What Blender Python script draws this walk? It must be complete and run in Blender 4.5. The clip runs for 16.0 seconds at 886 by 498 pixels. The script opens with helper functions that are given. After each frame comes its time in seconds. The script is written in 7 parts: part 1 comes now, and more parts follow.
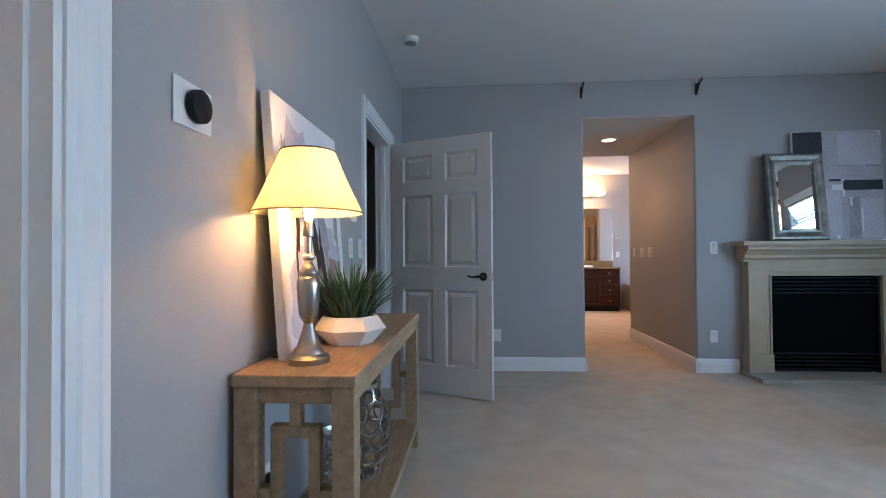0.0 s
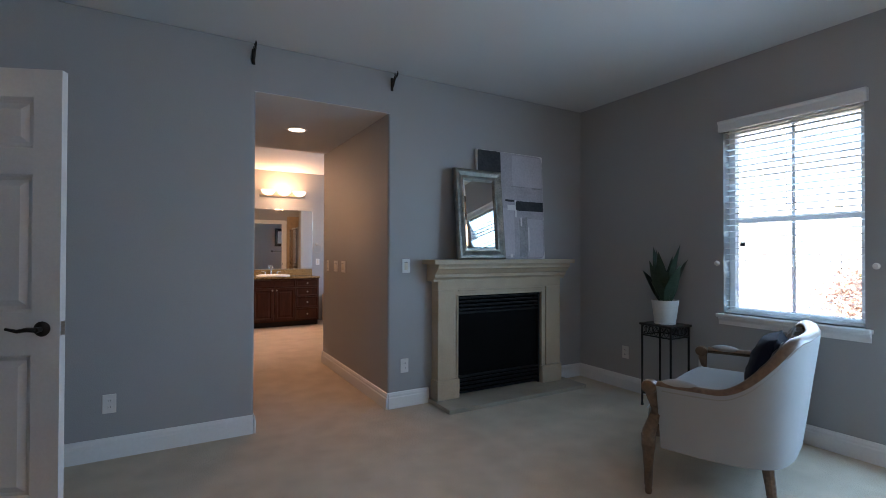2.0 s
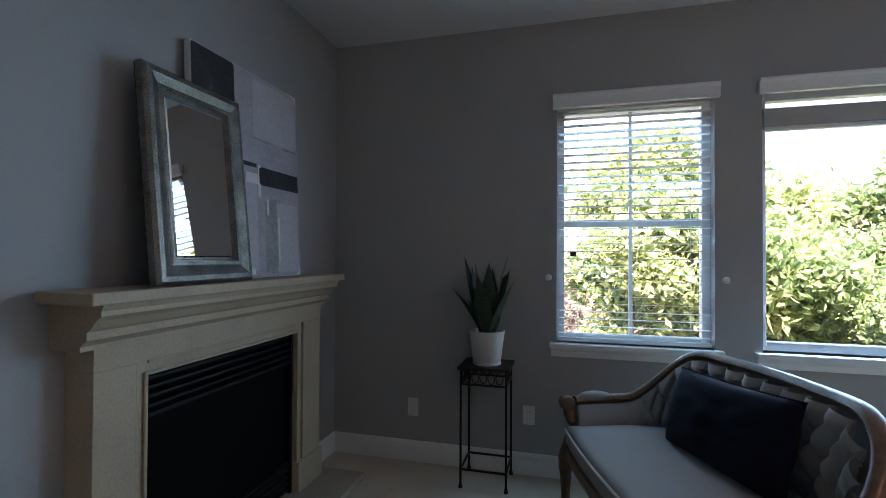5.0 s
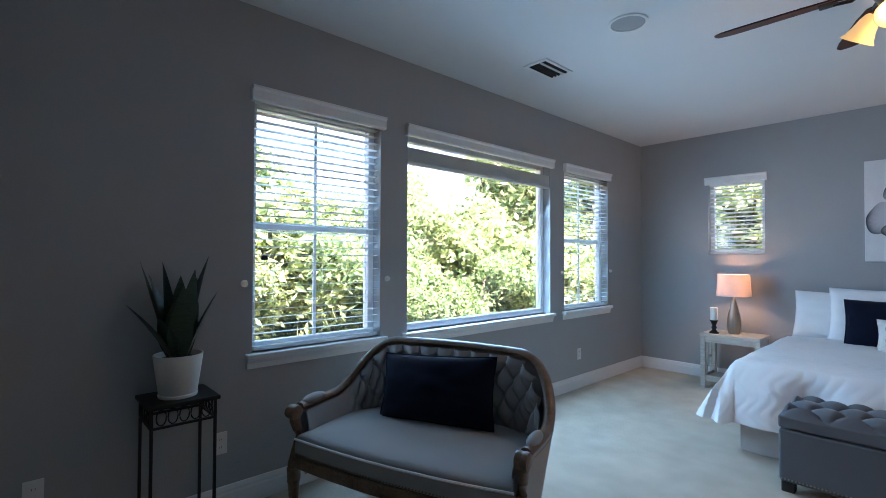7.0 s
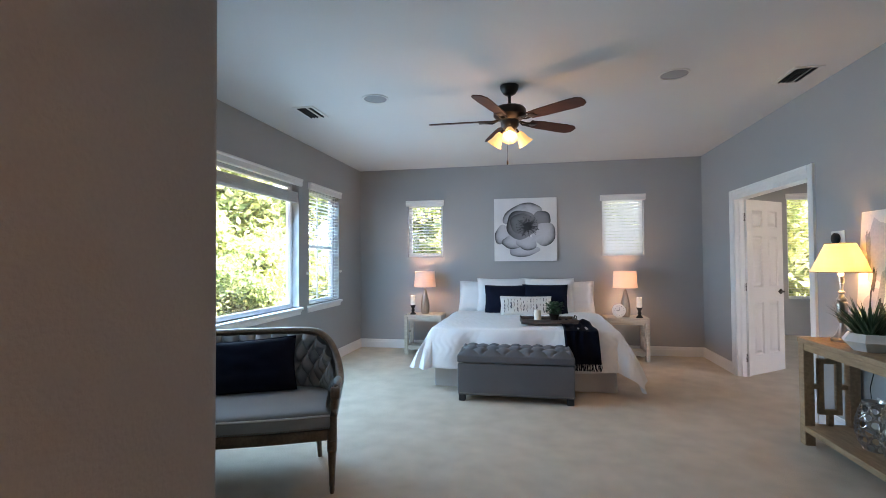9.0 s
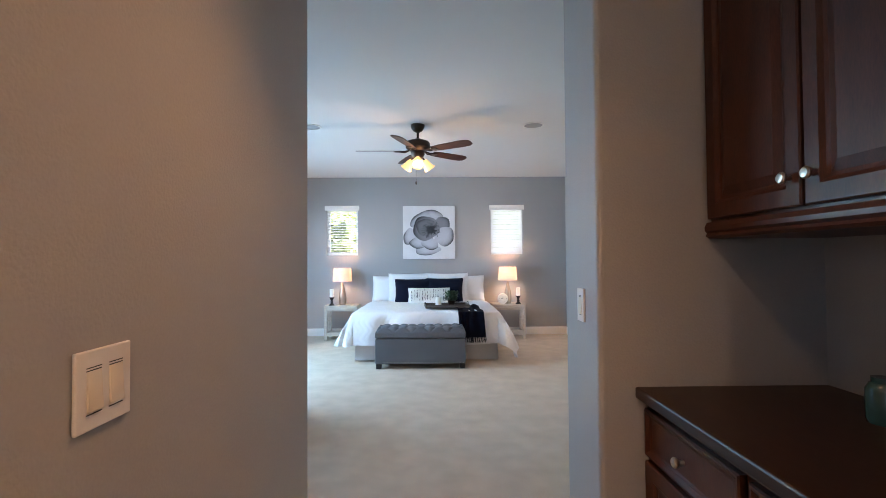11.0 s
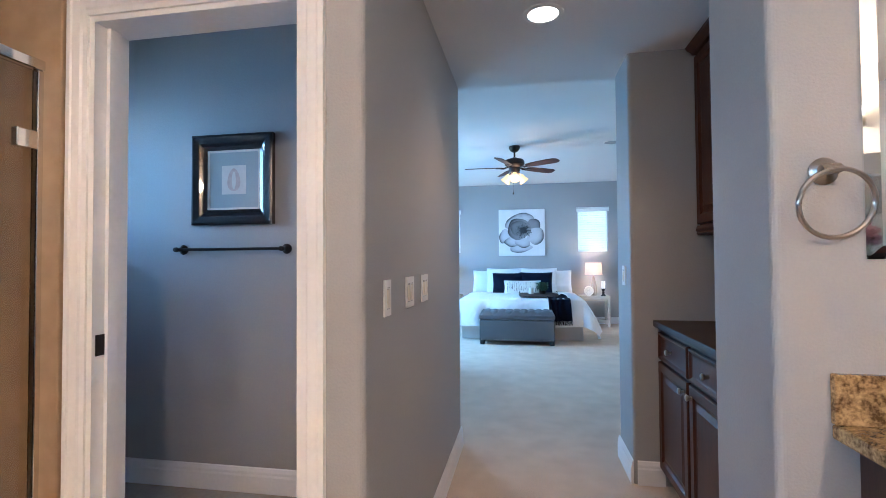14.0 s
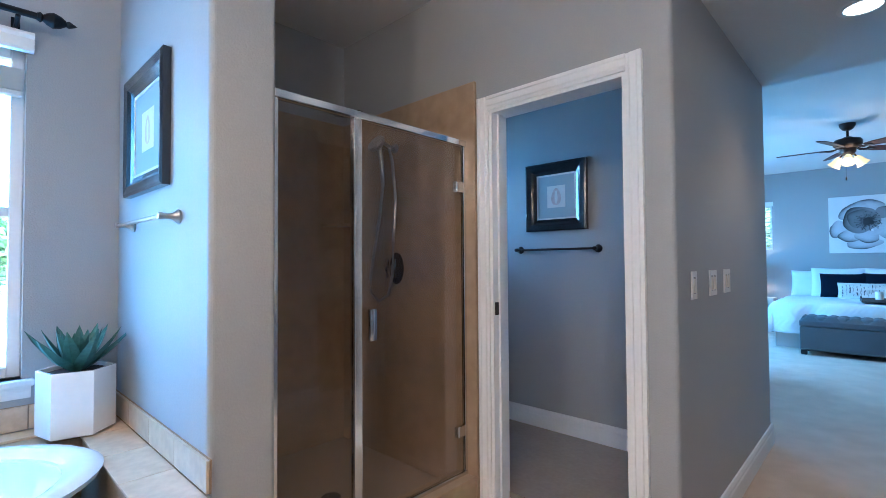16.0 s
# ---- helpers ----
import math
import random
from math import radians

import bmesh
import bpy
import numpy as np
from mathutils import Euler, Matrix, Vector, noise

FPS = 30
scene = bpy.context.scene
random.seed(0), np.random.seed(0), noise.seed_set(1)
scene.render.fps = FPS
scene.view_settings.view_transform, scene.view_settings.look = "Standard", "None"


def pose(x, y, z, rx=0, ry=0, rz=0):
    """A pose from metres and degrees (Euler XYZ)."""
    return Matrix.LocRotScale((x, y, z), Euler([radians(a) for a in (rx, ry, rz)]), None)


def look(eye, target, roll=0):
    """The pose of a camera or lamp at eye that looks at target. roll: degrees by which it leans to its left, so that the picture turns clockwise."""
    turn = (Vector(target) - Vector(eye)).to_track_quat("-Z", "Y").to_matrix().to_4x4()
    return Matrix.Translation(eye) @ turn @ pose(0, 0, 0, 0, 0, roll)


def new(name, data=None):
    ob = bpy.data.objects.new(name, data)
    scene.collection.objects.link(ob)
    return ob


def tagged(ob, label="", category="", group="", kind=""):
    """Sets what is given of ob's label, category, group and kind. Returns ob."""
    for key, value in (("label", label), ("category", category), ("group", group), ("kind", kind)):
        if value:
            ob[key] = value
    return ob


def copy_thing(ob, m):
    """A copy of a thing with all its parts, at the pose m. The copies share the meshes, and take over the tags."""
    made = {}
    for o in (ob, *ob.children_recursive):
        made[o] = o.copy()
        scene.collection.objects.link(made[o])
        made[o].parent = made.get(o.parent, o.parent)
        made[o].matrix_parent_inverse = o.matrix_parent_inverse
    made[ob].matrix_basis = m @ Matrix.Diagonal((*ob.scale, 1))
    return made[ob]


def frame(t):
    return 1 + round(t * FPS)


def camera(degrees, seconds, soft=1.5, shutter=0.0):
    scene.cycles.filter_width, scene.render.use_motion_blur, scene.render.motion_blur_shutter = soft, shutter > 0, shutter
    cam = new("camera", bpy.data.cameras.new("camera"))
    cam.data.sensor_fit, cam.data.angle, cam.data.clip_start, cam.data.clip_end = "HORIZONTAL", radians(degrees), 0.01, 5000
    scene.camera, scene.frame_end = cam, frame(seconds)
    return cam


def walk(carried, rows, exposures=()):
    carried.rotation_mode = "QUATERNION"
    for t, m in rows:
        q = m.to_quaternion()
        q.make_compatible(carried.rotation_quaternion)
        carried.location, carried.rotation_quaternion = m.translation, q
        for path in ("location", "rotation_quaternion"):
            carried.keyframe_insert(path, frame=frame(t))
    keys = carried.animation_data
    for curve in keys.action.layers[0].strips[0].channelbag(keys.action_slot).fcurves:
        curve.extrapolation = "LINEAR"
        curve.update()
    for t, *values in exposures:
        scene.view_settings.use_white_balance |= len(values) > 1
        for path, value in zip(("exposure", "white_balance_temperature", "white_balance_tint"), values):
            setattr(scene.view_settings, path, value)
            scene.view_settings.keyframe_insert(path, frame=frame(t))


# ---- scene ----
# camera and walk
cam = camera(87.0, 16.0, 0.5)
PATH = [
    (0, (0.213, -0.207, 1.104), (0.068, 1.787, 1.132), -0.4),
    (0.5, (0.362, -0.062, 1.102), (0.56, 1.928, 1.134), -0.3),
    (1, (0.481, 0.141, 1.157), (0.979, 2.077, 1.187), -0.1),
    (1.5, (0.623, 0.41, 1.204), (1.382, 2.26, 1.234), 0.1),
    (2, (0.734, 0.797, 1.265), (1.734, 2.528, 1.284), 0.2),
    (2.5, (0.874, 1.2, 1.304), (2.032, 2.83, 1.307), 0.3),
    (3, (1.043, 1.587, 1.308), (2.322, 3.125, 1.31), 0.3),
    (5.5, (1.612, 3.061, 1.342), (3.611, 3.062, 1.367), 0.2),
    (6, (1.676, 3.362, 1.375), (3.592, 2.789, 1.391), 0.2),
    (6.5, (1.711, 3.614, 1.374), (3.44, 2.608, 1.394), 0.3),
    (7, (1.803, 3.819, 1.342), (3.273, 2.463, 1.379), 0.2),
    (7.5, (1.878, 4.05, 1.346), (3.033, 2.417, 1.39), -0.0),
    (8, (1.913, 4.333, 1.348), (2.764, 2.524, 1.394), -0.2),
    (8.5, (1.823, 4.635, 1.335), (2.411, 2.724, 1.383), -0.4),
    (9, (1.758, 4.967, 1.348), (2.139, 3.004, 1.394), -0.4),
    (9.5, (1.727, 5.315, 1.319), (1.945, 3.328, 1.369), -0.3),
    (10, (1.716, 5.653, 1.321), (1.821, 3.657, 1.369), -0.3),
    (12.5, (1.784, 6.644, 1.274), (1.706, 4.646, 1.315), -0.5),
    (13, (1.761, 6.828, 1.267), (1.771, 4.829, 1.307), -0.4),
    (13.5, (1.782, 7.106, 1.267), (1.955, 5.114, 1.308), -0.3),
    (14, (1.808, 7.427, 1.244), (2.155, 5.458, 1.292), -0.4),
    (14.5, (1.769, 7.684, 1.239), (2.288, 5.753, 1.292), -0.5),
    (15, (1.732, 7.874, 1.242), (2.513, 6.034, 1.296), -0.5),
    (15.5, (1.695, 8.011, 1.243), (2.829, 6.364, 1.297), -0.5),
    (16, (1.669, 8.106, 1.231), (3.042, 6.652, 1.284), -0.4),
]
EXPOSURES = [(0.0, 3.75, 6500, 26), (1.0, 3.6, 6700, 26), (1.5, 3.4, 6800, 27), (3.0, 3.3, 7000, 27), (5.5, 2.92, 7000, 27), (7.0, 3.1, 6400, 24), (8.0, 3.2, 6600, 24),
             (9.0, 3.55, 7100, 25), (10.0, 3.8, 7200, 24), (12.5, 4.45, 5650, 20), (13.5, 4.32, 5150, 12), (14.5, 4.38, 4850, 9), (15.0, 4.45, 4850, 8), (15.5, 4.13, 4350, 3), (16.0, 4.03, 4150, 2)]
walk(cam, [(t, look(eye, target, roll)) for t, eye, target, roll in PATH], EXPOSURES)

# world and sun
world = bpy.data.worlds.new("world")
scene.world = world
world.use_nodes = True
wn = world.node_tree.nodes
sky = wn.new("ShaderNodeTexSky")
sky.sky_type = "NISHITA"
sky.sun_disc = False
sky.sun_elevation = radians(52)
sky.sun_rotation = radians(286)
world.node_tree.links.new(sky.outputs[0], wn["Background"].inputs["Color"])
wn["Background"].inputs["Strength"].default_value = 0.15


def lamp(name, kind, energy, color, m, size=0.1, **more):
    data = bpy.data.lights.new(name, kind)
    data.energy, data.color = energy, color
    if kind == "SUN":
        data.angle = radians(size)
    elif kind == "AREA":
        data.size = size
    else:
        data.shadow_soft_size = size
    if kind == "SPOT":
        data.spot_size, data.spot_blend = radians(more.get("cone", 110)), 1.0
    ob = new(name, data)
    ob.matrix_world = m
    return ob


WARM = (1.0, 0.76, 0.52)
WARM2 = (1.0, 0.54, 0.18)
WARM3 = (1.0, 0.62, 0.34)
HALLW = (1.0, 0.52, 0.22)
VANW = (1.0, 0.63, 0.36)
lamp("sun", "SUN", 5.0, (1.0, 0.97, 0.92), look((-7, 2, 9), (0, 0, 0)), 0.5)

# ---- materials ----


def material(name, color, rough=0.6, metal=0.0, color2=None, scale=6.0, fine=120.0, bump=0.1, spread=0.12, coat=0.0, spec=0.5, sheen=0.0, stretch=(1, 1, 1), by_object=0.0, dist=0.002):
    """A surface with a slow and a fine variation of colour, and fine relief."""
    m = bpy.data.materials.new(name)
    m.use_nodes = True
    n, l = m.node_tree.nodes, m.node_tree.links
    b = n["Principled BSDF"]
    b.inputs["Roughness"].default_value, b.inputs["Metallic"].default_value = rough, metal
    b.inputs["Specular IOR Level"].default_value = spec
    b.inputs["Coat Weight"].default_value = coat
    b.inputs["Sheen Weight"].default_value = sheen
    co = n.new("ShaderNodeTexCoord")
    mp = n.new("ShaderNodeMapping")
    mp.inputs["Scale"].default_value = stretch
    l.new(co.outputs["Object"], mp.inputs["Vector"])
    big, small = n.new("ShaderNodeTexNoise"), n.new("ShaderNodeTexNoise")
    big.inputs["Scale"].default_value, small.inputs["Scale"].default_value = scale, fine
    big.inputs["Detail"].default_value, small.inputs["Detail"].default_value = 4, 3
    for t in (big, small):
        l.new(mp.outputs[0], t.inputs["Vector"])
    add = n.new("ShaderNodeMath")
    add.operation = "ADD"
    l.new(big.outputs[0], add.inputs[0]), l.new(small.outputs[0], add.inputs[1])
    half = n.new("ShaderNodeMath")
    half.operation = "MULTIPLY"
    half.inputs[1].default_value = 0.5
    l.new(add.outputs[0], half.inputs[0])
    ramp = n.new("ShaderNodeValToRGB")
    ramp.color_ramp.elements[0].position, ramp.color_ramp.elements[1].position = 0.36, 0.64
    c2 = color2 or tuple(min(1, c * (1 + spread)) for c in color)
    c1 = color if color2 else tuple(c * (1 - spread) for c in color)
    ramp.color_ramp.elements[0].color, ramp.color_ramp.elements[1].color = (*c1, 1), (*c2, 1)
    l.new(half.outputs[0], ramp.inputs[0])
    out = ramp.outputs[0]
    if by_object:
        oi, hsv, mr = n.new("ShaderNodeObjectInfo"), n.new("ShaderNodeHueSaturation"), n.new("ShaderNodeMapRange")
        mr.inputs["To Min"].default_value, mr.inputs["To Max"].default_value = 1 - by_object, 1 + by_object
        l.new(oi.outputs["Random"], mr.inputs["Value"]), l.new(mr.outputs[0], hsv.inputs["Value"])
        l.new(out, hsv.inputs["Color"])
        out = hsv.outputs[0]
    l.new(out, b.inputs["Base Color"])
    if bump:
        bp = n.new("ShaderNodeBump")
        bp.inputs["Strength"].default_value, bp.inputs["Distance"].default_value = bump, dist
        l.new(small.outputs[0], bp.inputs["Height"]), l.new(bp.outputs[0], b.inputs["Normal"])
    return m


def glow(name, color, strength):
    m = bpy.data.materials.new(name)
    m.use_nodes = True
    b = m.node_tree.nodes["Principled BSDF"]
    b.inputs["Base Color"].default_value = (*color, 1)
    b.inputs["Emission Color"].default_value, b.inputs["Emission Strength"].default_value = (*color, 1), strength
    return m


def glass(name, color=(1, 1, 1), rough=0.0, ior=1.45):
    m = bpy.data.materials.new(name)
    m.use_nodes = True
    b = m.node_tree.nodes["Principled BSDF"]
    b.inputs["Base Color"].default_value = (*color, 1)
    b.inputs["Roughness"].default_value, b.inputs["IOR"].default_value = rough, ior
    b.inputs["Transmission Weight"].default_value = 1.0
    return m


def mirror(name):
    m = bpy.data.materials.new(name)
    m.use_nodes = True
    b = m.node_tree.nodes["Principled BSDF"]
    b.inputs["Base Color"].default_value = (0.88, 0.9, 0.9, 1)
    b.inputs["Metallic"].default_value, b.inputs["Roughness"].default_value = 1.0, 0.02
    return m


WALL = material("wall_paint", (0.36, 0.362, 0.36), 0.58, scale=1.2, fine=150, bump=0.35, spread=0.035, dist=0.003)
CEIL = material("ceiling_paint", (0.70, 0.70, 0.69), 0.8, scale=1.0, fine=130, bump=0.25, spread=0.03)
TRIM = material("white_trim", (0.78, 0.78, 0.77), 0.35, scale=3, fine=60, bump=0.03, spread=0.03)
DOORW = material("door_paint", (0.66, 0.65, 0.64), 0.38, scale=3, fine=80, bump=0.05, spread=0.04)
CARPET = material("carpet", (0.54, 0.445, 0.335), 0.95, color2=(0.69, 0.585, 0.46), scale=5, fine=210, bump=1.0, sheen=0.06, dist=0.007)
SLAB = material("shower_stone", (0.31, 0.215, 0.125), 0.34, color2=(0.41, 0.295, 0.18), scale=2.6, fine=14, bump=0.04)
DECKT = material("deck_tile", (0.52, 0.40, 0.27), 0.3, color2=(0.66, 0.53, 0.38), scale=5, fine=30, bump=0.05, by_object=0.06)
FLOORT = material("floor_tile", (0.30, 0.24, 0.18), 0.4, color2=(0.36, 0.29, 0.22), scale=5, fine=40, bump=0.05)
STONE = material("cast_stone", (0.42, 0.325, 0.225), 0.6, color2=(0.53, 0.425, 0.305), scale=5, fine=90, bump=0.12)
HEARTH = material("hearth_stone", (0.33, 0.28, 0.22), 0.4, color2=(0.44, 0.38, 0.30), scale=5, fine=90, bump=0.08)
BLACK = material("black_metal", (0.009, 0.009, 0.010), 0.55, metal=0.0, spec=0.25, scale=8, fine=200, bump=0.05)
SOOT = material("firebox_black", (0.004, 0.004, 0.004), 0.85, spec=0.08, scale=8, fine=100, bump=0.1)
IRON = material("wrought_iron", (0.02, 0.018, 0.016), 0.5, metal=0.6, scale=20, fine=220, bump=0.25)
BRONZE = material("oiled_bronze", (0.035, 0.025, 0.02), 0.38, metal=0.7, scale=14, fine=200, bump=0.06)
NICKEL = material("brushed_nickel", (0.42, 0.385, 0.34), 0.3, metal=1.0, scale=10, fine=200, bump=0.05, stretch=(1, 1, 6))
CHROME = material("chrome", (0.78, 0.79, 0.8), 0.12, metal=1.0, scale=8, fine=100, bump=0.0, spread=0.03)
PEWTER = material("pewter", (0.40, 0.38, 0.35), 0.28, metal=1.0, scale=12, fine=150, bump=0.06)
OAK = material("weathered_oak", (0.26, 0.165, 0.09), 0.6, color2=(0.45, 0.31, 0.185), scale=7, fine=60, bump=0.25, stretch=(6, 1, 6))
OAKY = material("bleached_wood", (0.42, 0.37, 0.31), 0.65, color2=(0.60, 0.55, 0.48), scale=7, fine=60, bump=0.25, stretch=(1, 6, 6))
WALNUT = material("carved_walnut", (0.10, 0.055, 0.03), 0.4, color2=(0.20, 0.115, 0.065), scale=9, fine=70, bump=0.15, coat=0.15)
CHERRY = material("cherry_cabinet", (0.04, 0.011, 0.005), 0.42, color2=(0.075, 0.022, 0.010), scale=5, fine=50, bump=0.06, coat=0.04, spec=0.3, stretch=(6, 6, 1))
ESPRESSO = material("espresso_cabinet", (0.03, 0.012, 0.009), 0.35, color2=(0.055, 0.022, 0.014), scale=5, fine=50, bump=0.06, coat=0.2, stretch=(6, 6, 1))
LINEN = material("linen_upholstery", (0.33, 0.325, 0.315), 0.85, scale=4, fine=420, bump=0.35, spread=0.07, sheen=0.2)
GREYF = material("grey_upholstery", (0.105, 0.11, 0.12), 0.8, scale=4, fine=420, bump=0.35, spread=0.1, sheen=0.2)
NAVY = material("navy_velvet", (0.0035, 0.006, 0.018), 0.9, scale=7, fine=260, bump=0.2, spread=0.3, sheen=0.03, spec=0.2)
WHITEF = material("white_cotton", (0.78, 0.78, 0.78), 0.85, scale=5, fine=330, bump=0.15, spread=0.03, sheen=0.1)
SKIRT = material("bed_skirt", (0.60, 0.57, 0.55), 0.9, scale=5, fine=300, bump=0.2, spread=0.04)
POT = material("white_ceramic", (0.72, 0.69, 0.64), 0.4, scale=4, fine=60, bump=0.03, spread=0.04)
PORCELAIN = material("porcelain", (0.82, 0.82, 0.81), 0.12, scale=3, fine=40, bump=0.0, spread=0.02, coat=0.3)
SOIL = material("soil", (0.03, 0.022, 0.016), 0.95, scale=20, fine=120, bump=0.8)
LEAF = material("plant_leaf", (0.025, 0.06, 0.03), 0.45, color2=(0.05, 0.11, 0.05), scale=14, fine=60, bump=0.1)
AGAVE = material("agave_leaf", (0.04, 0.10, 0.075), 0.45, color2=(0.08, 0.17, 0.13), scale=14, fine=60, bump=0.1)
SNAKE = material("snake_plant_leaf", (0.014, 0.034, 0.02), 0.4, color2=(0.036, 0.07, 0.038), scale=18, fine=40, bump=0.1, stretch=(1, 1, 5))
PLASTIC = material("white_plastic", (0.74, 0.73, 0.70), 0.35, scale=5, fine=60, bump=0.0, spread=0.02)
GREYM = material("speaker_grille", (0.33, 0.33, 0.33), 0.6, scale=8, fine=300, bump=0.6, spread=0.05)
# near-black for small dark parts, and for shade painted into gaps and recesses
DARK = material("black_and_gap_shade", (0.02, 0.02, 0.02), 0.8, scale=8, fine=100, bump=0.1)
BLIND = material("blind_slat", (0.80, 0.80, 0.78), 0.45, scale=3, fine=60, bump=0.02, spread=0.02)
# thin vinyl slats let some daylight through
bt, bx = BLIND.node_tree.nodes.new("ShaderNodeBsdfTranslucent"), BLIND.node_tree.nodes.new("ShaderNodeMixShader")
bt.inputs["Color"].default_value = (0.85, 0.86, 0.85, 1)
bx.inputs[0].default_value = 0.6
BLIND.node_tree.links.new(BLIND.node_tree.nodes["Principled BSDF"].outputs[0], bx.inputs[1])
BLIND.node_tree.links.new(bt.outputs[0], bx.inputs[2])
BLIND.node_tree.links.new(bx.outputs[0], BLIND.node_tree.nodes["Material Output"].inputs["Surface"])
COUNTER = material("dark_wood_counter", (0.018, 0.009, 0.006), 0.4, color2=(0.035, 0.016, 0.010), scale=5, fine=50, bump=0.06, spec=0.3, stretch=(6, 1, 6))
VINYL = material("white_vinyl", (0.80, 0.81, 0.82), 0.35, scale=3, fine=60, bump=0.02, spread=0.02)
GRANITE = material("granite", (0.09, 0.05, 0.02), 0.2, color2=(0.50, 0.34, 0.15), scale=38, fine=130, bump=0.02, coat=0.3)
WAX = material("candle_wax", (0.80, 0.77, 0.70), 0.5, scale=6, fine=60, bump=0.02, spread=0.02)
CLAY = material("lamp_ceramic", (0.30, 0.25, 0.20), 0.32, metal=0.5, scale=8, fine=90, bump=0.12, spread=0.2, stretch=(6, 6, 0.6))
GLASS = glass("window_glass")
SHOWERG = glass("shower_glass", (0.72, 0.69, 0.65))
MIRROR = mirror("mirror_silver")

# ---- mesh helpers ----


def box(bm, x0, y0, z0, x1, y1, z1, bevel=0.0, seg=2):
    r = bmesh.ops.create_cube(bm, size=1.0, matrix=Matrix.Translation(((x0 + x1) / 2, (y0 + y1) / 2, (z0 + z1) / 2)) @ Matrix.Diagonal((abs(x1 - x0), abs(y1 - y0), abs(z1 - z0), 1)))
    if bevel:
        es = list({e for v in r["verts"] for e in v.link_edges})
        bmesh.ops.bevel(bm, geom=es, offset=bevel, segments=seg, profile=0.5, affect="EDGES", clamp_overlap=True)
    return r["verts"]


def lathe(bm, profile, at=(0, 0, 0), seg=28, m=None, scale=(1, 1)):
    """Turns a profile of (radius, height) about an upright axis."""
    rings = []
    for r, z in profile:
        ring = []
        for i in range(seg):
            a = 2 * math.pi * i / seg
            p = Vector((r * math.cos(a) * scale[0], r * math.sin(a) * scale[1], z))
            p = (m @ p) if m else p
            ring.append(bm.verts.new(p + Vector(at)))
        rings.append(ring)
    for a, b in zip(rings, rings[1:]):
        for i in range(seg):
            bm.faces.new((a[i], a[(i + 1) % seg], b[(i + 1) % seg], b[i]))
    if profile[0] == profile[-1]:
        return
    if profile[0][0] > 1e-4:
        bm.faces.new(list(reversed(rings[0])))
    if profile[-1][0] > 1e-4:
        bm.faces.new(rings[-1])


def tube(bm, pts, radius, seg=8, closed=False, flat=1.0):
    """A round bar along points; radius may be a list."""
    pts = [Vector(p) for p in pts]
    n = len(pts)
    rad = radius if isinstance(radius, (list, tuple)) else [radius] * n
    rings = []
    up = Vector((0, 0, 1))
    for i, p in enumerate(pts):
        if closed:
            d = pts[(i + 1) % n] - pts[i - 1]
        else:
            d = pts[min(i + 1, n - 1)] - pts[max(i - 1, 0)]
        d.normalize()
        s = d.cross(up)
        if s.length < 0.05:
            s = d.cross(Vector((0, 1, 0)))
        s.normalize()
        u = s.cross(d)
        rings.append([bm.verts.new(p + rad[i] * (math.cos(2 * math.pi * k / seg) * s + flat * math.sin(2 * math.pi * k / seg) * u)) for k in range(seg)])
    pairs = list(zip(rings, rings[1:])) + ([(rings[-1], rings[0])] if closed else [])
    for a, b in pairs:
        for k in range(seg):
            bm.faces.new((a[k], a[(k + 1) % seg], b[(k + 1) % seg], b[k]))
    if not closed:
        bm.faces.new(list(reversed(rings[0])))
        bm.faces.new(rings[-1])


def moulding(bm, profile, a, b, out, up=(0, 0, 1)):
    """A strip of the given cross-section (depth, height) from a to b."""
    a, b, out, up = Vector(a), Vector(b), Vector(out), Vector(up)
    va = [bm.verts.new(a + out * d + up * h) for d, h in profile]
    vb = [bm.verts.new(b + out * d + up * h) for d, h in profile]
    n = len(profile)
    for i in range(n):
        bm.faces.new((va[i], va[(i + 1) % n], vb[(i + 1) % n], vb[i]))
    bm.faces.new(list(reversed(va)))
    bm.faces.new(vb)


def sheet(bm, nu, nv, f):
    """A grid of nu x nv cells through f(u, v)."""
    v = [[bm.verts.new(f(i / nu, j / nv)) for j in range(nv + 1)] for i in range(nu + 1)]
    for i in range(nu):
        for j in range(nv):
            bm.faces.new((v[i][j], v[i + 1][j], v[i + 1][j + 1], v[i][j + 1]))
    return v


def place(bm, m):
    bmesh.ops.transform(bm, matrix=m, verts=bm.verts)
    return bm


def boxy(me):
    """True where nearly all of a mesh's area lies square to its axes."""
    n = len(me.polygons)
    area, nrm = np.zeros(n), np.zeros(n * 3)
    me.polygons.foreach_get("area", area), me.polygons.foreach_get("normal", nrm)
    square = np.abs(nrm.reshape(n, 3)).max(axis=1) > 0.999
    return area[square].sum() > 0.8 * area.sum()


def mesh(name, bm, mat, smooth=True):
    bmesh.ops.recalc_face_normals(bm, faces=bm.faces)
    me = bpy.data.meshes.new(name)
    bm.to_mesh(me)
    bm.free()
    me.materials.append(mat)
    if smooth and not boxy(me):
        me.polygons.foreach_set("use_smooth", [True] * len(me.polygons))
        me.set_sharp_from_angle(angle=radians(38))
    return me


def part(name, bm, mat, parent=None, label="", smooth=True):
    ob = new(name, mesh(name, bm, mat, smooth))
    if parent is not None:
        ob.parent = parent
    return tagged(ob, label) if label else ob


def thing(name, label, category, group="", m=None):
    ob = tagged(new(name), label, category, group)
    if m is not None:
        ob.matrix_world = m
    return ob


def setting(name, bm, mat, label="", category="", smooth=False):
    return tagged(part(name, bm, mat, None, "", smooth), label, category, "", "structure")


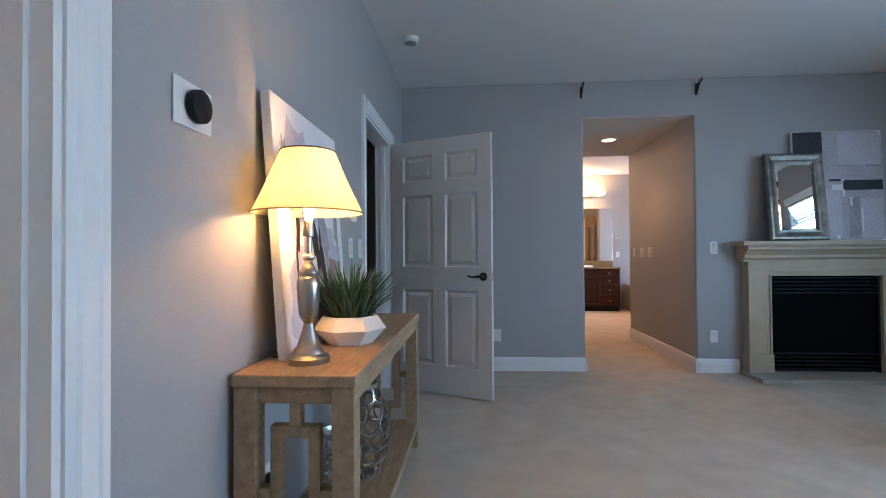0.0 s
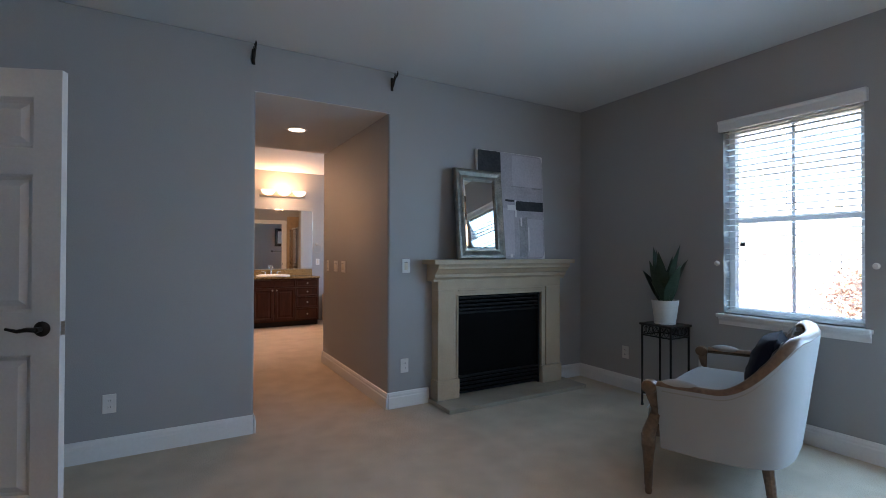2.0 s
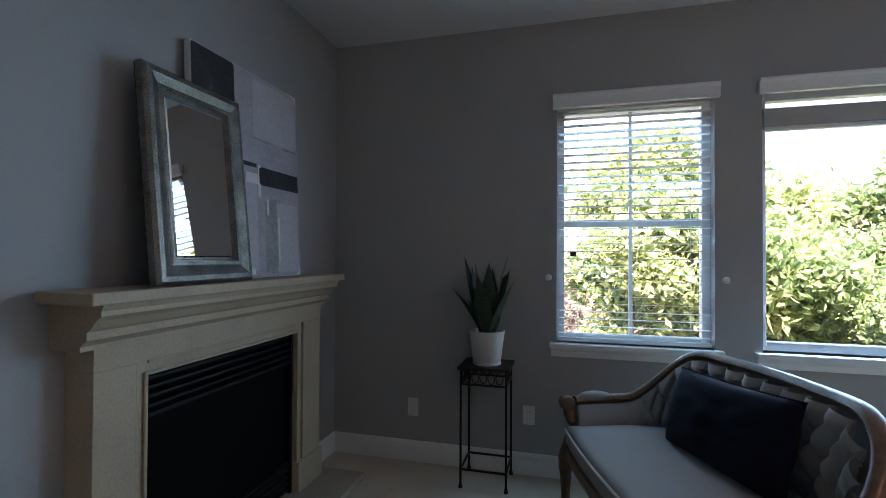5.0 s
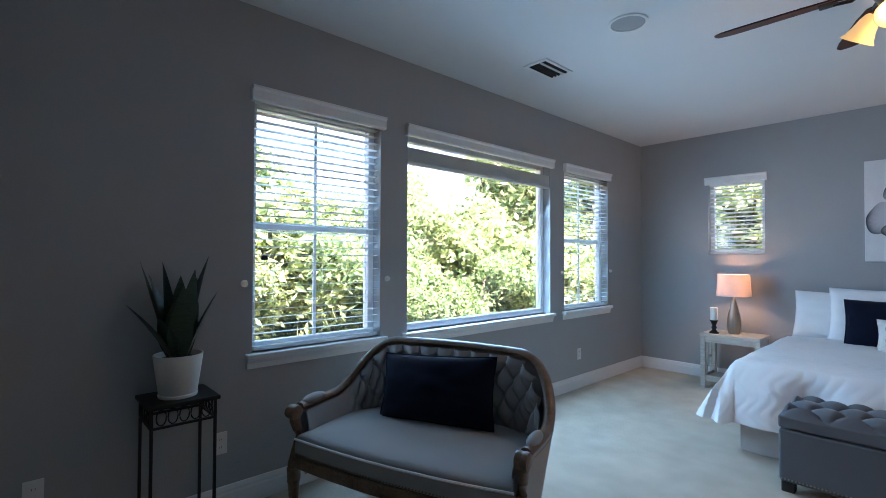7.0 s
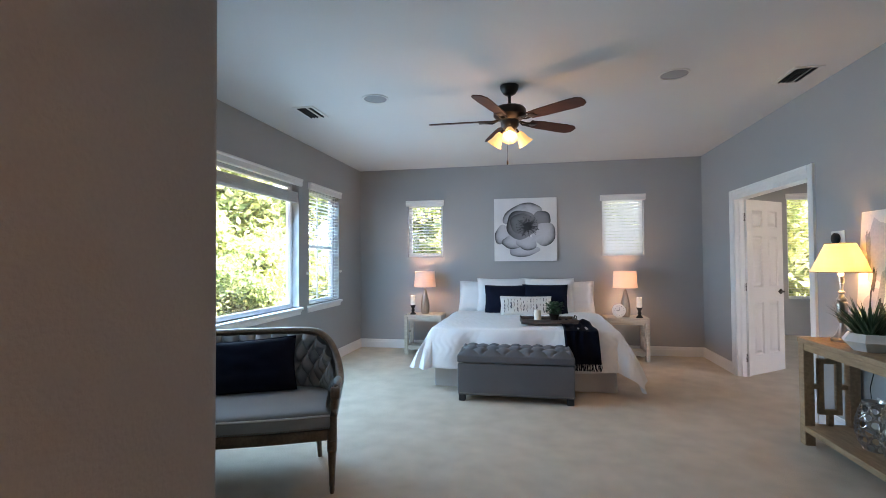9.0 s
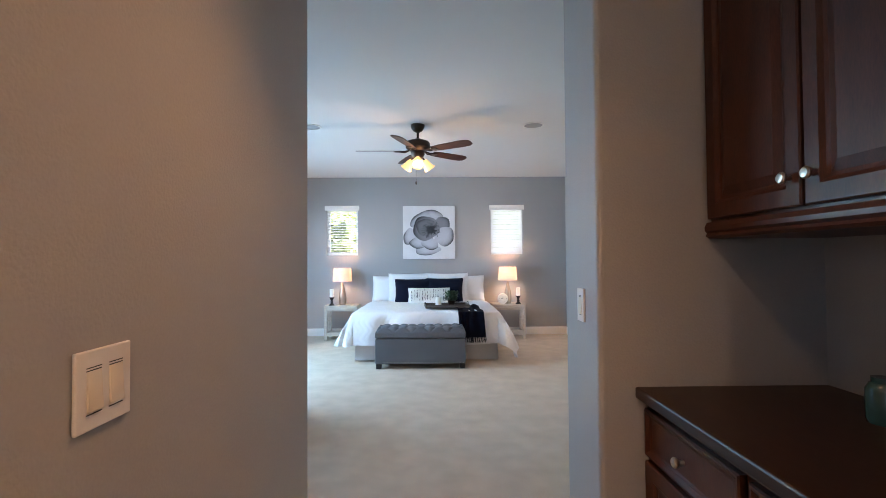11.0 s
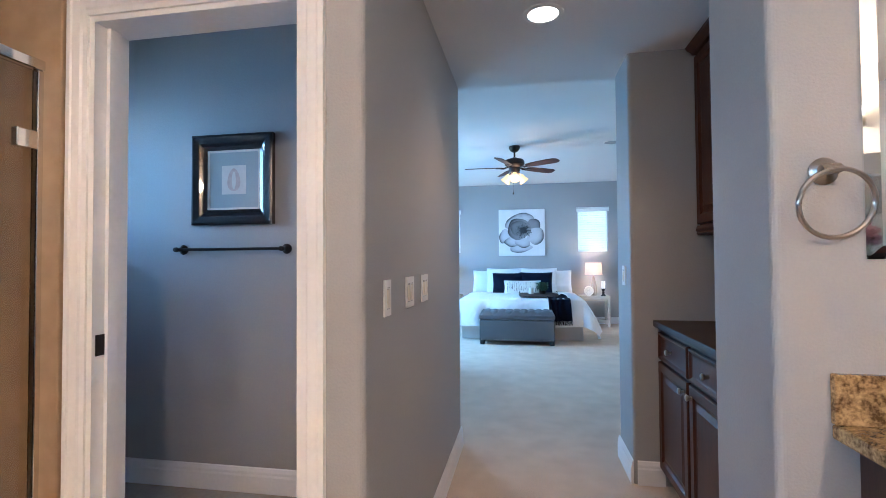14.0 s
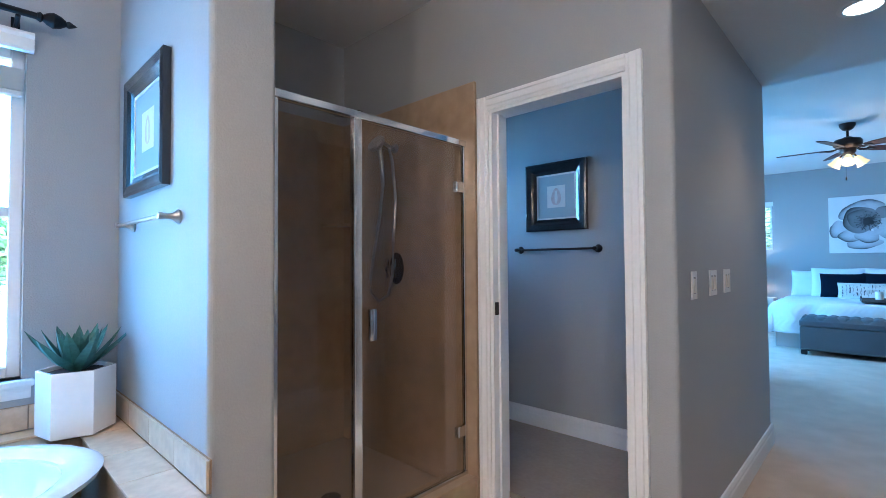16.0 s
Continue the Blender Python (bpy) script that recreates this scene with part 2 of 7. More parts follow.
def new_bm(*boxes, bevel=0.0):
    bm = bmesh.new()
    for b in boxes:
        box(bm, *b, bevel=bevel)
    return bm


def round_corners(bm, corners, r=0.02):
    es = []
    for e in bm.edges:
        a, b = e.verts
        if abs(a.co.x - b.co.x) < 1e-4 and abs(a.co.y - b.co.y) < 1e-4:
            if any(abs(a.co.x - x) < 1e-3 and abs(a.co.y - y) < 1e-3 for x, y in corners):
                es.append(e)
    bmesh.ops.bevel(bm, geom=es, offset=r, segments=5, profile=0.5, affect="EDGES")


def wall_boxes(along, t0, t1, a0, a1, z1, openings):
    """Boxes of a wall between t0 and t1 across, a0 to a1 along, with openings (from, to, sill, head)."""
    out, at = [], a0

    def put(p, q, zl, zh):
        if q - p > 1e-4 and zh - zl > 1e-4:
            out.append((p, t0, zl, q, t1, zh) if along == "x" else (t0, p, zl, t1, q, zh))
    for p, q, zl, zh in sorted(openings):
        put(at, p, 0, z1)
        put(p, q, 0, zl)
        put(p, q, zh, z1)
        at = q
    put(at, a1, 0, z1)
    return out


# ---- structure ----
XW, XE, YS, YN, H = -0.51, 4.42, -1.97, 4.305, 2.745
HX0, HX1, HZ = 1.23, 2.245, 2.405          # passage
YB, YT = 6.2, 9.6                          # bath: its south wall and vanity wall

bm = new_bm((XW - 0.12, YS - 0.2, -0.12, XE + 0.2, 6.14, 0.0))
setting("floor", bm, CARPET, "beige cut-pile carpet through bedroom and passage", "carpet")
setting("floor_bath", new_bm((-1.2, 6.14, -0.12, XE + 0.2, YT + 0.2, -0.001)), CARPET, "beige carpet of the bathroom", "carpet")
setting("ceiling", new_bm((XW - 0.12, YS - 0.2, H, XE + 0.2, YN, H + 0.15)), CEIL, "smooth white painted bedroom ceiling", "ceiling")
setting("ceiling_bath", new_bm((-1.2, 4.3, H, XE + 0.2, YT + 0.2, H + 0.15)), CEIL, "white painted bathroom ceiling", "ceiling")
setting("ceiling_passage", new_bm((0.38, 4.305 + 0.002, HZ, HX1 + 0.02, 6.13, H - 0.002)), CEIL, "lowered plaster ceiling of the passage", "ceiling")

W1, W2, W3 = (1.985, 2.838), (-0.007, 1.752), (-1.13, -0.251)
SILL, HEAD = 0.81, 2.24
W4, W5 = (3.106, 3.652), (0.241, 0.799)
SILL2, HEAD2 = 1.39, 2.2
BW = (7.88, 9.05)                           # bath window
CW = (5.35, 5.9)                           # toilet window
setting("wall_east", new_bm(*wall_boxes("y", XE, XE + 0.16, YS - 0.2, YT + 0.2, H, [(*W1, SILL, HEAD), (*W2, SILL, HEAD), (*W3, SILL, HEAD), (*CW, 1.3, 2.2), (*BW, 0.73, 2.2)])), WALL, "grey painted wall with three windows", "wall")
setting("wall_south", new_bm(*wall_boxes("x", YS - 0.16, YS, XW - 0.14, XE, H, [(*W4, SILL2, HEAD2), (*W5, SILL2, HEAD2)])), WALL, "grey painted wall behind the bed", "wall")
DA, DB = (2.78, 3.68), (-0.93, 0.555)
setting("wall_west", new_bm(*wall_boxes("y", XW - 0.12, XW, YS, YN + 0.24, H, [(*DA, 0, 2.04), (*DB, 0, 2.03)])), WALL, "grey painted wall with two doorways", "wall")
bm = new_bm(*wall_boxes("x", YN, YN + 0.37, XW, HX0, H, []))
round_corners(bm, [(HX0, YN), (HX0, YN + 0.37)])
setting("wall_north", bm, WALL, "grey painted wall beside the passage", "wall")
setting("wall_header", new_bm((HX0 - 0.02, YN, HZ + 0.003, HX1 + 0.02, YN + 0.12, H)), WALL, "grey painted header above the passage opening", "wall")
bm = new_bm((HX1, YN, 0, XE, YN + 0.12, H))
round_corners(bm, [(HX1, YN)])
setting("wall_north_east", bm, WALL, "grey painted fireplace wall", "wall")
bm = new_bm((HX1, YN + 0.12, 0, HX1 + 0.12, YB, H))
round_corners(bm, [(HX1, YB)])
setting("wall_passage", bm, WALL, "grey painted passage wall with switches", "wall")
# recess for the cabinets
setting("wall_recess", new_bm((0.38, 4.675, 0, 0.5, 5.835, H)), WALL, "grey painted back of the cabinet recess", "wall")
bm = new_bm((-1.2, 5.835, 0, HX0, YB, H))
round_corners(bm, [(HX0, 5.835), (HX0, YB)])
setting("wall_pier", bm, WALL, "grey painted pier with towel ring", "wall")
# toilet room and shower
setting("wall_toilet_front", new_bm(*wall_boxes("x", YB - 0.12, YB, HX1 + 0.12, XE, H, [(2.425, 3.135, 0, 2.01)])), WALL, "grey painted wall with cased doorway", "wall")
setting("wall_toilet_back", new_bm((HX1 + 0.12, 5.03, 0, XE, 5.15, H)), WALL, "grey painted back wall of the toilet room", "wall")
bm = new_bm((3.25, 7.3, 0, XE, 7.53, H))
round_corners(bm, [(3.25, 7.3), (3.25, 7.53)])
setting("wall_wing", bm, WALL, "grey painted wing wall between shower and bath", "wall")
setting("wall_vanity", new_bm((-1.2, YT, 0, XE, YT + 0.16, H)), WALL, "painted wall behind the long vanity", "wall")
setting("wall_bath_west", new_bm((-1.32, 5.87, 0, -1.2, YT + 0.16, H)), WALL, "painted end wall of the bathroom", "wall")
setting("floor_toilet", new_bm((HX1 + 0.12, 5.15, -0.0, XE, YB - 0.12, 0.03)), FLOORT, "brown floor tile of the toilet room", "floor")
tagged(part("strike_plate", new_bm((3.114, 6.16, 0.955, 3.117, 6.19, 1.02)), BRONZE), "dark bronze strike plate on the door jamb", "strike plate", "", "structure")
# rooms past the two doors
setting("floor_side_rooms", new_bm((-4.0, -6.0, -0.12, XW - 0.12, 4.6, -0.002)), CARPET, "beige carpet of the next room", "carpet")
setting("ceiling_side_rooms", new_bm((-4.0, -6.0, H, XW - 0.12, 4.6, H + 0.15)), CEIL, "white ceiling of the next room", "ceiling")
setting("wall_closet", new_bm((-2.6, 2.2, 0, XW - 0.12, 2.3, H), (-2.7, 2.2, 0, -2.6, 4.5, H), (-2.6, 4.4, 0, XW - 0.12, 4.5, H)), WALL, "grey painted closet walls", "wall")
setting("wall_study", new_bm((XW - 0.24, -6.0, 0, XW - 0.12, YS - 0.2, H), *wall_boxes("x", -4.25, -4.13, -4.0, XW - 0.24, H, [(-3.53, -2.57, 0.62, 2.4)]), (-4.0, -4.13, 0, -3.9, 2.2, H)), WALL, "grey painted walls of the next room", "wall")

# baseboards
BASE = [(0.0, 0.0), (0.015, 0.0), (0.015, 0.085), (0.011, 0.095), (0.011, 0.108), (0.006, 0.125), (0.0, 0.13)]


def baseboard(runs):
    for a, b, out in runs:
        bm = bmesh.new()
        moulding(bm, BASE, (*a, 0.001), (*b, 0.001), (*out, 0))
        setting("baseboard", bm, TRIM, "white moulded baseboard", "baseboard", False)


baseboard([((XW, YN), (HX0 - 0.005, YN), (0, -1)), ((HX0, YN - 0.012), (HX0, 4.675), (1, 0)), ((HX1 + 0.005, YN), (2.62, YN), (0, -1)), ((4.13, YN), (XE, YN), (0, -1)),
           ((XE, YN), (XE, YS), (-1, 0)), ((XE, YS), (XW, YS), (0, 1)), ((XW, YS), (XW, -1.02), (1, 0)), ((XW, 0.65), (XW, 2.69), (1, 0)), ((XW, 3.77), (XW, YN), (1, 0)),
           ((HX1, YN - 0.012), (HX1, YB), (-1, 0)), ((HX1, YB), (2.35, YB), (0, 1)), ((HX0 - 0.02, 4.675), (1.07, 4.675), (0, 1)),
           ((HX0, 5.835), (HX0, YB), (1, 0)), ((3.25, 7.3), (3.25, 7.53), (-1, 0))])

CASE = [(0.0, 0.0), (0.019, 0.0), (0.021, 0.02), (0.017, 0.026), (0.017, 0.062), (0.012, 0.07), (0.01, 0.09), (0.0, 0.09)]


bm = bmesh.new()
moulding(bm, BASE, (HX1 + 0.12, 5.15, 0.031), (XE, 5.15, 0.031), (0, 1, 0))
setting("baseboard", bm, TRIM, "white moulded baseboard of the toilet room", "baseboard", False)


def casing(axis, at, out, a0, a1, head, w=0.09):
    """Moulded casing round an opening; its profile runs from the outer edge in."""
    prof = [(d, h * w / 0.09) for d, h in CASE]
    z = (0, 0, 1)
    bm = bmesh.new()
    P = (lambda a, h: (a, at, h)) if axis == "x" else (lambda a, h: (at, a, h))
    o = (0, out, 0) if axis == "x" else (out, 0, 0)
    ax = Vector((1, 0, 0)) if axis == "x" else Vector((0, 1, 0))
    moulding(bm, prof, P(a0 - w, 0), P(a0 - w, head + w), o, ax)
    moulding(bm, prof, P(a1 + w, 0), P(a1 + w, head + w), o, -ax)
    moulding(bm, prof, P(a0 - 0.003, head + w), P(a1 + 0.003, head + w), o, (0, 0, -1))
    setting("door_trim", bm, TRIM, "white moulded door casing", "door casing", False)


casing("y", XW, 1, *DA, 2.04)
casing("y", XW, 1, *DB, 2.03)
casing("x", YB, 1, 2.425, 3.135, 2.01, 0.068)


def jamb(axis, t0, t1, a0, a1, head):
    bs = [(a0, t0, 0, a0 + 0.018, t1, head), (a1 - 0.018, t0, 0, a1, t1, head), (a0 + 0.018, t0, head - 0.018, a1 - 0.018, t1, head)]
    tm = (t0 + t1) / 2
    bs += [(a0 + 0.018, tm - 0.02, 0, a0 + 0.03, tm + 0.02, head - 0.018), (a1 - 0.03, tm - 0.02, 0, a1 - 0.018, tm + 0.02, head - 0.018)]
    if axis == "y":
        bs = [(b[1], b[0], b[2], b[4], b[3], b[5]) for b in bs]
    setting("door_jamb", new_bm(*bs), TRIM, "white painted door jamb", "door jamb")


jamb("y", XW - 0.125, XW + 0.002, *DA, 2.04)
jamb("y", XW - 0.125, XW + 0.002, *DB, 2.03)
jamb("x", YB - 0.125, YB + 0.002, 2.425, 3.135, 2.01)


# ---- windows ----
def slats(parent, n, length, z0, z1, depth=0.045, tilt=12):
    bm = new_bm((-length / 2, -depth / 2, -0.0013, length / 2, depth / 2, 0.0013))
    place(bm, pose(0, 0, 0, tilt))
    me = mesh("slat", bm, BLIND, False)
    for i in range(n):
        ob = new("slat", me)
        ob.parent = parent
        ob.location = (0, 0, z0 + (z1 - z0) * i / (n - 1))


def window(name, width, sill, head, m, kind, label, blind=None, tilt=12, sash=True):
    """A window in its own frame: x along the wall, y into the room, wall face at y = 0."""
    w = tagged(new(name), label, "window", "", "structure")
    w.matrix_world = m
    x0, x1 = -width / 2, width / 2
    f = 0.045
    bs = [(x0, -0.14, sill, x0 + f, -0.08, head), (x1 - f, -0.14, sill, x1, -0.08, head), (x0 + f, -0.14, head - f, x1 - f, -0.08, head), (x0 + f, -0.14, sill, x1 - f, -0.08, sill + f)]
    part("window_frame", new_bm(*bs, bevel=0.004), VINYL, w)
    mid = (sill + head) / 2
    if sash:
        part("sash_rail", new_bm((x0 + f, -0.135, mid - 0.022, x1 - f, -0.09, mid + 0.022), bevel=0.004), VINYL, w)
        part("muntin", new_bm((-0.009, -0.118, sill + f, 0.009, -0.102, mid - 0.022), (-0.009, -0.118, mid + 0.022, 0.009, -0.102, head - f)), VINYL, w)
        part("sash_lock", new_bm((x1 - f - 0.07, -0.09, mid - 0.20, x1 - f - 0.035, -0.075, mid - 0.165), bevel=0.003), DARK, w)
        panes = [(sill + f, mid - 0.022), (mid + 0.022, head - f)]
    else:
        panes = [(sill + f, head - f)]
    for a, b in panes:
        p = part("pane", new_bm((x0 + f, -0.112, a, x1 - f, -0.108, b)), GLASS, w, "", False)
        p.visible_shadow = False
    # drywall returns stay as the wall's own opening; stool and apron in the room
    if kind == "stool":
        bm = bmesh.new()
        box(bm, x0 - 0.04, -0.08, sill - 0.028, x1 + 0.04, 0.045, sill + 0.0, bevel=0.006)
        part("window_sill", bm, TRIM, w)
        bm = bmesh.new()
        moulding(bm, [(0, 0), (0.012, 0), (0.016, 0.03), (0.026, 0.048), (0.026, 0.055), (0, 0.055)], (x0 - 0.03, 0.0, sill - 0.083), (x1 + 0.03, 0.0, sill - 0.083), (0, 1, 0))
        part("apron", bm, TRIM, w, "", False)
    # valance of the blind
    bm = bmesh.new()
    moulding(bm, [(0, 0), (0.03, 0), (0.034, 0.012), (0.034, 0.055), (0.045, 0.068), (0.045, 0.08), (0, 0.08)], (x0 - 0.022, 0.002, head - 0.03), (x1 + 0.022, 0.002, head - 0.03), (0, 1, 0))
    part("valance", bm, TRIM, w, "white blind valance", False)
    if blind == "down":
        n = int((head - sill - 0.07) / (0.037 if tilt > 50 else 0.043))
        b = part("blind_rail", new_bm((x0 + 0.012, -0.05, sill + 0.008, x1 - 0.012, -0.008, sill + 0.03), bevel=0.004), BLIND, w)
        slats(b, n, width - 0.024, sill + 0.055, head - 0.04, tilt=tilt)
        for ob in b.children:
            ob.location.y = -0.03
        bm = bmesh.new()
        for x in (x0 + 0.12, 0.0, x1 - 0.12):
            tube(bm, [(x, -0.006, sill + 0.03), (x, -0.006, head - 0.03)], 0.0012, 5)
        part("blind_cord", bm, BLIND, w)
    elif blind == "up":
        b = part("blind_rail", new_bm((x0 + 0.012, -0.05, head - 0.225, x1 - 0.012, -0.008, head - 0.203), bevel=0.004), TRIM, w)
        slats(b, 34, width - 0.024, head - 0.20, head - 0.105, tilt=0)
        for ob in b.children:
            ob.location.y = -0.03
    return w


EASTM = lambda y: pose(XE, y, 0, 0, 0, 90)
SOUTHM = lambda x: pose(x, YS, 0, 0, 0, 0)
mid = lambda p: (p[0] + p[1]) / 2
wid = lambda p: p[1] - p[0]
window("window_1", wid(W1), SILL, HEAD, EASTM(mid(W1)), "stool", "white double-hung window with open horizontal blinds", "down", 3)
window("window_2", wid(W2), SILL, HEAD, EASTM(mid(W2)), "stool", "wide picture window with blind drawn up", "up", 0, False)
window("window_3", wid(W3), SILL, HEAD, EASTM(mid(W3)), "stool", "white double-hung window with open horizontal blinds", "down", 3)
window("window_4", wid(W4), SILL2, HEAD2, SOUTHM(mid(W4)), "flat", "small window with open blinds beside the bed", "down", 14, False)
window("window_5", wid(W5), SILL2, HEAD2, SOUTHM(mid(W5)), "flat", "small window with closed white blinds beside the bed", "down", -68, False)
window("window_6", wid(BW), 0.73, 2.2, EASTM(mid(BW)), "stool", "bright bathroom window above the tub with raised blind", "up", 0, True)
window("window_7", wid(CW), 1.3, 2.2, EASTM(mid(CW)), "flat", "small toilet room window", None, 0, False)
window("window_8", 0.96, 0.62, 2.4, pose(-3.05, -4.13, 0), "flat", "window with green view and open blinds in the next room", "down", 0, False)

# ---- lamps of the place ----
lamp("fan_bulb", "POINT", 0.9, WARM3, pose(1.935, 1.2, 2.14), 0.16)
lamp("console_bulb", "POINT", 0.65, WARM2, pose(-0.33, 1.265, 1.31), 0.03)
lamp("bedside_bulb", "POINT", 0.75, WARM3, pose(3.32, -1.68, 1.08), 0.03)
lamp("bedside_bulb", "POINT", 0.75, WARM3, pose(0.555, -1.68, 1.08), 0.03)
lamp("downlight_bulb", "SPOT", 2.2, HALLW, pose(1.713, 5.2, HZ - 0.02), 0.06, cone=118)
lamp("downlight_bulb", "SPOT", 3.6, HALLW, pose(2.38, 7.6, H - 0.02), 0.06, cone=118)
lamp("vanity_bulb", "POINT", 2.7, VANW, pose(2.45, YT - 0.22, 2.36), 0.08)
lamp("vanity_bulb", "POINT", 9.0, VANW, pose(0.85, YT - 0.22, 2.36), 0.08)

# sky light in the window openings
DAY = (0.32, 0.68, 1.0)
HAZE = (0.72, 0.88, 1.0)


def skylight(p, sill, head, m, energy, tint=DAY):
    o = lamp("window_daylight", "AREA", energy, tint, m)
    o.data.shape, o.data.size, o.data.size_y = "RECTANGLE", (p[1] - p[0]) * 0.96, (head - sill) * 0.96
    return o


# the sky stands high, so its light slants down into the room
for p, e in ((W1, 1.0), (W2, 5.8), (W3, 1.3)):
    top = HEAD - 0.25 if p is W2 else HEAD - 0.05
    for k in range(5):
        a = SILL + (top - SILL) * k / 5
        b = a + (top - SILL) / 5
        skylight(p, a, b, pose(XE + 0.035, mid(p), (a + b) / 2, 64, 0, 90), e / 5)
for p, e in ((W4, 0.09), (W5, 0.13)):
    skylight(p, SILL2, HEAD2, pose(mid(p), YS - 0.07, (SILL2 + HEAD2) / 2, 90, 0, 0), e, HAZE)
skylight(BW, 0.73, 2.2, pose(XE + 0.003, mid(BW), 1.46, 90, 0, 90), 1.8)
skylight(CW, 1.36, 2.14, pose(XE + 0.06, mid(CW), 1.75, 90, 0, 106), 0.15).data.spread = radians(75)
skylight((-3.53, -2.57), 0.62, 2.4, pose(-3.05, -4.133, 1.51, 90, 0, 0), 0.7)

BULB = glow("lit_bulb", (1.0, 0.78, 0.45), 2)
FROST = glow("lit_frosted_glass", (1.0, 0.72, 0.38), 0.35)
FANG = glow("lit_fan_glass", (1.0, 0.66, 0.27), 0.06)
DOWN = glow("lit_downlight", (1.0, 0.85, 0.62), 0.8)


def shade_cloth(name, color, strength, warm):
    """Lampshade cloth that lets the bulb through."""
    m = material(name, color, 0.85, scale=5, fine=260, bump=0.1, spread=0.03)
    n, l = m.node_tree.nodes, m.node_tree.links
    t = n.new("ShaderNodeBsdfTranslucent")
    t.inputs["Color"].default_value = (*warm, 1)
    mix = n.new("ShaderNodeMixShader")
    mix.inputs[0].default_value = strength
    l.new(n["Principled BSDF"].outputs[0], mix.inputs[1]), l.new(t.outputs[0], mix.inputs[2])
    l.new(mix.outputs[0], n["Material Output"].inputs["Surface"])
    return m


TRIMB = material("taupe_braid", (0.22, 0.17, 0.12), 0.8, scale=20, fine=200, bump=0.2)
CREAM = shade_cloth("cream_shade", (0.75, 0.68, 0.52), 0.42, (0.95, 0.92, 0.78))
BLUSH = shade_cloth("linen_shade", (0.72, 0.66, 0.60), 0.28, (0.92, 0.74, 0.62))


# ---- doors ----
def door_leaf(width, height):
    """Six-panel leaf in its own frame: hinge at x = 0, y across its thickness."""
    bm = bmesh.new()
    t = 0.0175
    st = 0.11
    cw = (width - 3 * st) / 2
    cols = [(st, st + cw), (2 * st + cw, 2 * st + 2 * cw)]
    rows = [(0.22, 0.82), (1.0, 1.58), (1.69, height - 0.12)]
    xs = sorted({0, width, *[c for p in cols for c in p]})
    zs = sorted({0, height, *[r for p in rows for r in p]})
    for x0, x1 in zip(xs, xs[1:]):
        for z0, z1 in zip(zs, zs[1:]):
            if (x0, x1) in cols and (z0, z1) in rows:
                continue
            box(bm, x0, -t, z0, x1, t, z1)
    bmesh.ops.remove_doubles(bm, verts=bm.verts, dist=1e-5)
    return bm, cols, rows


def panel_bm(w, h, t=0.012):
    """A raised panel sunk in its opening, on both faces."""
    bm = bmesh.new()
    for s in (1, -1):
        ring = []
        for inset, y in ((0, 0.0175), (0.011, 0.003), (0.024, 0.002), (0.05, 0.014)):
            ring.append([bm.verts.new((x, s * y, z)) for x, z in ((inset, inset), (w - inset, inset), (w - inset, h - inset), (inset, h - inset))])
        for a, b in zip(ring, ring[1:]):
            for i in range(4):
                bm.faces.new((a[i], a[(i + 1) % 4], b[(i + 1) % 4], b[i]))
        bm.faces.new(ring[-1])
    return bm


def lever(parent, x, z, side):
    for s in (1, -1):
        bm = bmesh.new()
        lathe(bm, [(0.0, 0.0), (0.03, 0.0), (0.032, 0.006), (0.024, 0.012), (0.011, 0.016), (0.011, 0.045), (0.0, 0.045)], m=pose(0, 0, 0, -90 * s), at=(x, s * 0.0175, z))
        d = -side
        tube(bm, [(x, s * 0.056, z), (x + d * 0.03, s * 0.062, z + 0.003), (x + d * 0.07, s * 0.06, z - 0.004), (x + d * 0.115, s * 0.056, z + 0.006)], [0.011, 0.010, 0.008, 0.006], 8)
        part("door_handle", bm, BRONZE, parent, "dark bronze lever handle")


def door(name, width, height, m, label):
    d = tagged(new(name), label, "door")
    d.matrix_world = m
    bm, cols, rows = door_leaf(width, height)
    part("leaf", bm, DOORW, d, "", False)
    for x0, x1 in cols:
        for z0, z1 in rows:
            p = part("panel", panel_bm(x1 - x0, z1 - z0), DOORW, d, "", False)
            p.location = (x0, 0, z0)
    lever(d, width - 0.065, 0.93, 1)
    for z in (0.2, 1.0, height - 0.2):
        bm = bmesh.new()
        tube(bm, [(-0.008, 0.018, z - 0.045), (-0.008, 0.018, z + 0.045)], 0.007, 8)
        box(bm, 0.0, -0.006, z - 0.045, 0.002, 0.0175, z + 0.045)
        part("hinge", bm, BRONZE, d)
    part("latch_plate", new_bm((width, -0.012, 0.90, width + 0.002, 0.012, 0.96)), NICKEL, d)
    return d


door("door", 0.885, 2.025, pose(XW + 0.02, 3.672, 0.012, 0, 0, -22.5), "white six-panel door standing open with bronze lever")
door("door", 0.72, 2.0, pose(XW - 0.10, -0.905, 0.012, 0, 0, 218), "white six-panel door standing open into the next room")
door("door", 0.72, 2.0, pose(XW - 0.135, 0.53, 0.012, 0, 0, 172), "white six-panel door folded open into the next room")
part_plate = part("hinge_plate", new_bm((-0.632, 0.533, 0.93, -0.597, 0.536, 1.06)), BRONZE)
tagged(part_plate, "dark bronze hinge plate on the door jamb", "hinge", "", "structure")


# ---- wall plates ----
ALMOND = material("almond_plastic", (0.70, 0.64, 0.52), 0.35, scale=5, fine=60, bump=0.0, spread=0.02)


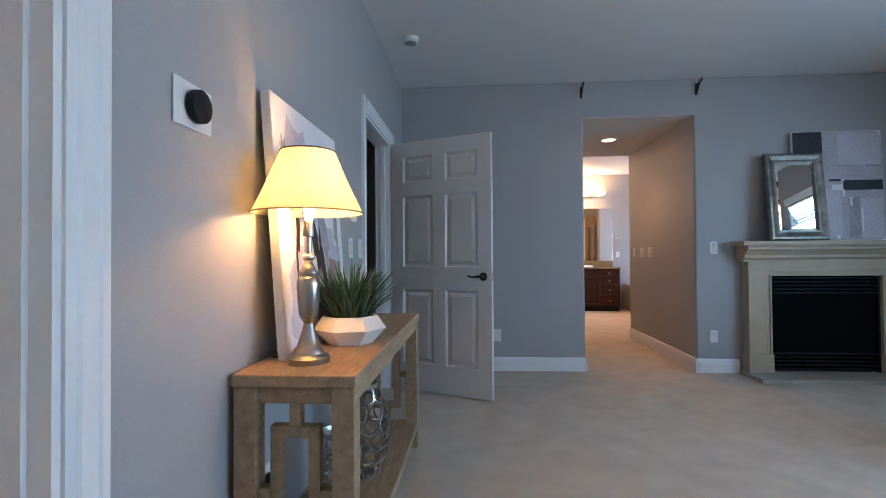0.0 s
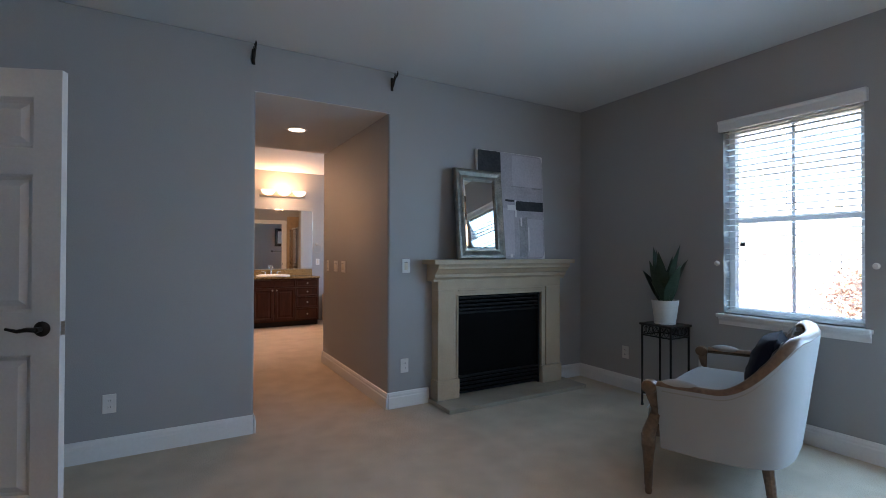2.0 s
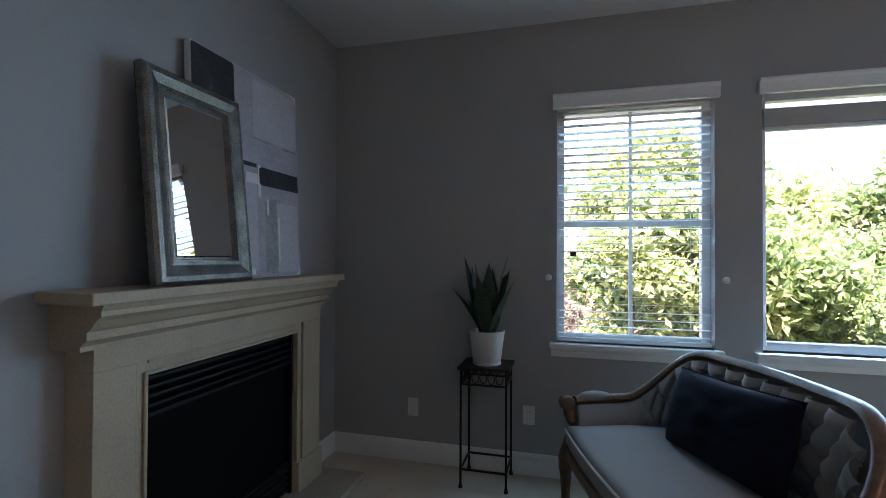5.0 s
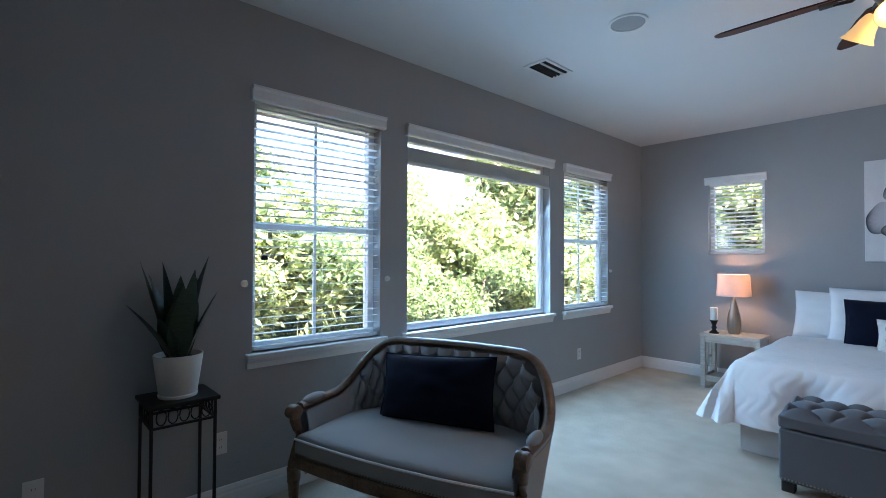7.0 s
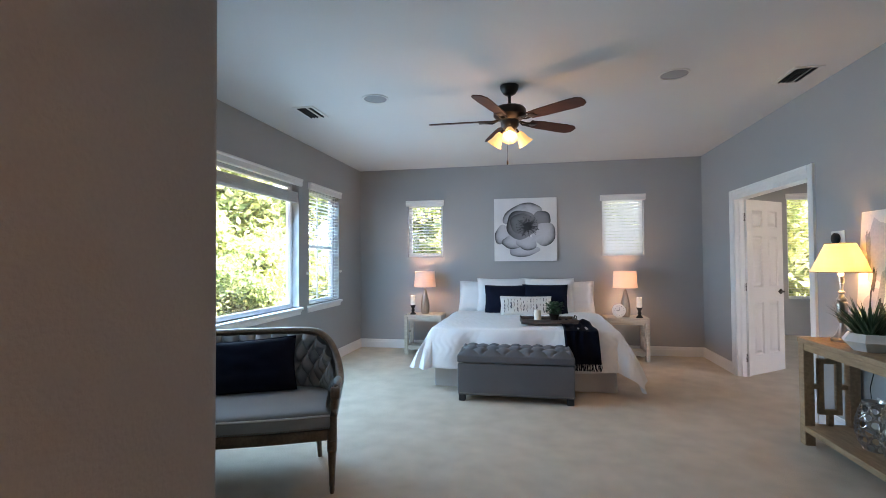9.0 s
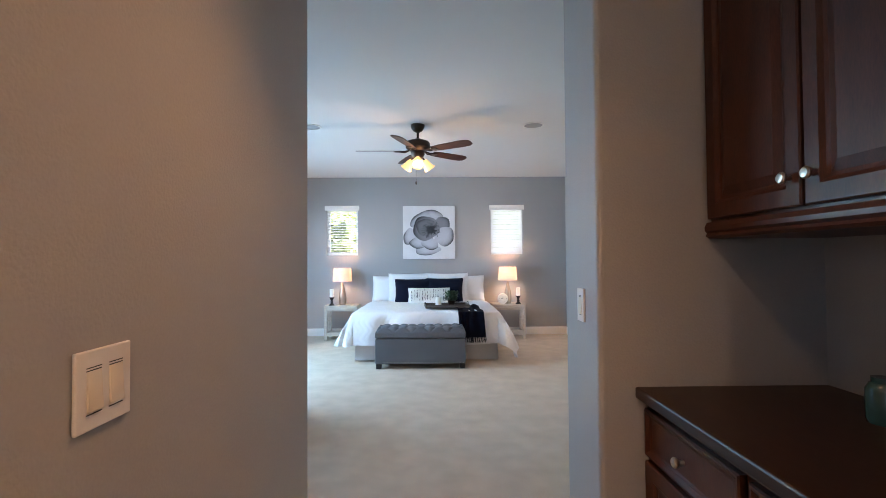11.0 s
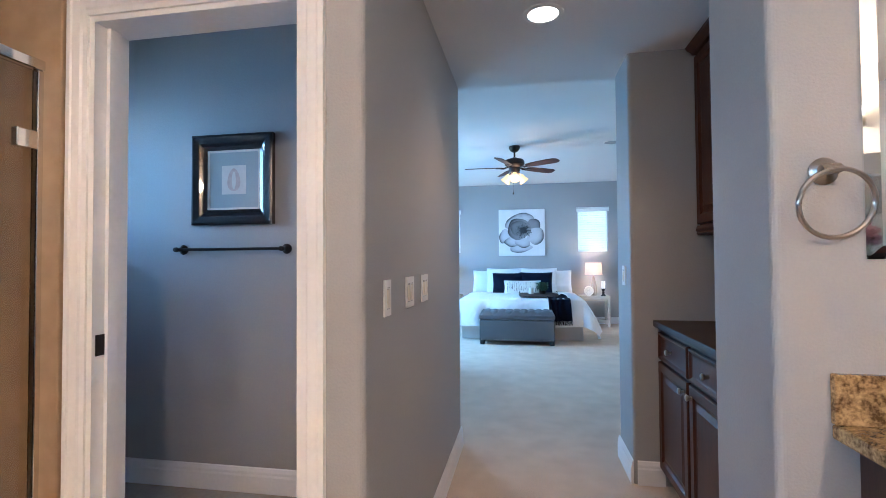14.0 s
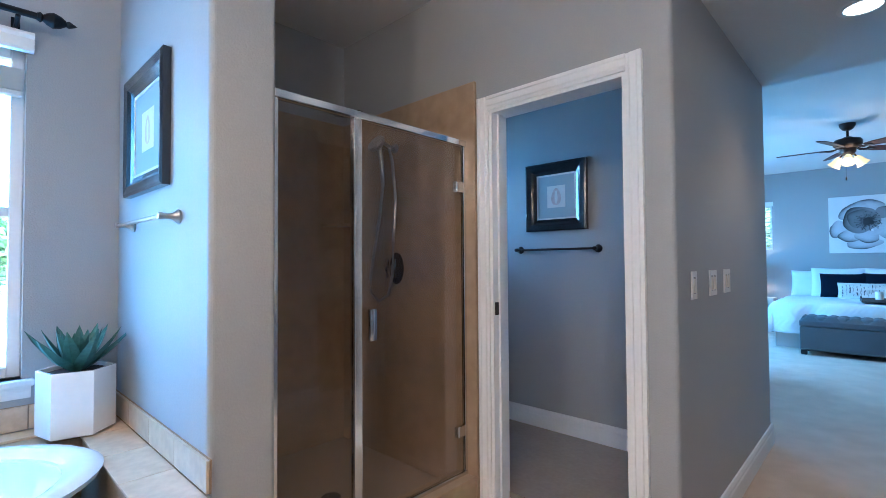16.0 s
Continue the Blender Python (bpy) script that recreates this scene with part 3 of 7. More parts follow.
def plate(m, kind="switch", gang=1, label=""):
    w = 0.07 if gang == 1 else 0.115
    name = {"switch": "light_switch", "outlet": "wall_outlet"}[kind]
    p = thing(name, label or ("white rocker light switch plate on the wall" if kind == "switch" else "white duplex electrical outlet on the wall"), "light switch" if kind == "switch" else "outlet", name + " plates", m)
    part("cover_plate", new_bm((-w / 2, 0.0005, -0.0575, w / 2, 0.007, 0.0575), bevel=0.002), PLASTIC, p)
    for g in range(gang):
        x = (g - (gang - 1) / 2) * 0.046
        if kind == "switch":
            bm = new_bm((-0.0150 + x, 0.0055, -0.031, 0.0150 + x, 0.0095, 0.027), bevel=0.001)
            place(bm, pose(0, 0, 0, 3.5))
            part("rocker", bm, ALMOND, p, "almond rocker")
            for z in (0.0285, 0.0325, -0.034):
                part("slit", new_bm((-0.0155 + x, 0.0068, z - 0.0007, 0.0155 + x, 0.0073, z + 0.0007)), DARK, p)
        else:
            for z in (-0.02, 0.02):
                part("socket", new_bm((-0.016 + x, 0.007, z - 0.014, 0.016 + x, 0.0085, z + 0.014), bevel=0.0008), PLASTIC, p)
                for dx in (-0.006, 0.006):
                    part("slot", new_bm((dx - 0.0012 + x, 0.0082, z - 0.004, dx + 0.0012 + x, 0.009, z + 0.005)), DARK, p)
    return p


# pose: x along the wall, y out of it
N_, S_, E_, W_ = 180, 0, 90, -90            # walls facing south, north, west, east
plate(pose(0.402, YN, 0.337, 0, 0, N_), "outlet")
plate(pose(2.395, YN, 0.338, 0, 0, N_), "outlet")
plate(pose(2.405, YN, 1.16, 0, 0, N_))
plate(pose(XE, 3.74, 0.345, 0, 0, E_), "outlet")
plate(pose(XE, 3.0, 0.36, 0, 0, E_), "outlet")
plate(pose(XE, -0.515, 0.35, 0, 0, E_), "outlet")
plate(pose(HX1, 5.994, 1.125, 0, 0, E_))
plate(pose(HX1, 5.70, 1.125, 0, 0, E_), "switch", 2)
plate(pose(HX1, 5.44, 1.125, 0, 0, E_), "switch", 2)
plate(pose(HX0, 4.512, 1.147, 0, 0, W_))
plate(pose(XW, 2.41, 1.15, 0, 0, W_))
plate(pose(XW, 2.62, 1.15, 0, 0, W_))
plate(pose(XW, 1.33, 0.34, 0, 0, W_), "outlet")
plate(pose(3.09, YT, 1.10, 0, 0, N_))

p = thing("wall_sensor", "white plastic security sensor on the wall", "sensor", m=pose(XW, 2.43, 1.37, 0, 0, W_))
bm = new_bm((-0.035, 0.001, -0.07, 0.035, 0.03, 0.07), bevel=0.01)
part("case", bm, PLASTIC, p)
part("lens", new_bm((-0.02, 0.03, -0.05, 0.02, 0.034, -0.01), bevel=0.003), PLASTIC, p)

p = thing("thermostat", "round black thermostat on a white wall plate", "thermostat", m=pose(XW, 0.93, 1.487, 0, 0, W_))
part("back_plate", new_bm((-0.08, 0.0005, -0.058, 0.08, 0.006, 0.058), bevel=0.003), PLASTIC, p)
bm = bmesh.new()
lathe(bm, [(0, 0.006), (0.034, 0.006), (0.036, 0.01), (0.042, 0.014), (0.042, 0.03), (0.038, 0.033), (0, 0.034)], m=pose(0, 0, 0, -90), seg=32)
part("dial", bm, BLACK, p)

p = thing("smoke_detector", "round white smoke detector on the ceiling", "smoke detector", m=pose(-0.277, 3.274, H))
bm = bmesh.new()
lathe(bm, [(0, -0.036), (0.04, -0.036), (0.055, -0.03), (0.066, -0.012), (0.068, -0.001), (0, -0.001)])
part("case", bm, PLASTIC, p)
bm = bmesh.new()
lathe(bm, [(0.02, -0.0375), (0.045, -0.0375), (0.045, -0.034), (0.02, -0.034)])
part("vent_ring", bm, GREYM, p)

for x, y in ((0.14, YN - 0.016), ):
    p = thing("door_stop", "small spring door stop on the baseboard", "door stop")
    bm = bmesh.new()
    tube(bm, [(x + 0.006 * math.cos(i * 0.9), y - 0.07 * i / 80, 0.075 + 0.006 * math.sin(i * 0.9)) for i in range(81)], 0.0012, 5)
    part("spring", bm, NICKEL, p)
    bm = bmesh.new()
    tube(bm, [(x, y - 0.07, 0.075), (x, y - 0.085, 0.075)], 0.008, 10)
    part("tip", bm, PLASTIC, p)

for x in (1.213, 2.272):
    p = thing("curtain_bracket", "dark bronze curtain rod bracket above the opening", "bracket", "brackets over the opening", pose(x, YN, 2.66))
    bm = bmesh.new()
    box(bm, -0.012, -0.006, -0.07, 0.012, 0.0, 0.04, bevel=0.003)
    tube(bm, [(0, -0.004, -0.05), (0, -0.03, -0.02), (0, -0.055, 0.015), (0, -0.07, 0.03)], [0.008, 0.010, 0.010, 0.012], 8)
    part("arm", bm, BRONZE, p)
    bm = bmesh.new()
    tube(bm, [(0, -0.09 + 0.025 * math.cos(a), 0.045 - 0.025 * math.sin(a)) for a in np.linspace(-0.3, math.pi + 0.3, 12)], 0.007, 6)
    part("cradle", bm, BRONZE, p)

for y in (2.885, 1.93, -0.20, -1.175):
    p = thing("cord_cleat", "small round white blind cord cleat", "cord cleat", "blind cord cleats", pose(XE, y, 1.197, 0, 0, E_))
    bm = bmesh.new()
    lathe(bm, [(0, 0.001), (0.018, 0.001), (0.02, 0.006), (0.012, 0.012), (0.009, 0.018), (0.014, 0.024), (0, 0.026)], m=pose(0, 0, 0, -90), seg=18)
    part("knob", bm, PLASTIC, p)

# ---- console and what stands on it ----
c = thing("console_table", "weathered wooden console table with fretwork ends", "console table")
X0, X1, Y0, Y1, ZT = -0.497, -0.132, 1.092, 2.54, 0.765
part("tabletop", new_bm((X0, Y0, ZT - 0.035, X1, Y1, ZT), bevel=0.004), OAK, c, "worn oak plank top")
for x in (X0 + 0.005, X1 - 0.071):
    for y in (Y0 + 0.005, Y1 - 0.071):
        part("leg", new_bm((x, y, 0, x + 0.066, y + 0.066, ZT - 0.035), bevel=0.003), OAK, c)
part("apron", new_bm((X0 + 0.01, Y0 + 0.071, ZT - 0.085, X0 + 0.035, Y1 - 0.071, ZT - 0.036)), OAK, c)
part("apron", new_bm((X1 - 0.035, Y0 + 0.071, ZT - 0.085, X1 - 0.01, Y1 - 0.071, ZT - 0.036)), OAK, c)
part("lower_shelf", new_bm((X0 + 0.006, Y0 + 0.008, 0.10, X1 - 0.006, Y1 - 0.008, 0.14), bevel=0.003), OAK, c, "plank lower shelf")
for y in (Y0 + 0.018, Y1 - 0.052):
    w0, w1, b = X0 + 0.071, X1 - 0.071, 0.034
    a0, a1, z0, z1 = w0 + 0.038, w1 - 0.038, 0.22, ZT - 0.15
    xm = (w0 + w1) / 2
    part("end_apron", new_bm((w0, y, ZT - 0.085, w1, y + b, ZT - 0.036)), OAK, c)
    for q in ((a0, z0, a0 + b, z1), (a1 - b, z0, a1, z1), (a0 + b, z0, a1 - b, z0 + b), (a0 + b, z1 - b, a1 - b, z1), (w0, 0.40, a0, 0.40 + b), (a1, 0.40, w1, 0.40 + b), (xm - b / 2, z1, xm + b / 2, ZT - 0.085), (xm - b / 2, 0.14, xm + b / 2, z0)):
        part("fret_bar", new_bm((q[0], y, q[1], q[2], y + b, q[3]), bevel=0.002), OAK, c)

p = thing("table_lamp", "pewter baluster lamp with lit cream bell shade", "table lamp", m=pose(-0.33, 1.265, ZT))
bm = bmesh.new()
lathe(bm, [(0, 0), (0.066, 0), (0.068, 0.018), (0.06, 0.026), (0.05, 0.03), (0.046, 0.044), (0.038, 0.05), (0.03, 0.075), (0.02, 0.105), (0.0155, 0.125), (0.021, 0.135), (0.03, 0.15), (0.035, 0.20), (0.037, 0.25), (0.034, 0.268), (0.026, 0.276), (0.03, 0.284), (0.03, 0.292), (0.02, 0.305), (0.013, 0.325), (0.022, 0.335), (0.022, 0.342), (0.011, 0.352), (0.010, 0.40), (0.0, 0.40)])
part("base", bm, PEWTER, p, "polished pewter baluster base")
bm = bmesh.new()
lathe(bm, [(0, 0.40), (0.018, 0.405), (0.018, 0.425), (0.014, 0.45), (0.0, 0.45)])
part("socket", bm, NICKEL, p)
bm = bmesh.new()
lathe(bm, [(0.175, 0.478), (0.150, 0.528), (0.118, 0.60), (0.086, 0.678), (0.084, 0.678), (0.116, 0.60), (0.148, 0.528), (0.173, 0.478), (0.175, 0.478)], seg=40)
s = part("shade", bm, CREAM, p, "cream cloth bell shade glowing warm")
for r, z in ((0.176, 0.479), (0.087, 0.677)):
    bm = bmesh.new()
    tube(bm, [(r * math.cos(a), r * math.sin(a), z) for a in np.linspace(0, 2 * math.pi, 40, endpoint=False)], 0.0024, 6, True)
    part("shade_trim", bm, TRIMB, s, "taupe braid trim")
bm = bmesh.new()
lathe(bm, [(0, 0.60), (0.004, 0.60), (0.004, 0.67), (0.007, 0.674), (0.007, 0.682), (0, 0.686)], seg=12)
for a in (0, 2.1, 4.2):
    tube(bm, [(0, 0, 0.672), (0.081 * math.cos(a), 0.081 * math.sin(a), 0.672)], 0.0018, 5)
part("finial", bm, NICKEL, p)


bm = bmesh.new()
for q in (-1, 1):
    tube(bm, [(0.0, q * 0.016, 0.43), (0.0, q * 0.05, 0.48), (0.0, q * 0.055, 0.56), (0.0, q * 0.03, 0.64), (0.0, 0.0, 0.668)], 0.0022, 6)
part("harp", bm, NICKEL, p)
bm = bmesh.new()
lathe(bm, [(0, 0.452), (0.013, 0.455), (0.014, 0.468), (0.02, 0.482), (0.018, 0.502), (0, 0.51)], seg=18)
part("bulb", bm, BULB, p, "lit bulb")
cord = thing("power_cord", "thin dark lamp cord plugged in behind console", "cord")
bm = bmesh.new()
tube(bm, [(-0.39, 1.30, ZT + 0.006), (-0.46, 1.31, ZT + 0.006), (-0.503, 1.315, ZT - 0.02), (-0.503, 1.30, 0.62), (-0.495, 1.25, 0.45), (-0.485, 1.28, 0.36), (-0.478, 1.325, 0.36)], 0.003, 6)
part("cable", bm, BLACK, cord)
part("plug", new_bm((-0.501, 1.312, 0.345, -0.472, 1.342, 0.375), bevel=0.004), BLACK, cord)


def blade_leaf(bm, base, az, lean, length, width, fold=0.3, bend=0.5, n=7, thick=0.0):
    """A pointed leaf that leans out and bends over."""
    d = Vector((math.cos(az), math.sin(az), 0))
    s = Vector((-d.y, d.x, 0))
    p, ang = Vector(base), lean
    prev = None
    for i in range(n + 1):
        t = i / n
        w = width * (min(1.0, 0.55 + 1.8 * t) if t < 0.3 else 1.0) * (1 - max(0, (t - 0.35) / 0.65) ** 1.6) / 2 + 0.0006
        up = d * math.sin(ang) + Vector((0, 0, 1)) * math.cos(ang)
        nrm = d * math.cos(ang) - Vector((0, 0, 1)) * math.sin(ang)
        row = [bm.verts.new(p - s * w - nrm * w * fold), bm.verts.new(p), bm.verts.new(p + s * w - nrm * w * fold)]
        if prev:
            for k in range(2):
                bm.faces.new((prev[k], prev[k + 1], row[k + 1], row[k]))
        prev = row
        p = p + up * (length / n)
        ang += bend / n
    return bm


rng = random.Random(4)
p = thing("potted_plant", "spiky green grass plant in faceted white bowl", "potted plant", m=pose(-0.285, 1.60, ZT))
bm = bmesh.new()
lathe(bm, [(0, 0), (0.085, 0), (0.142, 0.06), (0.108, 0.108), (0.100, 0.108), (0.096, 0.088), (0, 0.088)], seg=7)
part("bowl", bm, POT, p, "faceted white stoneware bowl", False)
bm = bmesh.new()
for i in range(190):
    r = 0.07 * math.sqrt(rng.random())
    a = rng.uniform(0, 6.283)
    blade_leaf(bm, (r * math.cos(a), r * math.sin(a), 0.086), a + rng.uniform(-0.5, 0.5), rng.uniform(0.05, 0.4) + 4.5 * r, rng.uniform(0.14, 0.26), rng.uniform(0.008, 0.014), 0.4, rng.uniform(0.1, 0.7), 5)
for a in (1.2, 1.6, 2.2, 0.5):
    blade_leaf(bm, (0.05 * math.cos(a), 0.05 * math.sin(a), 0.086), a, 0.9, 0.27, 0.013, 0.4, 0.4, 6)
part("leaves", bm, LEAF, p)
bm = bmesh.new()
lathe(bm, [(0, 0.0885), (0.087, 0.0885), (0.08, 0.092), (0, 0.093)], seg=7)
part("soil", bm, SOIL, p)

PAINTW = material("canvas_white", (0.70, 0.69, 0.69), 0.8, scale=5, fine=90, bump=0.2, color2=(0.80, 0.78, 0.78))
PAINTL = material("paint_lilac_grey", (0.36, 0.35, 0.38), 0.7, scale=6, fine=50, bump=0.2, color2=(0.50, 0.48, 0.52))
PAINTP = material("paint_pale_lilac", (0.46, 0.45, 0.49), 0.7, scale=6, fine=50, bump=0.2, color2=(0.58, 0.56, 0.60))
PAINTG = material("paint_grey", (0.25, 0.25, 0.26), 0.7, scale=8, fine=50, bump=0.2, color2=(0.42, 0.41, 0.42))
PAINTK = material("paint_black", (0.015, 0.015, 0.018), 0.6, scale=8, fine=50, bump=0.3, color2=(0.04, 0.04, 0.045))
PAINTT = material("paint_taupe", (0.22, 0.17, 0.14), 0.7, scale=8, fine=50, bump=0.3, color2=(0.36, 0.28, 0.24))


def blotch(bm, cx, cz, w, h, y, seed, n=28, rough=0.12, pull=0.0, square=0.5):
    """A flat brush stroke with an uneven edge on a canvas."""
    r = random.Random(seed)
    k = [r.uniform(-1, 1) for _ in range(12)]
    vs = []
    for i in range(n):
        a = 2 * math.pi * i / n
        e = 1 + rough * (k[0] * math.sin(3 * a + k[1] * 3) + k[2] * math.sin(5 * a + k[3] * 3) + k[4] * math.sin(9 * a + k[5] * 3))
        c, s = math.cos(a), math.sin(a)
        c, s = math.copysign(abs(c) ** square, c), math.copysign(abs(s) ** square, s)
        vs.append(bm.verts.new((cx + w / 2 * c * e + pull * s, y, cz + h / 2 * s * e)))
    bm.faces.new(vs)


def canvas(name, w, h, m, label, strokes, t=0.035, square=0.5):
    """Stretched canvas: x across, z up, painted face at y = 0."""
    p = thing(name, label, "painting", m=m)
    part("stretched_canvas", new_bm((-w / 2, -t, 0, w / 2, 0, h), bevel=0.004), PAINTW, p)
    for i, (nm, mat, shapes) in enumerate(strokes):
        for j, q in enumerate(shapes):
            bm = bmesh.new()
            blotch(bm, q[0], q[1], q[2], q[3], 0.0008 + 0.0005 * i + 0.00005 * j, 31 * i + j + int(100 * w), rough=q[4] if len(q) > 4 else 0.06, pull=q[5] if len(q) > 5 else 0.0, square=square, n=28 if square > 0.3 else 72)
            part(nm, bm, mat, p, "", False)
    return p


# leans against the wall behind the lamp
canvas("painting", 0.70, 0.89, pose(-0.40, 1.62, ZT + 0.001, 0, 0, -90) @ pose(0, 0, 0, 3.9), "abstract canvas in white, grey and dark brown leaning", [
    ("wash", PAINTP, [(0.12, 0.62, 0.36, 0.4, 0.14), (-0.15, 0.3, 0.3, 0.3, 0.14), (0.18, 0.2, 0.24, 0.3, 0.15), (-0.2, 0.72, 0.2, 0.16, 0.15)]),
    ("grey_stroke", PAINTG, [(-0.08, 0.47, 0.1, 0.3, 0.2, 0.04), (0.13, 0.33, 0.06, 0.34, 0.2, -0.03), (0.26, 0.62, 0.04, 0.3, 0.2, 0.02), (-0.26, 0.5, 0.05, 0.26, 0.25)]),
    ("taupe_stroke", PAINTT, [(-0.2, 0.22, 0.2, 0.22, 0.2), (0.02, 0.12, 0.3, 0.1, 0.2)]),
    ("black_stroke", PAINTK, [(0.03, 0.42, 0.07, 0.3, 0.24, 0.05), (-0.06, 0.3, 0.05, 0.24, 0.24, 0.03), (0.2, 0.4, 0.035, 0.22, 0.24, -0.02), (0.11, 0.24, 0.05, 0.14, 0.24, 0.02)])], 0.035, 0.9)


def lattice_vase(m, r, h, label):
    p = thing("lattice_vase", label, "vase", "lattice vases under the console", m)
    rg = random.Random(int(r * 1000))
    bm = bmesh.new()
    prof = lambda z: r * (0.62 + 0.38 * math.sin(math.pi * min(1, max(0, z / h)) ** 0.9))
    rows, cols = 6, 9
    for i in range(rows):
        for j in range(cols):
            zc = h * (i + 0.5) / rows
            ac = 2 * math.pi * (j + 0.5 * (i % 2)) / cols
            rr = h / rows * 0.58
            pts = []
            for k in range(8):
                a = 2 * math.pi * k / 8
                z = zc + rr * math.sin(a) * rg.uniform(0.85, 1.1)
                R = prof(z)
                th = ac + rr * math.cos(a) * rg.uniform(0.85, 1.1) * 0.95 / max(R, 0.04)
                pts.append((R * math.cos(th), R * math.sin(th), z + 0.006))
            tube(bm, pts, 0.0048, 5, True)
    part("lattice", bm, PEWTER, p, "woven pewter-coloured loops")
    bm = bmesh.new()
    lathe(bm, [(r * 0.58, 0), (r * 0.66, 0), (r * 0.66, 0.008), (r * 0.58, 0.008)], seg=24)
    part("foot_ring", bm, PEWTER, p)
    bm = bmesh.new()
    lathe(bm, [(r * 0.5, h), (r * 0.62, h), (r * 0.62, h + 0.02), (r * 0.55, h + 0.02), (r * 0.5, h)], seg=24)
    part("rim", bm, PEWTER, p)


lattice_vase(pose(-0.31, 1.86, 0.14), 0.125, 0.38, "tall silver lattice vase on the lower shelf")
lattice_vase(pose(-0.33, 1.56, 0.14), 0.10, 0.28, "shorter silver lattice vase on the lower shelf")

# ---- fireplace ----
f = thing("fireplace", "cast stone fireplace with black gas insert", "fireplace")
yw = YN - 0.001
part("mantel_shelf", new_bm((2.555, 4.075, 1.175, 4.105, yw, 1.213), bevel=0.005), STONE, f)
bm = bmesh.new()
crown = [(0, 1.03), (0.125, 1.03), (0.125, 1.045), (0.135, 1.055), (0.15, 1.065), (0.15, 1.09), (0.165, 1.10), (0.185, 1.125), (0.205, 1.14), (0.205, 1.155), (0.215, 1.1745), (0, 1.1745)]
moulding(bm, crown, (2.60, yw, 0), (4.06, yw, 0), (0, -1, 0))
part("crown_moulding", bm, STONE, f, "", False)
part("frieze", new_bm((2.65, yw - 0.115, 0.955, 4.02, yw, 1.029)), STONE, f)
for a, b in ((2.65, 2.80), (3.77, 4.02)):
    part("pilaster", new_bm((a if a < 3 else 3.84, yw - 0.115, 0.20, b if a < 3 else 4.02, yw, 0.954), bevel=0.003), STONE, f)
for a, b in ((2.64, 2.855), (3.785, 4.03)):
    part("plinth", new_bm((a, yw - 0.128, 0.036, b, yw, 0.20), bevel=0.004), STONE, f)
bm = bmesh.new()
box(bm, 2.80, yw - 0.10, 0.20, 2.852, yw, 0.954)
box(bm, 3.788, yw - 0.10, 0.20, 3.84, yw, 0.954)
box(bm, 2.852, yw - 0.10, 0.90, 3.788, yw, 0.954)
for x0, x1, z0, z1 in ((2.80, 2.812, 0.2, 0.954), (2.838, 2.852, 0.2, 0.914), (3.858, 3.84, 0.2, 0.954), (3.788, 3.802, 0.2, 0.914)):
    box(bm, x0, yw - 0.112, z0, x1, yw - 0.10, z1, bevel=0.004)
for z0, z1 in ((0.90, 0.914), (0.942, 0.954)):
    box(bm, 2.852, yw - 0.112, z0, 3.788, yw - 0.10, z1, bevel=0.004)
part("inner_frame", bm, STONE, f, "", False)
bm = new_bm((2.615, 3.94, 0.0, 4.115, yw, 0.036), bevel=0.004)
part("hearth_slab", bm, HEARTH, f, "thin polished stone hearth")
bm = bmesh.new()
box(bm, 2.852, yw - 0.02, 0.036, 3.788, yw - 0.004, 0.90)
part("insert_back", bm, SOOT, f)
for z0, z1 in ((0.04, 0.18), (0.76, 0.895)):
    n = 4
    for i in range(n):
        z = z0 + (z1 - z0) * (i + 0.3) / n
        bm = new_bm((2.87, yw - 0.075, z, 3.77, yw - 0.045, z + 0.013), bevel=0.003)
        part("louver", bm, BLACK, f)
bm = bmesh.new()
for q in ((2.855, 0.038, 2.872, 0.897), (3.768, 0.038, 3.785, 0.897), (2.872, 0.19, 3.768, 0.205), (2.872, 0.74, 3.768, 0.755)):
    box(bm, q[0], yw - 0.085, q[1], q[2], yw - 0.02, q[3], bevel=0.002)
part("insert_frame", bm, BLACK, f, "", False)
part("fire_glass", new_bm((2.872, yw - 0.055, 0.205, 3.768, yw - 0.05, 0.74)), SOOT, f, "dark glass fire screen", False)

# mirror and canvas on the mantel
SILVERF = material("silver_leaf", (0.13, 0.12, 0.105), 0.4, metal=0.85, scale=14, fine=160, bump=0.6, color2=(0.32, 0.30, 0.27), dist=0.003)
p = thing("wall_mirror", "silver leaf framed mirror leaning on the mantel", "mirror", m=pose(3.055, 4.145, 1.2135, 0, 0, 180) @ pose(0, 0, 0, 6.0))
mw, mh = 0.495, 0.79
prof = [(0.0, -0.0), (0.0, 0.028), (0.012, 0.04), (0.03, 0.042), (0.062, 0.03), (0.07, 0.034), (0.082, 0.034), (0.09, 0.018), (0.09, 0.0)]
for nm, a, b, inn in (("bottom", (-mw / 2, 0), (mw / 2, 0), (0, 1)), ("top", (mw / 2, mh), (-mw / 2, mh), (0, -1)), ("left", (-mw / 2, mh), (-mw / 2, 0), (1, 0)), ("right", (mw / 2, 0), (mw / 2, mh), (-1, 0))):
    bm = bmesh.new()
    rows = []
    L = (Vector(b) - Vector(a)).normalized()
    for end, sg in ((Vector(a), 1), (Vector(b), -1)):
        rows.append([bm.verts.new((end.x + inn[0] * d + sg * L.x * d, h, end.y + inn[1] * d + sg * L.y * d)) for d, h in prof])
    for i in range(len(prof) - 1):
        bm.faces.new((rows[0][i], rows[0][i + 1], rows[1][i + 1], rows[1][i]))
    part("frame_side", bm, SILVERF, p, "", False)
bm = bmesh.new()
g = [(0.088, 0.012), (0.105, 0.02)]
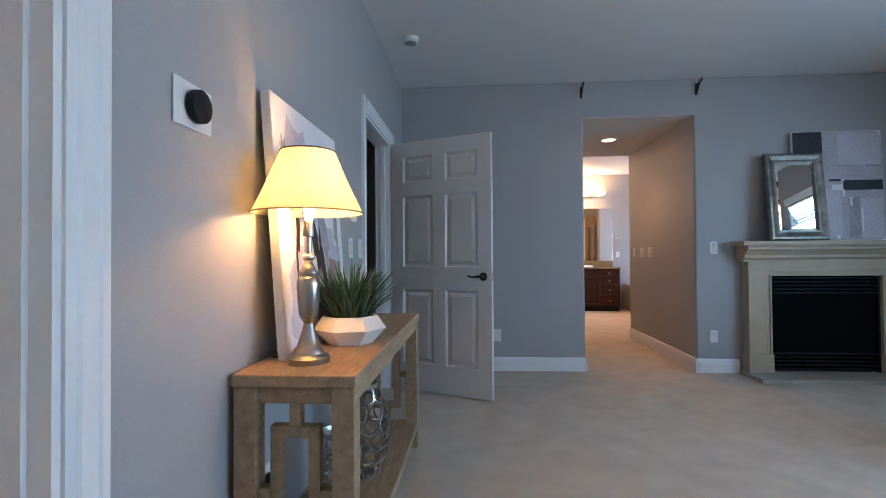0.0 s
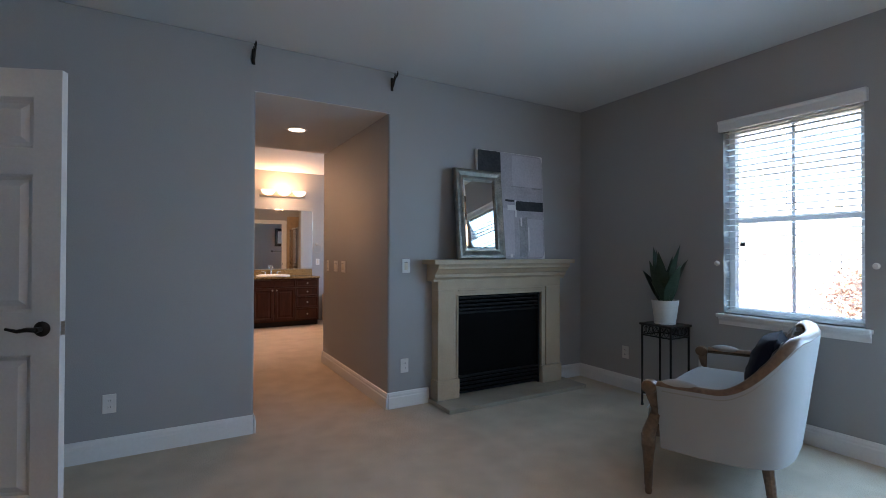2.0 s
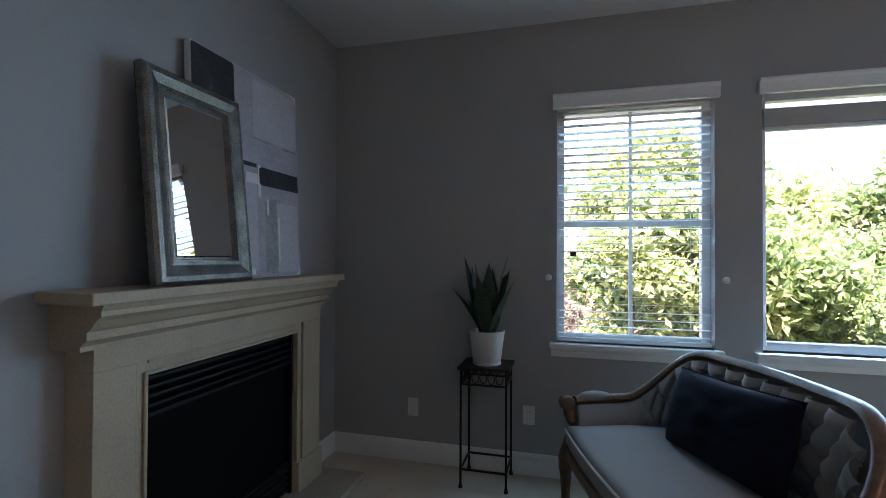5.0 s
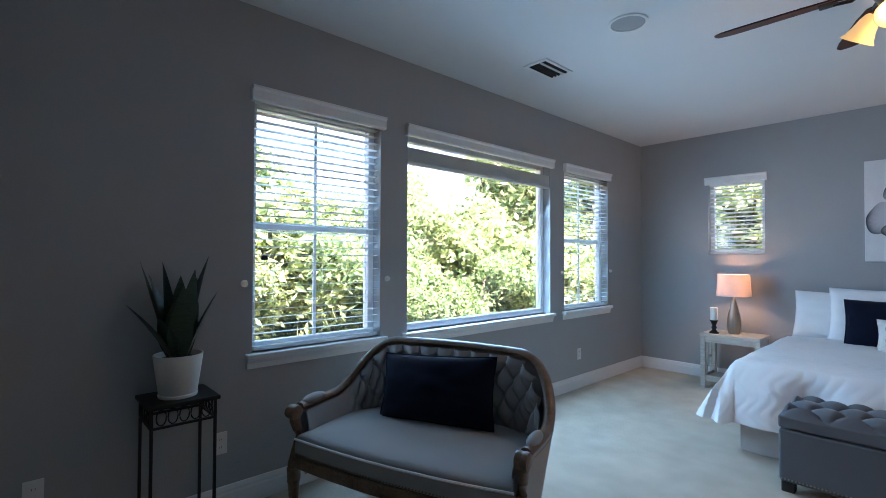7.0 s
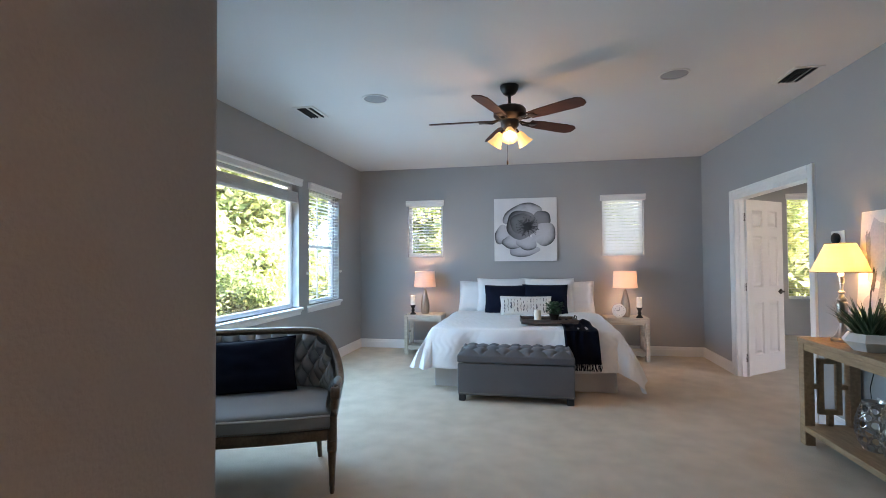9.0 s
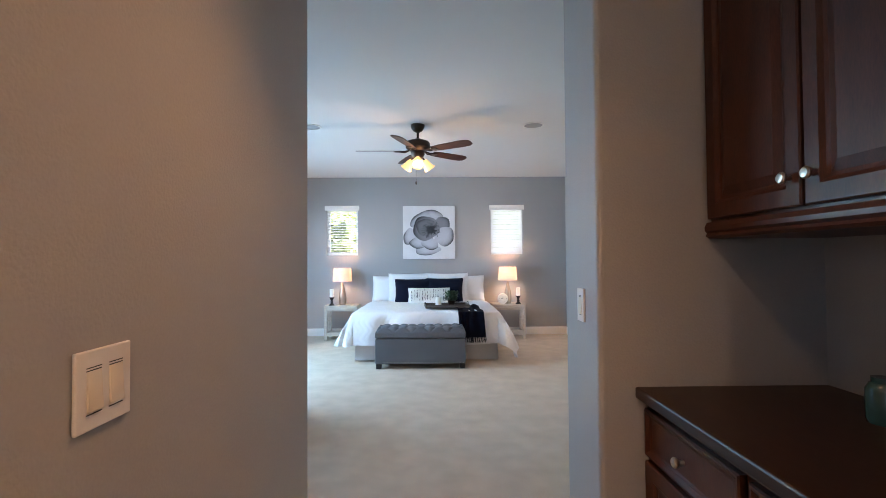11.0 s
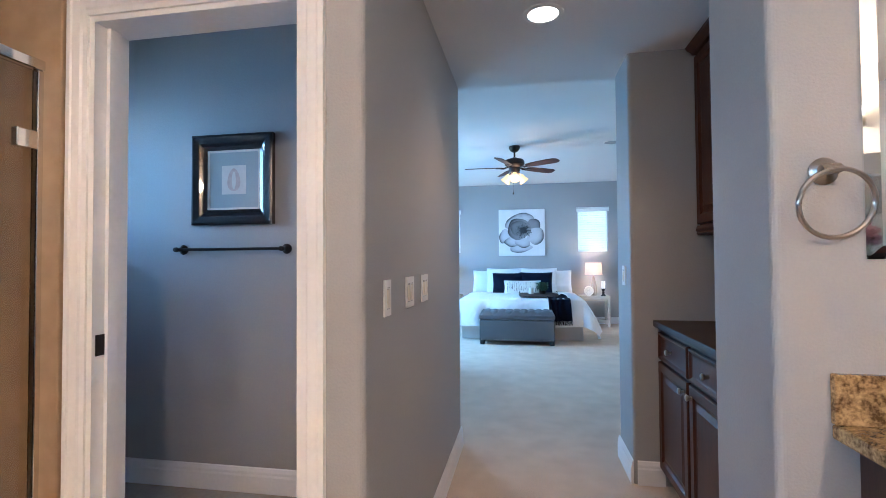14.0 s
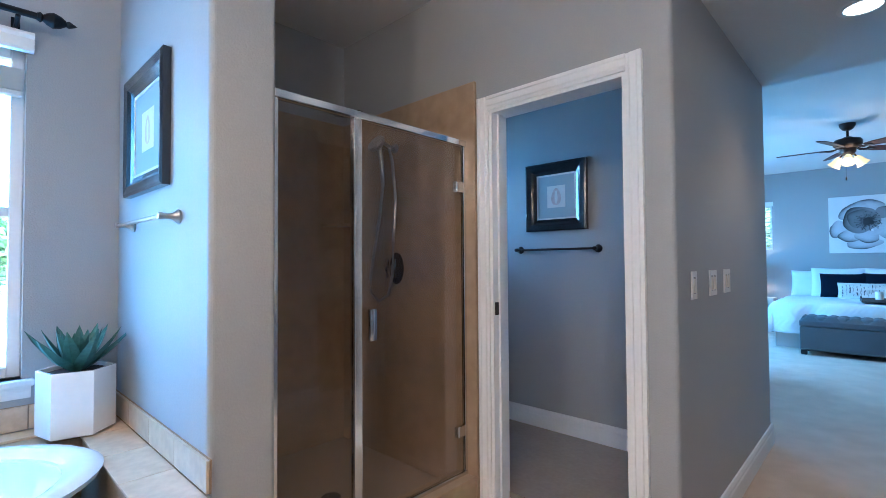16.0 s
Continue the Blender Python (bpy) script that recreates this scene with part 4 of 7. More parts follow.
r = [[bm.verts.new((sx * (mw / 2 - d), y, mh / 2 + sz * (mh / 2 - d))) for sx, sz in ((-1, -1), (1, -1), (1, 1), (-1, 1))] for d, y in g]
for i in range(4):
    bm.faces.new((r[0][i], r[0][(i + 1) % 4], r[1][(i + 1) % 4], r[1][i]))
bm.faces.new(r[1])
part("mirror_glass", bm, MIRROR, p, "", False)
part("backing", new_bm((-mw / 2 + 0.002, -0.006, 0.002, mw / 2 - 0.002, 0.0, mh - 0.002)), DARK, p)

canvas("painting", 0.765, 0.995, pose(3.465, 4.215, 1.2135, 0, 0, 180) @ pose(0, 0, 0, 2.6), "abstract grey and black painting standing on the mantel", [
    ("wash", PAINTL, [(0.0, 0.4975, 0.757, 0.987, 0.0)]),
    ("pale_field", PAINTP, [(-0.19, 0.83, 0.36, 0.29, 0.006), (-0.27, 0.2, 0.19, 0.36, 0.01), (0.17, 0.25, 0.38, 0.44, 0.006)]),
    ("grey_stroke", PAINTG, [(-0.125, 0.2, 0.10, 0.37, 0.05), (-0.3, 0.675, 0.13, 0.012, 0.1), (-0.06, 0.68, 0.16, 0.008, 0.1)]),
    ("drip", PAINTW, [(0.01, 0.48, 0.10, 0.05, 0.06), (-0.04, 0.47, 0.02, 0.16, 0.12), (-0.10, 0.36, 0.018, 0.08, 0.2), (-0.19, 0.17, 0.014, 0.22, 0.25), (0.02, 0.03, 0.03, 0.03, 0.2)]),
    ("black_stroke", PAINTK, [(0.252, 0.885, 0.254, 0.21, 0.004), (-0.21, 0.50, 0.335, 0.09, 0.012), (0.03, 0.545, 0.10, 0.02, 0.05)])], 0.03, 0.12)

# ---- plant stand with snake plant ----
p = thing("plant_stand", "black wrought-iron plant stand with ring frieze", "plant stand", m=pose(4.275, 3.235, 0))
part("top", new_bm((-0.135, -0.15, 0.672, 0.135, 0.15, 0.69), bevel=0.004), IRON, p)
for sx in (-1, 1):
    for sy in (-1, 1):
        bm = bmesh.new()
        box(bm, sx * 0.118 - 0.006, sy * 0.13 - 0.006, 0.006, sx * 0.118 + 0.006, sy * 0.13 + 0.006, 0.672)
        lathe(bm, [(0, 0), (0.012, 0), (0.012, 0.01), (0.007, 0.03), (0, 0.03)], at=(sx * 0.118, sy * 0.13, 0), seg=10)
        part("leg", bm, IRON, p)
for z in (0.10, 0.585):
    bm = bmesh.new()
    for q in ((-0.112, -0.135, 0.112, -0.125), (-0.112, 0.125, 0.112, 0.135), (-0.123, -0.124, -0.113, 0.124), (0.113, -0.124, 0.123, 0.124)):
        box(bm, q[0], q[1], z, q[2], q[3], z + 0.010)
    part("rail", bm, IRON, p)
for side in range(4):
    bm = bmesh.new()
    for i in range(5):
        d = (i - 2) * 0.046
        c_ = [(d + 0.02 * math.cos(a), 0.633 + 0.034 * math.sin(a)) for a in np.linspace(0, 2 * math.pi, 14, endpoint=False)]
        tube(bm, [(u, (-0.13, 0.13)[side], z) if side < 2 else ((-0.118, 0.118)[side - 2], u, z) for u, z in c_], 0.003, 5, True)
    part("ring_frieze", bm, IRON, p)

p = thing("snake_plant", "dark green snake plant in white pot", "potted plant", m=pose(4.275, 3.235, 0.690))
bm = bmesh.new()
lathe(bm, [(0, 0), (0.082, 0), (0.084, 0.012), (0.079, 0.016), (0.082, 0.02), (0.105, 0.19), (0.106, 0.196), (0.099, 0.196), (0.095, 0.17), (0, 0.17)], seg=36)
part("pot", bm, POT, p, "tapered white ceramic pot")
bm = bmesh.new()
lathe(bm, [(0, 0.17), (0.096, 0.171), (0.05, 0.178), (0, 0.18)], seg=24)
part("soil", bm, SOIL, p)
rng = random.Random(9)
for a, ln, lean, w in ((1.8, 0.40, 0.10, 0.055), (-0.3, 0.34, 0.12, 0.05), (1.2, 0.42, 0.45, 0.045), (-1.5, 0.43, 0.16, 0.05), (2.7, 0.26, 0.25, 0.05), (-1.8, 0.3, 0.55, 0.055), (1.6, 0.28, 0.75, 0.055), (0.4, 0.24, 0.3, 0.05), (-0.9, 0.25, 0.2, 0.05), (3.5, 0.30, 0.2, 0.05), (-2.4, 0.24, 0.4, 0.055), (2.2, 0.2, 0.6, 0.05), (0.9, 0.36, 0.3, 0.045), (-2.9, 0.38, 0.32, 0.045), (-0.6, 0.4, 0.5, 0.042), (3.0, 0.33, 0.6, 0.045)):
    bm = bmesh.new()
    blade_leaf(bm, (0.035 * math.cos(a), 0.035 * math.sin(a), 0.17), a, lean * 0.65, ln * 1.15, w * 2.3, 0.22, rng.uniform(-0.1, 0.25), 10)
    part("leaf", bm, SNAKE, p)

# ---- settee ----
BRASSN = material("aged_brass", (0.22, 0.16, 0.09), 0.4, metal=0.9, scale=20, fine=200, bump=0.05)
s_ = thing("settee", "linen settee with tufted back and carved walnut frame", "settee", m=pose(3.475, 2.56, 0, 0, 0, 19.4) @ Matrix.Diagonal((0.905, 1.13, 1, 1)))


def settee_plan(t, grow=0.0):
    """The curve of arms and back in plan, t from 0 to 1, front is +y."""
    pts = [(-0.655, -0.02), (-0.665, -0.16), (-0.66, -0.30), (-0.63, -0.43), (-0.55, -0.53), (-0.40, -0.585), (-0.2, -0.61), (0, -0.62)]
    pts = pts + [(-x, y) for x, y in reversed(pts[:-1])]
    f = t * (len(pts) - 1)
    i = min(int(f), len(pts) - 2)
    u = f - i
    P = [Vector(pts[max(0, min(len(pts) - 1, k))]) for k in (i - 1, i, i + 1, i + 2)]
    q = 0.5 * ((2 * P[1]) + (P[2] - P[0]) * u + (2 * P[0] - 5 * P[1] + 4 * P[2] - P[3]) * u * u + (3 * P[1] - P[0] - 3 * P[2] + P[3]) * u ** 3)
    q.y *= 0.90
    if grow:
        c = Vector((0, -0.05))
        d = (q - c).normalized()
        q = q + d * grow
    return q


def rail_height(t):
    a = min(t, 1 - t)
    k = min(1.0, max(0.0, (a - 0.13) / 0.22))
    return 0.585 + 0.255 * (k * k * (3 - 2 * k)) + 0.012 * math.sin(math.pi * t)


NS = 72
bm = bmesh.new()
sheet(bm, NS, 8, lambda u, v: Vector((*settee_plan(u, 0.03 - 0.07 * (1 - v)), 0.25 + (rail_height(u) - 0.25) * v)))
part("outer_back", bm, LINEN, s_, "pale linen outer back")


def tufted(u, v):
    q = settee_plan(u, -0.035)
    z = 0.36 + (rail_height(u) - 0.375) * v
    a, b = u * 44, (rail_height(u) - 0.05 - z) / 0.085
    d = abs(math.sin(math.pi * (a + b) / 2)) * abs(math.sin(math.pi * (a - b) / 2))
    if b < 0:
        d = abs(math.sin(math.pi * a / 2)) * max(0.0, 1 + b)
    ends = min(1.0, max(0.0, (min(u, 1 - u) - 0.17) / 0.07))
    amt = 0.052 * d ** 0.55 * ends * (0.15 + 0.85 * min(1.0, v * 1.6)) + 0.012 * (1 - ends)
    c = Vector((0, -0.05))
    q = q + (c - q).normalized() * (amt + 0.02 * math.sin(math.pi * v))
    return Vector((q.x, q.y, z))


bm = bmesh.new()
sheet(bm, 352, 44, tufted)
part("tufted_back", bm, LINEN, s_, "deep button-tufted linen inner back")
bm = bmesh.new()
for i in range(8, 37):
    for j in range(4):
        if (i + j) % 2:
            continue
        u = i / 44
        z = rail_height(u) - 0.05 - j * 0.085
        if not 0.2 < u < 0.8 or z < 0.47:
            continue
        q = settee_plan(u, -0.035)
        q = q + (Vector((0, -0.05)) - q).normalized() * 0.020
        bmesh.ops.create_uvsphere(bm, u_segments=8, v_segments=5, radius=0.008, matrix=Matrix.Translation((q.x, q.y, z)))
tagged(part("buttons", bm, LINEN, s_), kind="stuff")
bm = bmesh.new()
tube(bm, [(*settee_plan(t, 0.0), rail_height(t)) for t in np.linspace(0, 1, 90)], 0.028, 10, flat=0.8)
part("top_rail", bm, WALNUT, s_, "carved walnut top rail")
bm = bmesh.new()
for t in np.linspace(0.02, 0.98, 170):
    for g, dz in ((0.024, -0.022), (-0.026, -0.012)):
        q = settee_plan(t, g)
        bmesh.ops.create_icosphere(bm, subdivisions=1, radius=0.0036, matrix=Matrix.Translation((q.x, q.y, rail_height(t) + dz)))
tagged(part("nail_trim", bm, BRASSN, s_, "brass nail-head trim"), kind="stuff")
for sx in (-1, 1):
    bm = bmesh.new()
    tube(bm, [(sx * 0.655, 0.012, 0.575), (sx * 0.652, 0.012, 0.53), (sx * 0.646, -0.002, 0.48), (sx * 0.641, -0.004, 0.43), (sx * 0.638, 0.012, 0.38), (sx * 0.636, 0.026, 0.33), (sx * 0.635, 0.03, 0.26)], [0.028, 0.026, 0.024, 0.024, 0.027, 0.031, 0.032], 12)
    lathe(bm, [(0, -0.032), (0.024, -0.032), (0.033, -0.027), (0.036, -0.012), (0.033, -0.004), (0.033, 0.004), (0.036, 0.012), (0.033, 0.027), (0.024, 0.032), (0, 0.032)], m=pose(0, 0, 0, 0, 90, 0), at=(sx * 0.655, 0.018, 0.572), seg=20)
    part("arm_post", bm, WALNUT, s_, "scrolled walnut arm post")
    bm = bmesh.new()
    bmesh.ops.create_uvsphere(bm, u_segments=16, v_segments=10, radius=1, matrix=Matrix.Translation((sx * 0.658, -0.11, 0.604)) @ Matrix.Diagonal((0.03, 0.075, 0.026, 1)))
    part("arm_pad", bm, LINEN, s_, "padded linen armrest")
    bm = bmesh.new()
    lathe(bm, [(0, 0), (0.013, 0), (0.017, 0.02), (0.014, 0.035), (0.018, 0.045), (0.02, 0.12), (0.027, 0.23), (0.032, 0.25), (0.026, 0.262), (0.031, 0.275), (0.033, 0.31), (0, 0.31)], at=(sx * 0.635, 0.03, 0), seg=14)
    part("leg", bm, WALNUT, s_, "turned walnut front leg")
    bm = bmesh.new()
    tube(bm, [(sx * 0.475, -0.41, 0.31), (sx * 0.485, -0.43, 0.15), (sx * 0.495, -0.445, 0.0)], [0.026, 0.021, 0.016], 8)
    part("leg", bm, WALNUT, s_)


bm = bmesh.new()
pl = [settee_plan(t, -0.035) for t in np.linspace(0.02, 0.98, 48)]
fr = [(x, 0.035 + 0.035 * (1 - (x / 0.64) ** 2)) for x in np.linspace(0.63, -0.63, 20)]
ring = [Vector((p.x, p.y, 0)) for p in pl] + [Vector((x, y, 0)) for x, y in fr]


def slab(bm, ring, zs):
    rows = []
    for k, z in zs:
        rows.append([bm.verts.new(Vector((p.x * k, (p.y + 0.28) * k - 0.28, z))) for p in ring])
    n = len(ring)
    for a, b in zip(rows, rows[1:]):
        for i in range(n):
            bm.faces.new((a[i], a[(i + 1) % n], b[(i + 1) % n], b[i]))
    bm.faces.new(list(reversed(rows[0])))
    bm.faces.new(rows[-1])


slab(bm, ring, [(0.985, 0.305), (1.0, 0.31), (1.006, 0.33), (1.0, 0.35), (1.004, 0.362), (0.99, 0.368)])
part("seat_rail", bm, WALNUT, s_, "shaped walnut seat rail")
bm = bmesh.new()
slab(bm, ring, [(0.97, 0.369), (0.99, 0.376), (0.992, 0.41), (0.986, 0.438), (0.975, 0.445)])
part("seat_deck", bm, LINEN, s_, "linen seat front")
bm = bmesh.new()
slab(bm, ring, [(0.955, 0.4455), (0.98, 0.45), (0.98, 0.456), (0.96, 0.468), (0.90, 0.477), (0.75, 0.484), (0.4, 0.488)])
seat = part("seat_cushion", bm, LINEN, s_, "domed linen seat cushion")
front_edge = [Vector((x, y)) for x, y in fr]
bm = bmesh.new()
tube(bm, [(p.x * 0.99, (p.y + 0.28) * 0.99 - 0.28 + 0.002, 0.448) for p in front_edge], 0.0055, 6)
part("piping", bm, WHITEF, seat, "pale welt piping")
bm = bmesh.new()
for k in range(72):
    f_ = k / 71 * (len(front_edge) - 1)
    a_ = front_edge[int(f_)].lerp(front_edge[min(len(front_edge) - 1, int(f_) + 1)], f_ - int(f_))
    bmesh.ops.create_icosphere(bm, subdivisions=1, radius=0.0045, matrix=Matrix.Translation((a_.x * 0.992, (a_.y + 0.28) * 0.992 - 0.28 + 0.001, 0.380)))
tagged(part("front_nail_trim", bm, BRASSN, s_, "brass nail-head trim"), kind="stuff")


def pillow_bm(w, h, t, n=18, pinch=0.75, puff=0.5, seed=0):
    bm = bmesh.new()
    nz = lambda a, b: 0.006 * noise.noise(Vector((a * 3, b * 3, seed)))
    rows = {}
    for s in (1, -1):
        def f(u, v):
            x, y = 2 * u - 1, 2 * v - 1
            k = max(0.0, (1 - abs(x) ** 2.6)) ** puff * max(0.0, (1 - abs(y) ** 2.6)) ** puff
            cx = 1 - 0.07 * pinch * (1 - abs(y) ** 2) * abs(x) ** 6
            cy = 1 - 0.07 * pinch * (1 - abs(x) ** 2) * abs(y) ** 6
            return Vector((x * cx * w / 2, s * (t / 2 * k + 0.002) + nz(x, y) * k * 3, y * cy * h / 2))
        rows[s] = sheet(bm, n, n, f)
    bmesh.ops.remove_doubles(bm, verts=bm.verts, dist=0.0045)
    return bm


def pillow(w, h, t, m, mat, label, seed=0, name="pillow"):
    p = thing(name, label, "pillow", m=m)
    part("cover", pillow_bm(w, h, t, seed=seed), mat, p)
    bm = bmesh.new()
    bd = []
    for k in range(40):
        a = k / 40 * 4
        i, u = int(a), (a - int(a)) * 2 - 1
        x, y = ((u, -1), (1, u), (-u, 1), (-1, -u))[i]
        cx = 1 - 0.0525 * (1 - abs(y) ** 2) * abs(x) ** 6
        cy = 1 - 0.0525 * (1 - abs(x) ** 2) * abs(y) ** 6
        bd.append((x * cx * w / 2, 0, y * cy * h / 2))
    tube(bm, bd, 0.004, 5, True)
    part("seam", bm, mat, p)
    return p


pillow(0.66, 0.355, 0.17, pose(3.475, 2.56, 0, 0, 0, 19.4) @ pose(0.03, -0.43, 0.648, 17, 3, 3), NAVY, "dark navy velvet lumbar pillow on the settee", 3)

# ---- bed ----
bx0, bx1, by0, by1, bz = 0.955, 2.815, -1.93, 0.03, 0.60
bd = thing("bed", "king bed with white comforter and pale skirt", "bed")
part("mattress", new_bm((bx0 + 0.02, by0, 0.30, bx1 - 0.02, by1 - 0.03, 0.585), bevel=0.05), WHITEF, bd)
part("box_spring", new_bm((bx0 + 0.03, by0, 0.08, bx1 - 0.03, by1 - 0.05, 0.30), bevel=0.02), WHITEF, bd)
bm = bmesh.new()


def skirt_pt(u, v):
    per = [(bx0, by0), (bx0, by1), (bx1, by1), (bx1, by0)]
    L = [by1 - by0, bx1 - bx0, by1 - by0]
    d = u * sum(L)
    for k in range(3):
        if d <= L[k] or k == 2:
            a, b = Vector(per[k]), Vector(per[k + 1])
            q = a + (b - a) * min(1, d / L[k])
            break
        d -= L[k]
    nrm = ((-1, 0), (0, 1), (1, 0))[k]
    w = 0.006 * math.sin(u * 150) * (1 - v) + 0.008 * (1 - v)
    return Vector((q.x + nrm[0] * w, q.y + nrm[1] * w, 0.004 + 0.32 * v))


sheet(bm, 300, 4, skirt_pt)
part("bed_skirt", bm, SKIRT, bd, "pale pleated bed skirt")
BW2, CX = (bx1 - bx0) / 2, (bx0 + bx1) / 2


def comforter(u, v):
    x = (2 * u - 1) * (BW2 + 0.47)
    y = by0 + 0.42 + v * (by1 - by0 - 0.42 + 0.43)
    ex, ey = max(0, abs(x) - BW2), max(0, y - by1)
    d = math.hypot(ex, ey)
    hang = 0.445 if x > 0 else 0.60
    top = bz + 0.03 + 0.004 * noise.noise(Vector((x * 3, y * 3, 0)))
    rid = 0.0055 * abs(math.sin(x * 42 + 1.3 * math.sin(y * 30 + 4 * noise.noise(Vector((x * 2.5, y * 2.5, 1)))) + 2.2 * noise.noise(Vector((x * 3, y * 3, 5))))) * (0.5 + 0.9 * abs(noise.noise(Vector((x * 5, y * 5, 3)))))
    if d <= 0:
        rr = max(0, abs(x) - BW2 + 0.08) ** 2 * 1.2 + max(0, y - by1 + 0.08) ** 2 * 1.2
        return Vector((CX + x, y, top + rid - rr))
    sx = math.copysign(1, x)
    dx, dy = (ex / d) * sx, ey / d
    d = min(d, hang)
    bxx, byy = CX + sx * min(abs(x), BW2), min(y, by1)
    fold = 0.035 * math.sin((x * 9 if ey > ex else y * 9) + 1.7 * noise.noise(Vector((x * 2, y * 2, 9)))) * min(1, d / 0.2)
    o = 0.055 * (1 - math.exp(-d / 0.05)) + 0.13 * d + fold + rid
    if ex > 0.02 and ey > 0.02:
        o += 0.28 * d * min(1, min(ex, ey) / 0.15)
    z = top - 0.008 - max(0, d - 0.02) * (0.97 - 0.02 * math.sin(x * 5 + y * 3))
    return Vector((bxx + dx * o, byy + dy * o, max(0.02, z)))


bm = bmesh.new()
sheet(bm, 300, 170, comforter)
part("comforter", bm, WHITEF, bd, "white quilted comforter hanging over the sides")


def sham(x, w, h, y, z, lean, label, mat=WHITEF, t=0.17, seed=1, yaw=0):
    return pillow(w, h, t, pose(x, y, z + h / 2 - 0.035, -lean, 0, yaw), mat, label, seed)


sham(2.50, 0.66, 0.46, -1.76, 0.62, -20, "white cotton sham leaning at the bed head", seed=1)
sham(1.27, 0.66, 0.46, -1.76, 0.62, -20, "white cotton sham leaning at the bed head", seed=2)
sham(2.21, 0.68, 0.50, -1.60, 0.625, -18, "large white pillow leaning on the shams", seed=3)
sham(1.56, 0.68, 0.50, -1.60, 0.625, -18, "large white pillow leaning on the shams", seed=4)
sham(2.12, 0.60, 0.41, -1.42, 0.63, -20, "dark navy velvet pillow on the bed", NAVY, 0.15, 5, 4)
sham(1.62, 0.60, 0.42, -1.42, 0.63, -20, "dark navy velvet pillow on the bed", NAVY, 0.15, 6, -4)
STRIPE = material("sequin_cloth", (0.62, 0.60, 0.56), 0.8, scale=9, fine=200, bump=0.4, color2=(0.76, 0.74, 0.70))
lp = sham(1.87, 0.66, 0.27, -1.20, 0.635, -22, "cream lumbar pillow with vertical grey sequin stripes", STRIPE, 0.13, 7)
rng = random.Random(2)
for i in range(14):
    bm = bmesh.new()
    for j in range(9):
        x, z = -0.27 + i * 0.041 + rng.uniform(-0.008, 0.008), rng.uniform(-0.085, 0.085)
        k = (1 - abs(x / 0.33) ** 2.6) ** 0.5 * (1 - abs(z / 0.135) ** 2.6) ** 0.5
        box(bm, x - 0.004, 0.066 * k, z - 0.012, x + 0.004, 0.066 * k + 0.006, z + 0.012)
    part("sequin_stripe", bm, GREYF if i % 2 else PEWTER, lp)

# throw over the corner
bm = bmesh.new()


def throw_pt(u, v):
    x = 1.52 - 0.33 * u + 0.03 * v * math.sin(3 * u) - 0.07 * v
    s = v * 0.98
    y0 = -0.56
    y = y0 + s
    w = 0.012 * math.sin(u * 22 + 3 * noise.noise(Vector((u * 2, v * 3, 2)))) + 0.010 * noise.noise(Vector((u * 6, v * 6, 4)))
    if y < by1 + 0.05:
        return Vector((x, y, bz + 0.055 + w + 0.02 * math.sin(v * 9) * u))
    d = y - (by1 + 0.05)
    return Vector((x, by1 + 0.155 + 0.02 * (1 - math.exp(-d / 0.05)) + 0.08 * d + w, bz + 0.05 - d * 0.96 + 0.3 * w))


sheet(bm, 50, 60, throw_pt)
bmesh.ops.solidify(bm, geom=bm.faces[:], thickness=0.012)
th = thing("throw_blanket", "navy knit throw draped over the bed corner", "blanket")
part("cloth", bm, NAVY, th)
bm = bmesh.new()
for i in range(46):
    p0 = throw_pt(i / 45, 1.0)
    tube(bm, [p0, p0 + Vector((rng.uniform(-0.006, 0.006), 0.006, -0.03)), p0 + Vector((rng.uniform(-0.012, 0.012), 0.01, -0.065))], 0.0035, 5)
tagged(part("fringe", bm, NAVY, th), kind="stuff")

TRAYW = material("tray_wood", (0.05, 0.04, 0.035), 0.5, scale=8, fine=60, bump=0.2, color2=(0.10, 0.08, 0.07), stretch=(1, 6, 6))
tr = thing("serving_tray", "dark wooden serving tray with handles on bed", "tray", m=pose(1.61, -0.32, bz + 0.052, 0, 0, 5))
part("tray_base", new_bm((-0.30, -0.17, 0, 0.30, 0.17, 0.012), bevel=0.003), TRAYW, tr)
for q in ((-0.30, -0.17, 0.30, -0.155), (-0.30, 0.155, 0.30, 0.17), (-0.30, -0.154, -0.285, 0.154), (0.285, -0.154, 0.30, 0.154)):
    part("tray_side", new_bm((q[0], q[1], 0.0125, q[2], q[3], 0.045), bevel=0.003), TRAYW, tr)
for sx in (-1, 1):
    bm = bmesh.new()
    tube(bm, [(sx * 0.293, -0.06, 0.045), (sx * 0.297, -0.055, 0.07), (sx * 0.297, 0.055, 0.07), (sx * 0.293, 0.06, 0.045)], 0.005, 6)
    part("handle", bm, IRON, tr)
TM = pose(1.61, -0.32, bz + 0.0645, 0, 0, 5)


def candle(m, r, h, label):
    p = thing("candle", label, "candle", m=m)
    bm = bmesh.new()
    lathe(bm, [(0, 0), (r, 0), (r, h), (r * 0.85, h + 0.002), (r * 0.6, h - 0.006), (0, h - 0.008)], seg=20)
    part("wax", bm, WAX, p)
    bm = bmesh.new()
    tube(bm, [(0, 0, h - 0.008), (0.001, 0, h + 0.008)], 0.0012, 5)
    part("wick", bm, DARK, p)


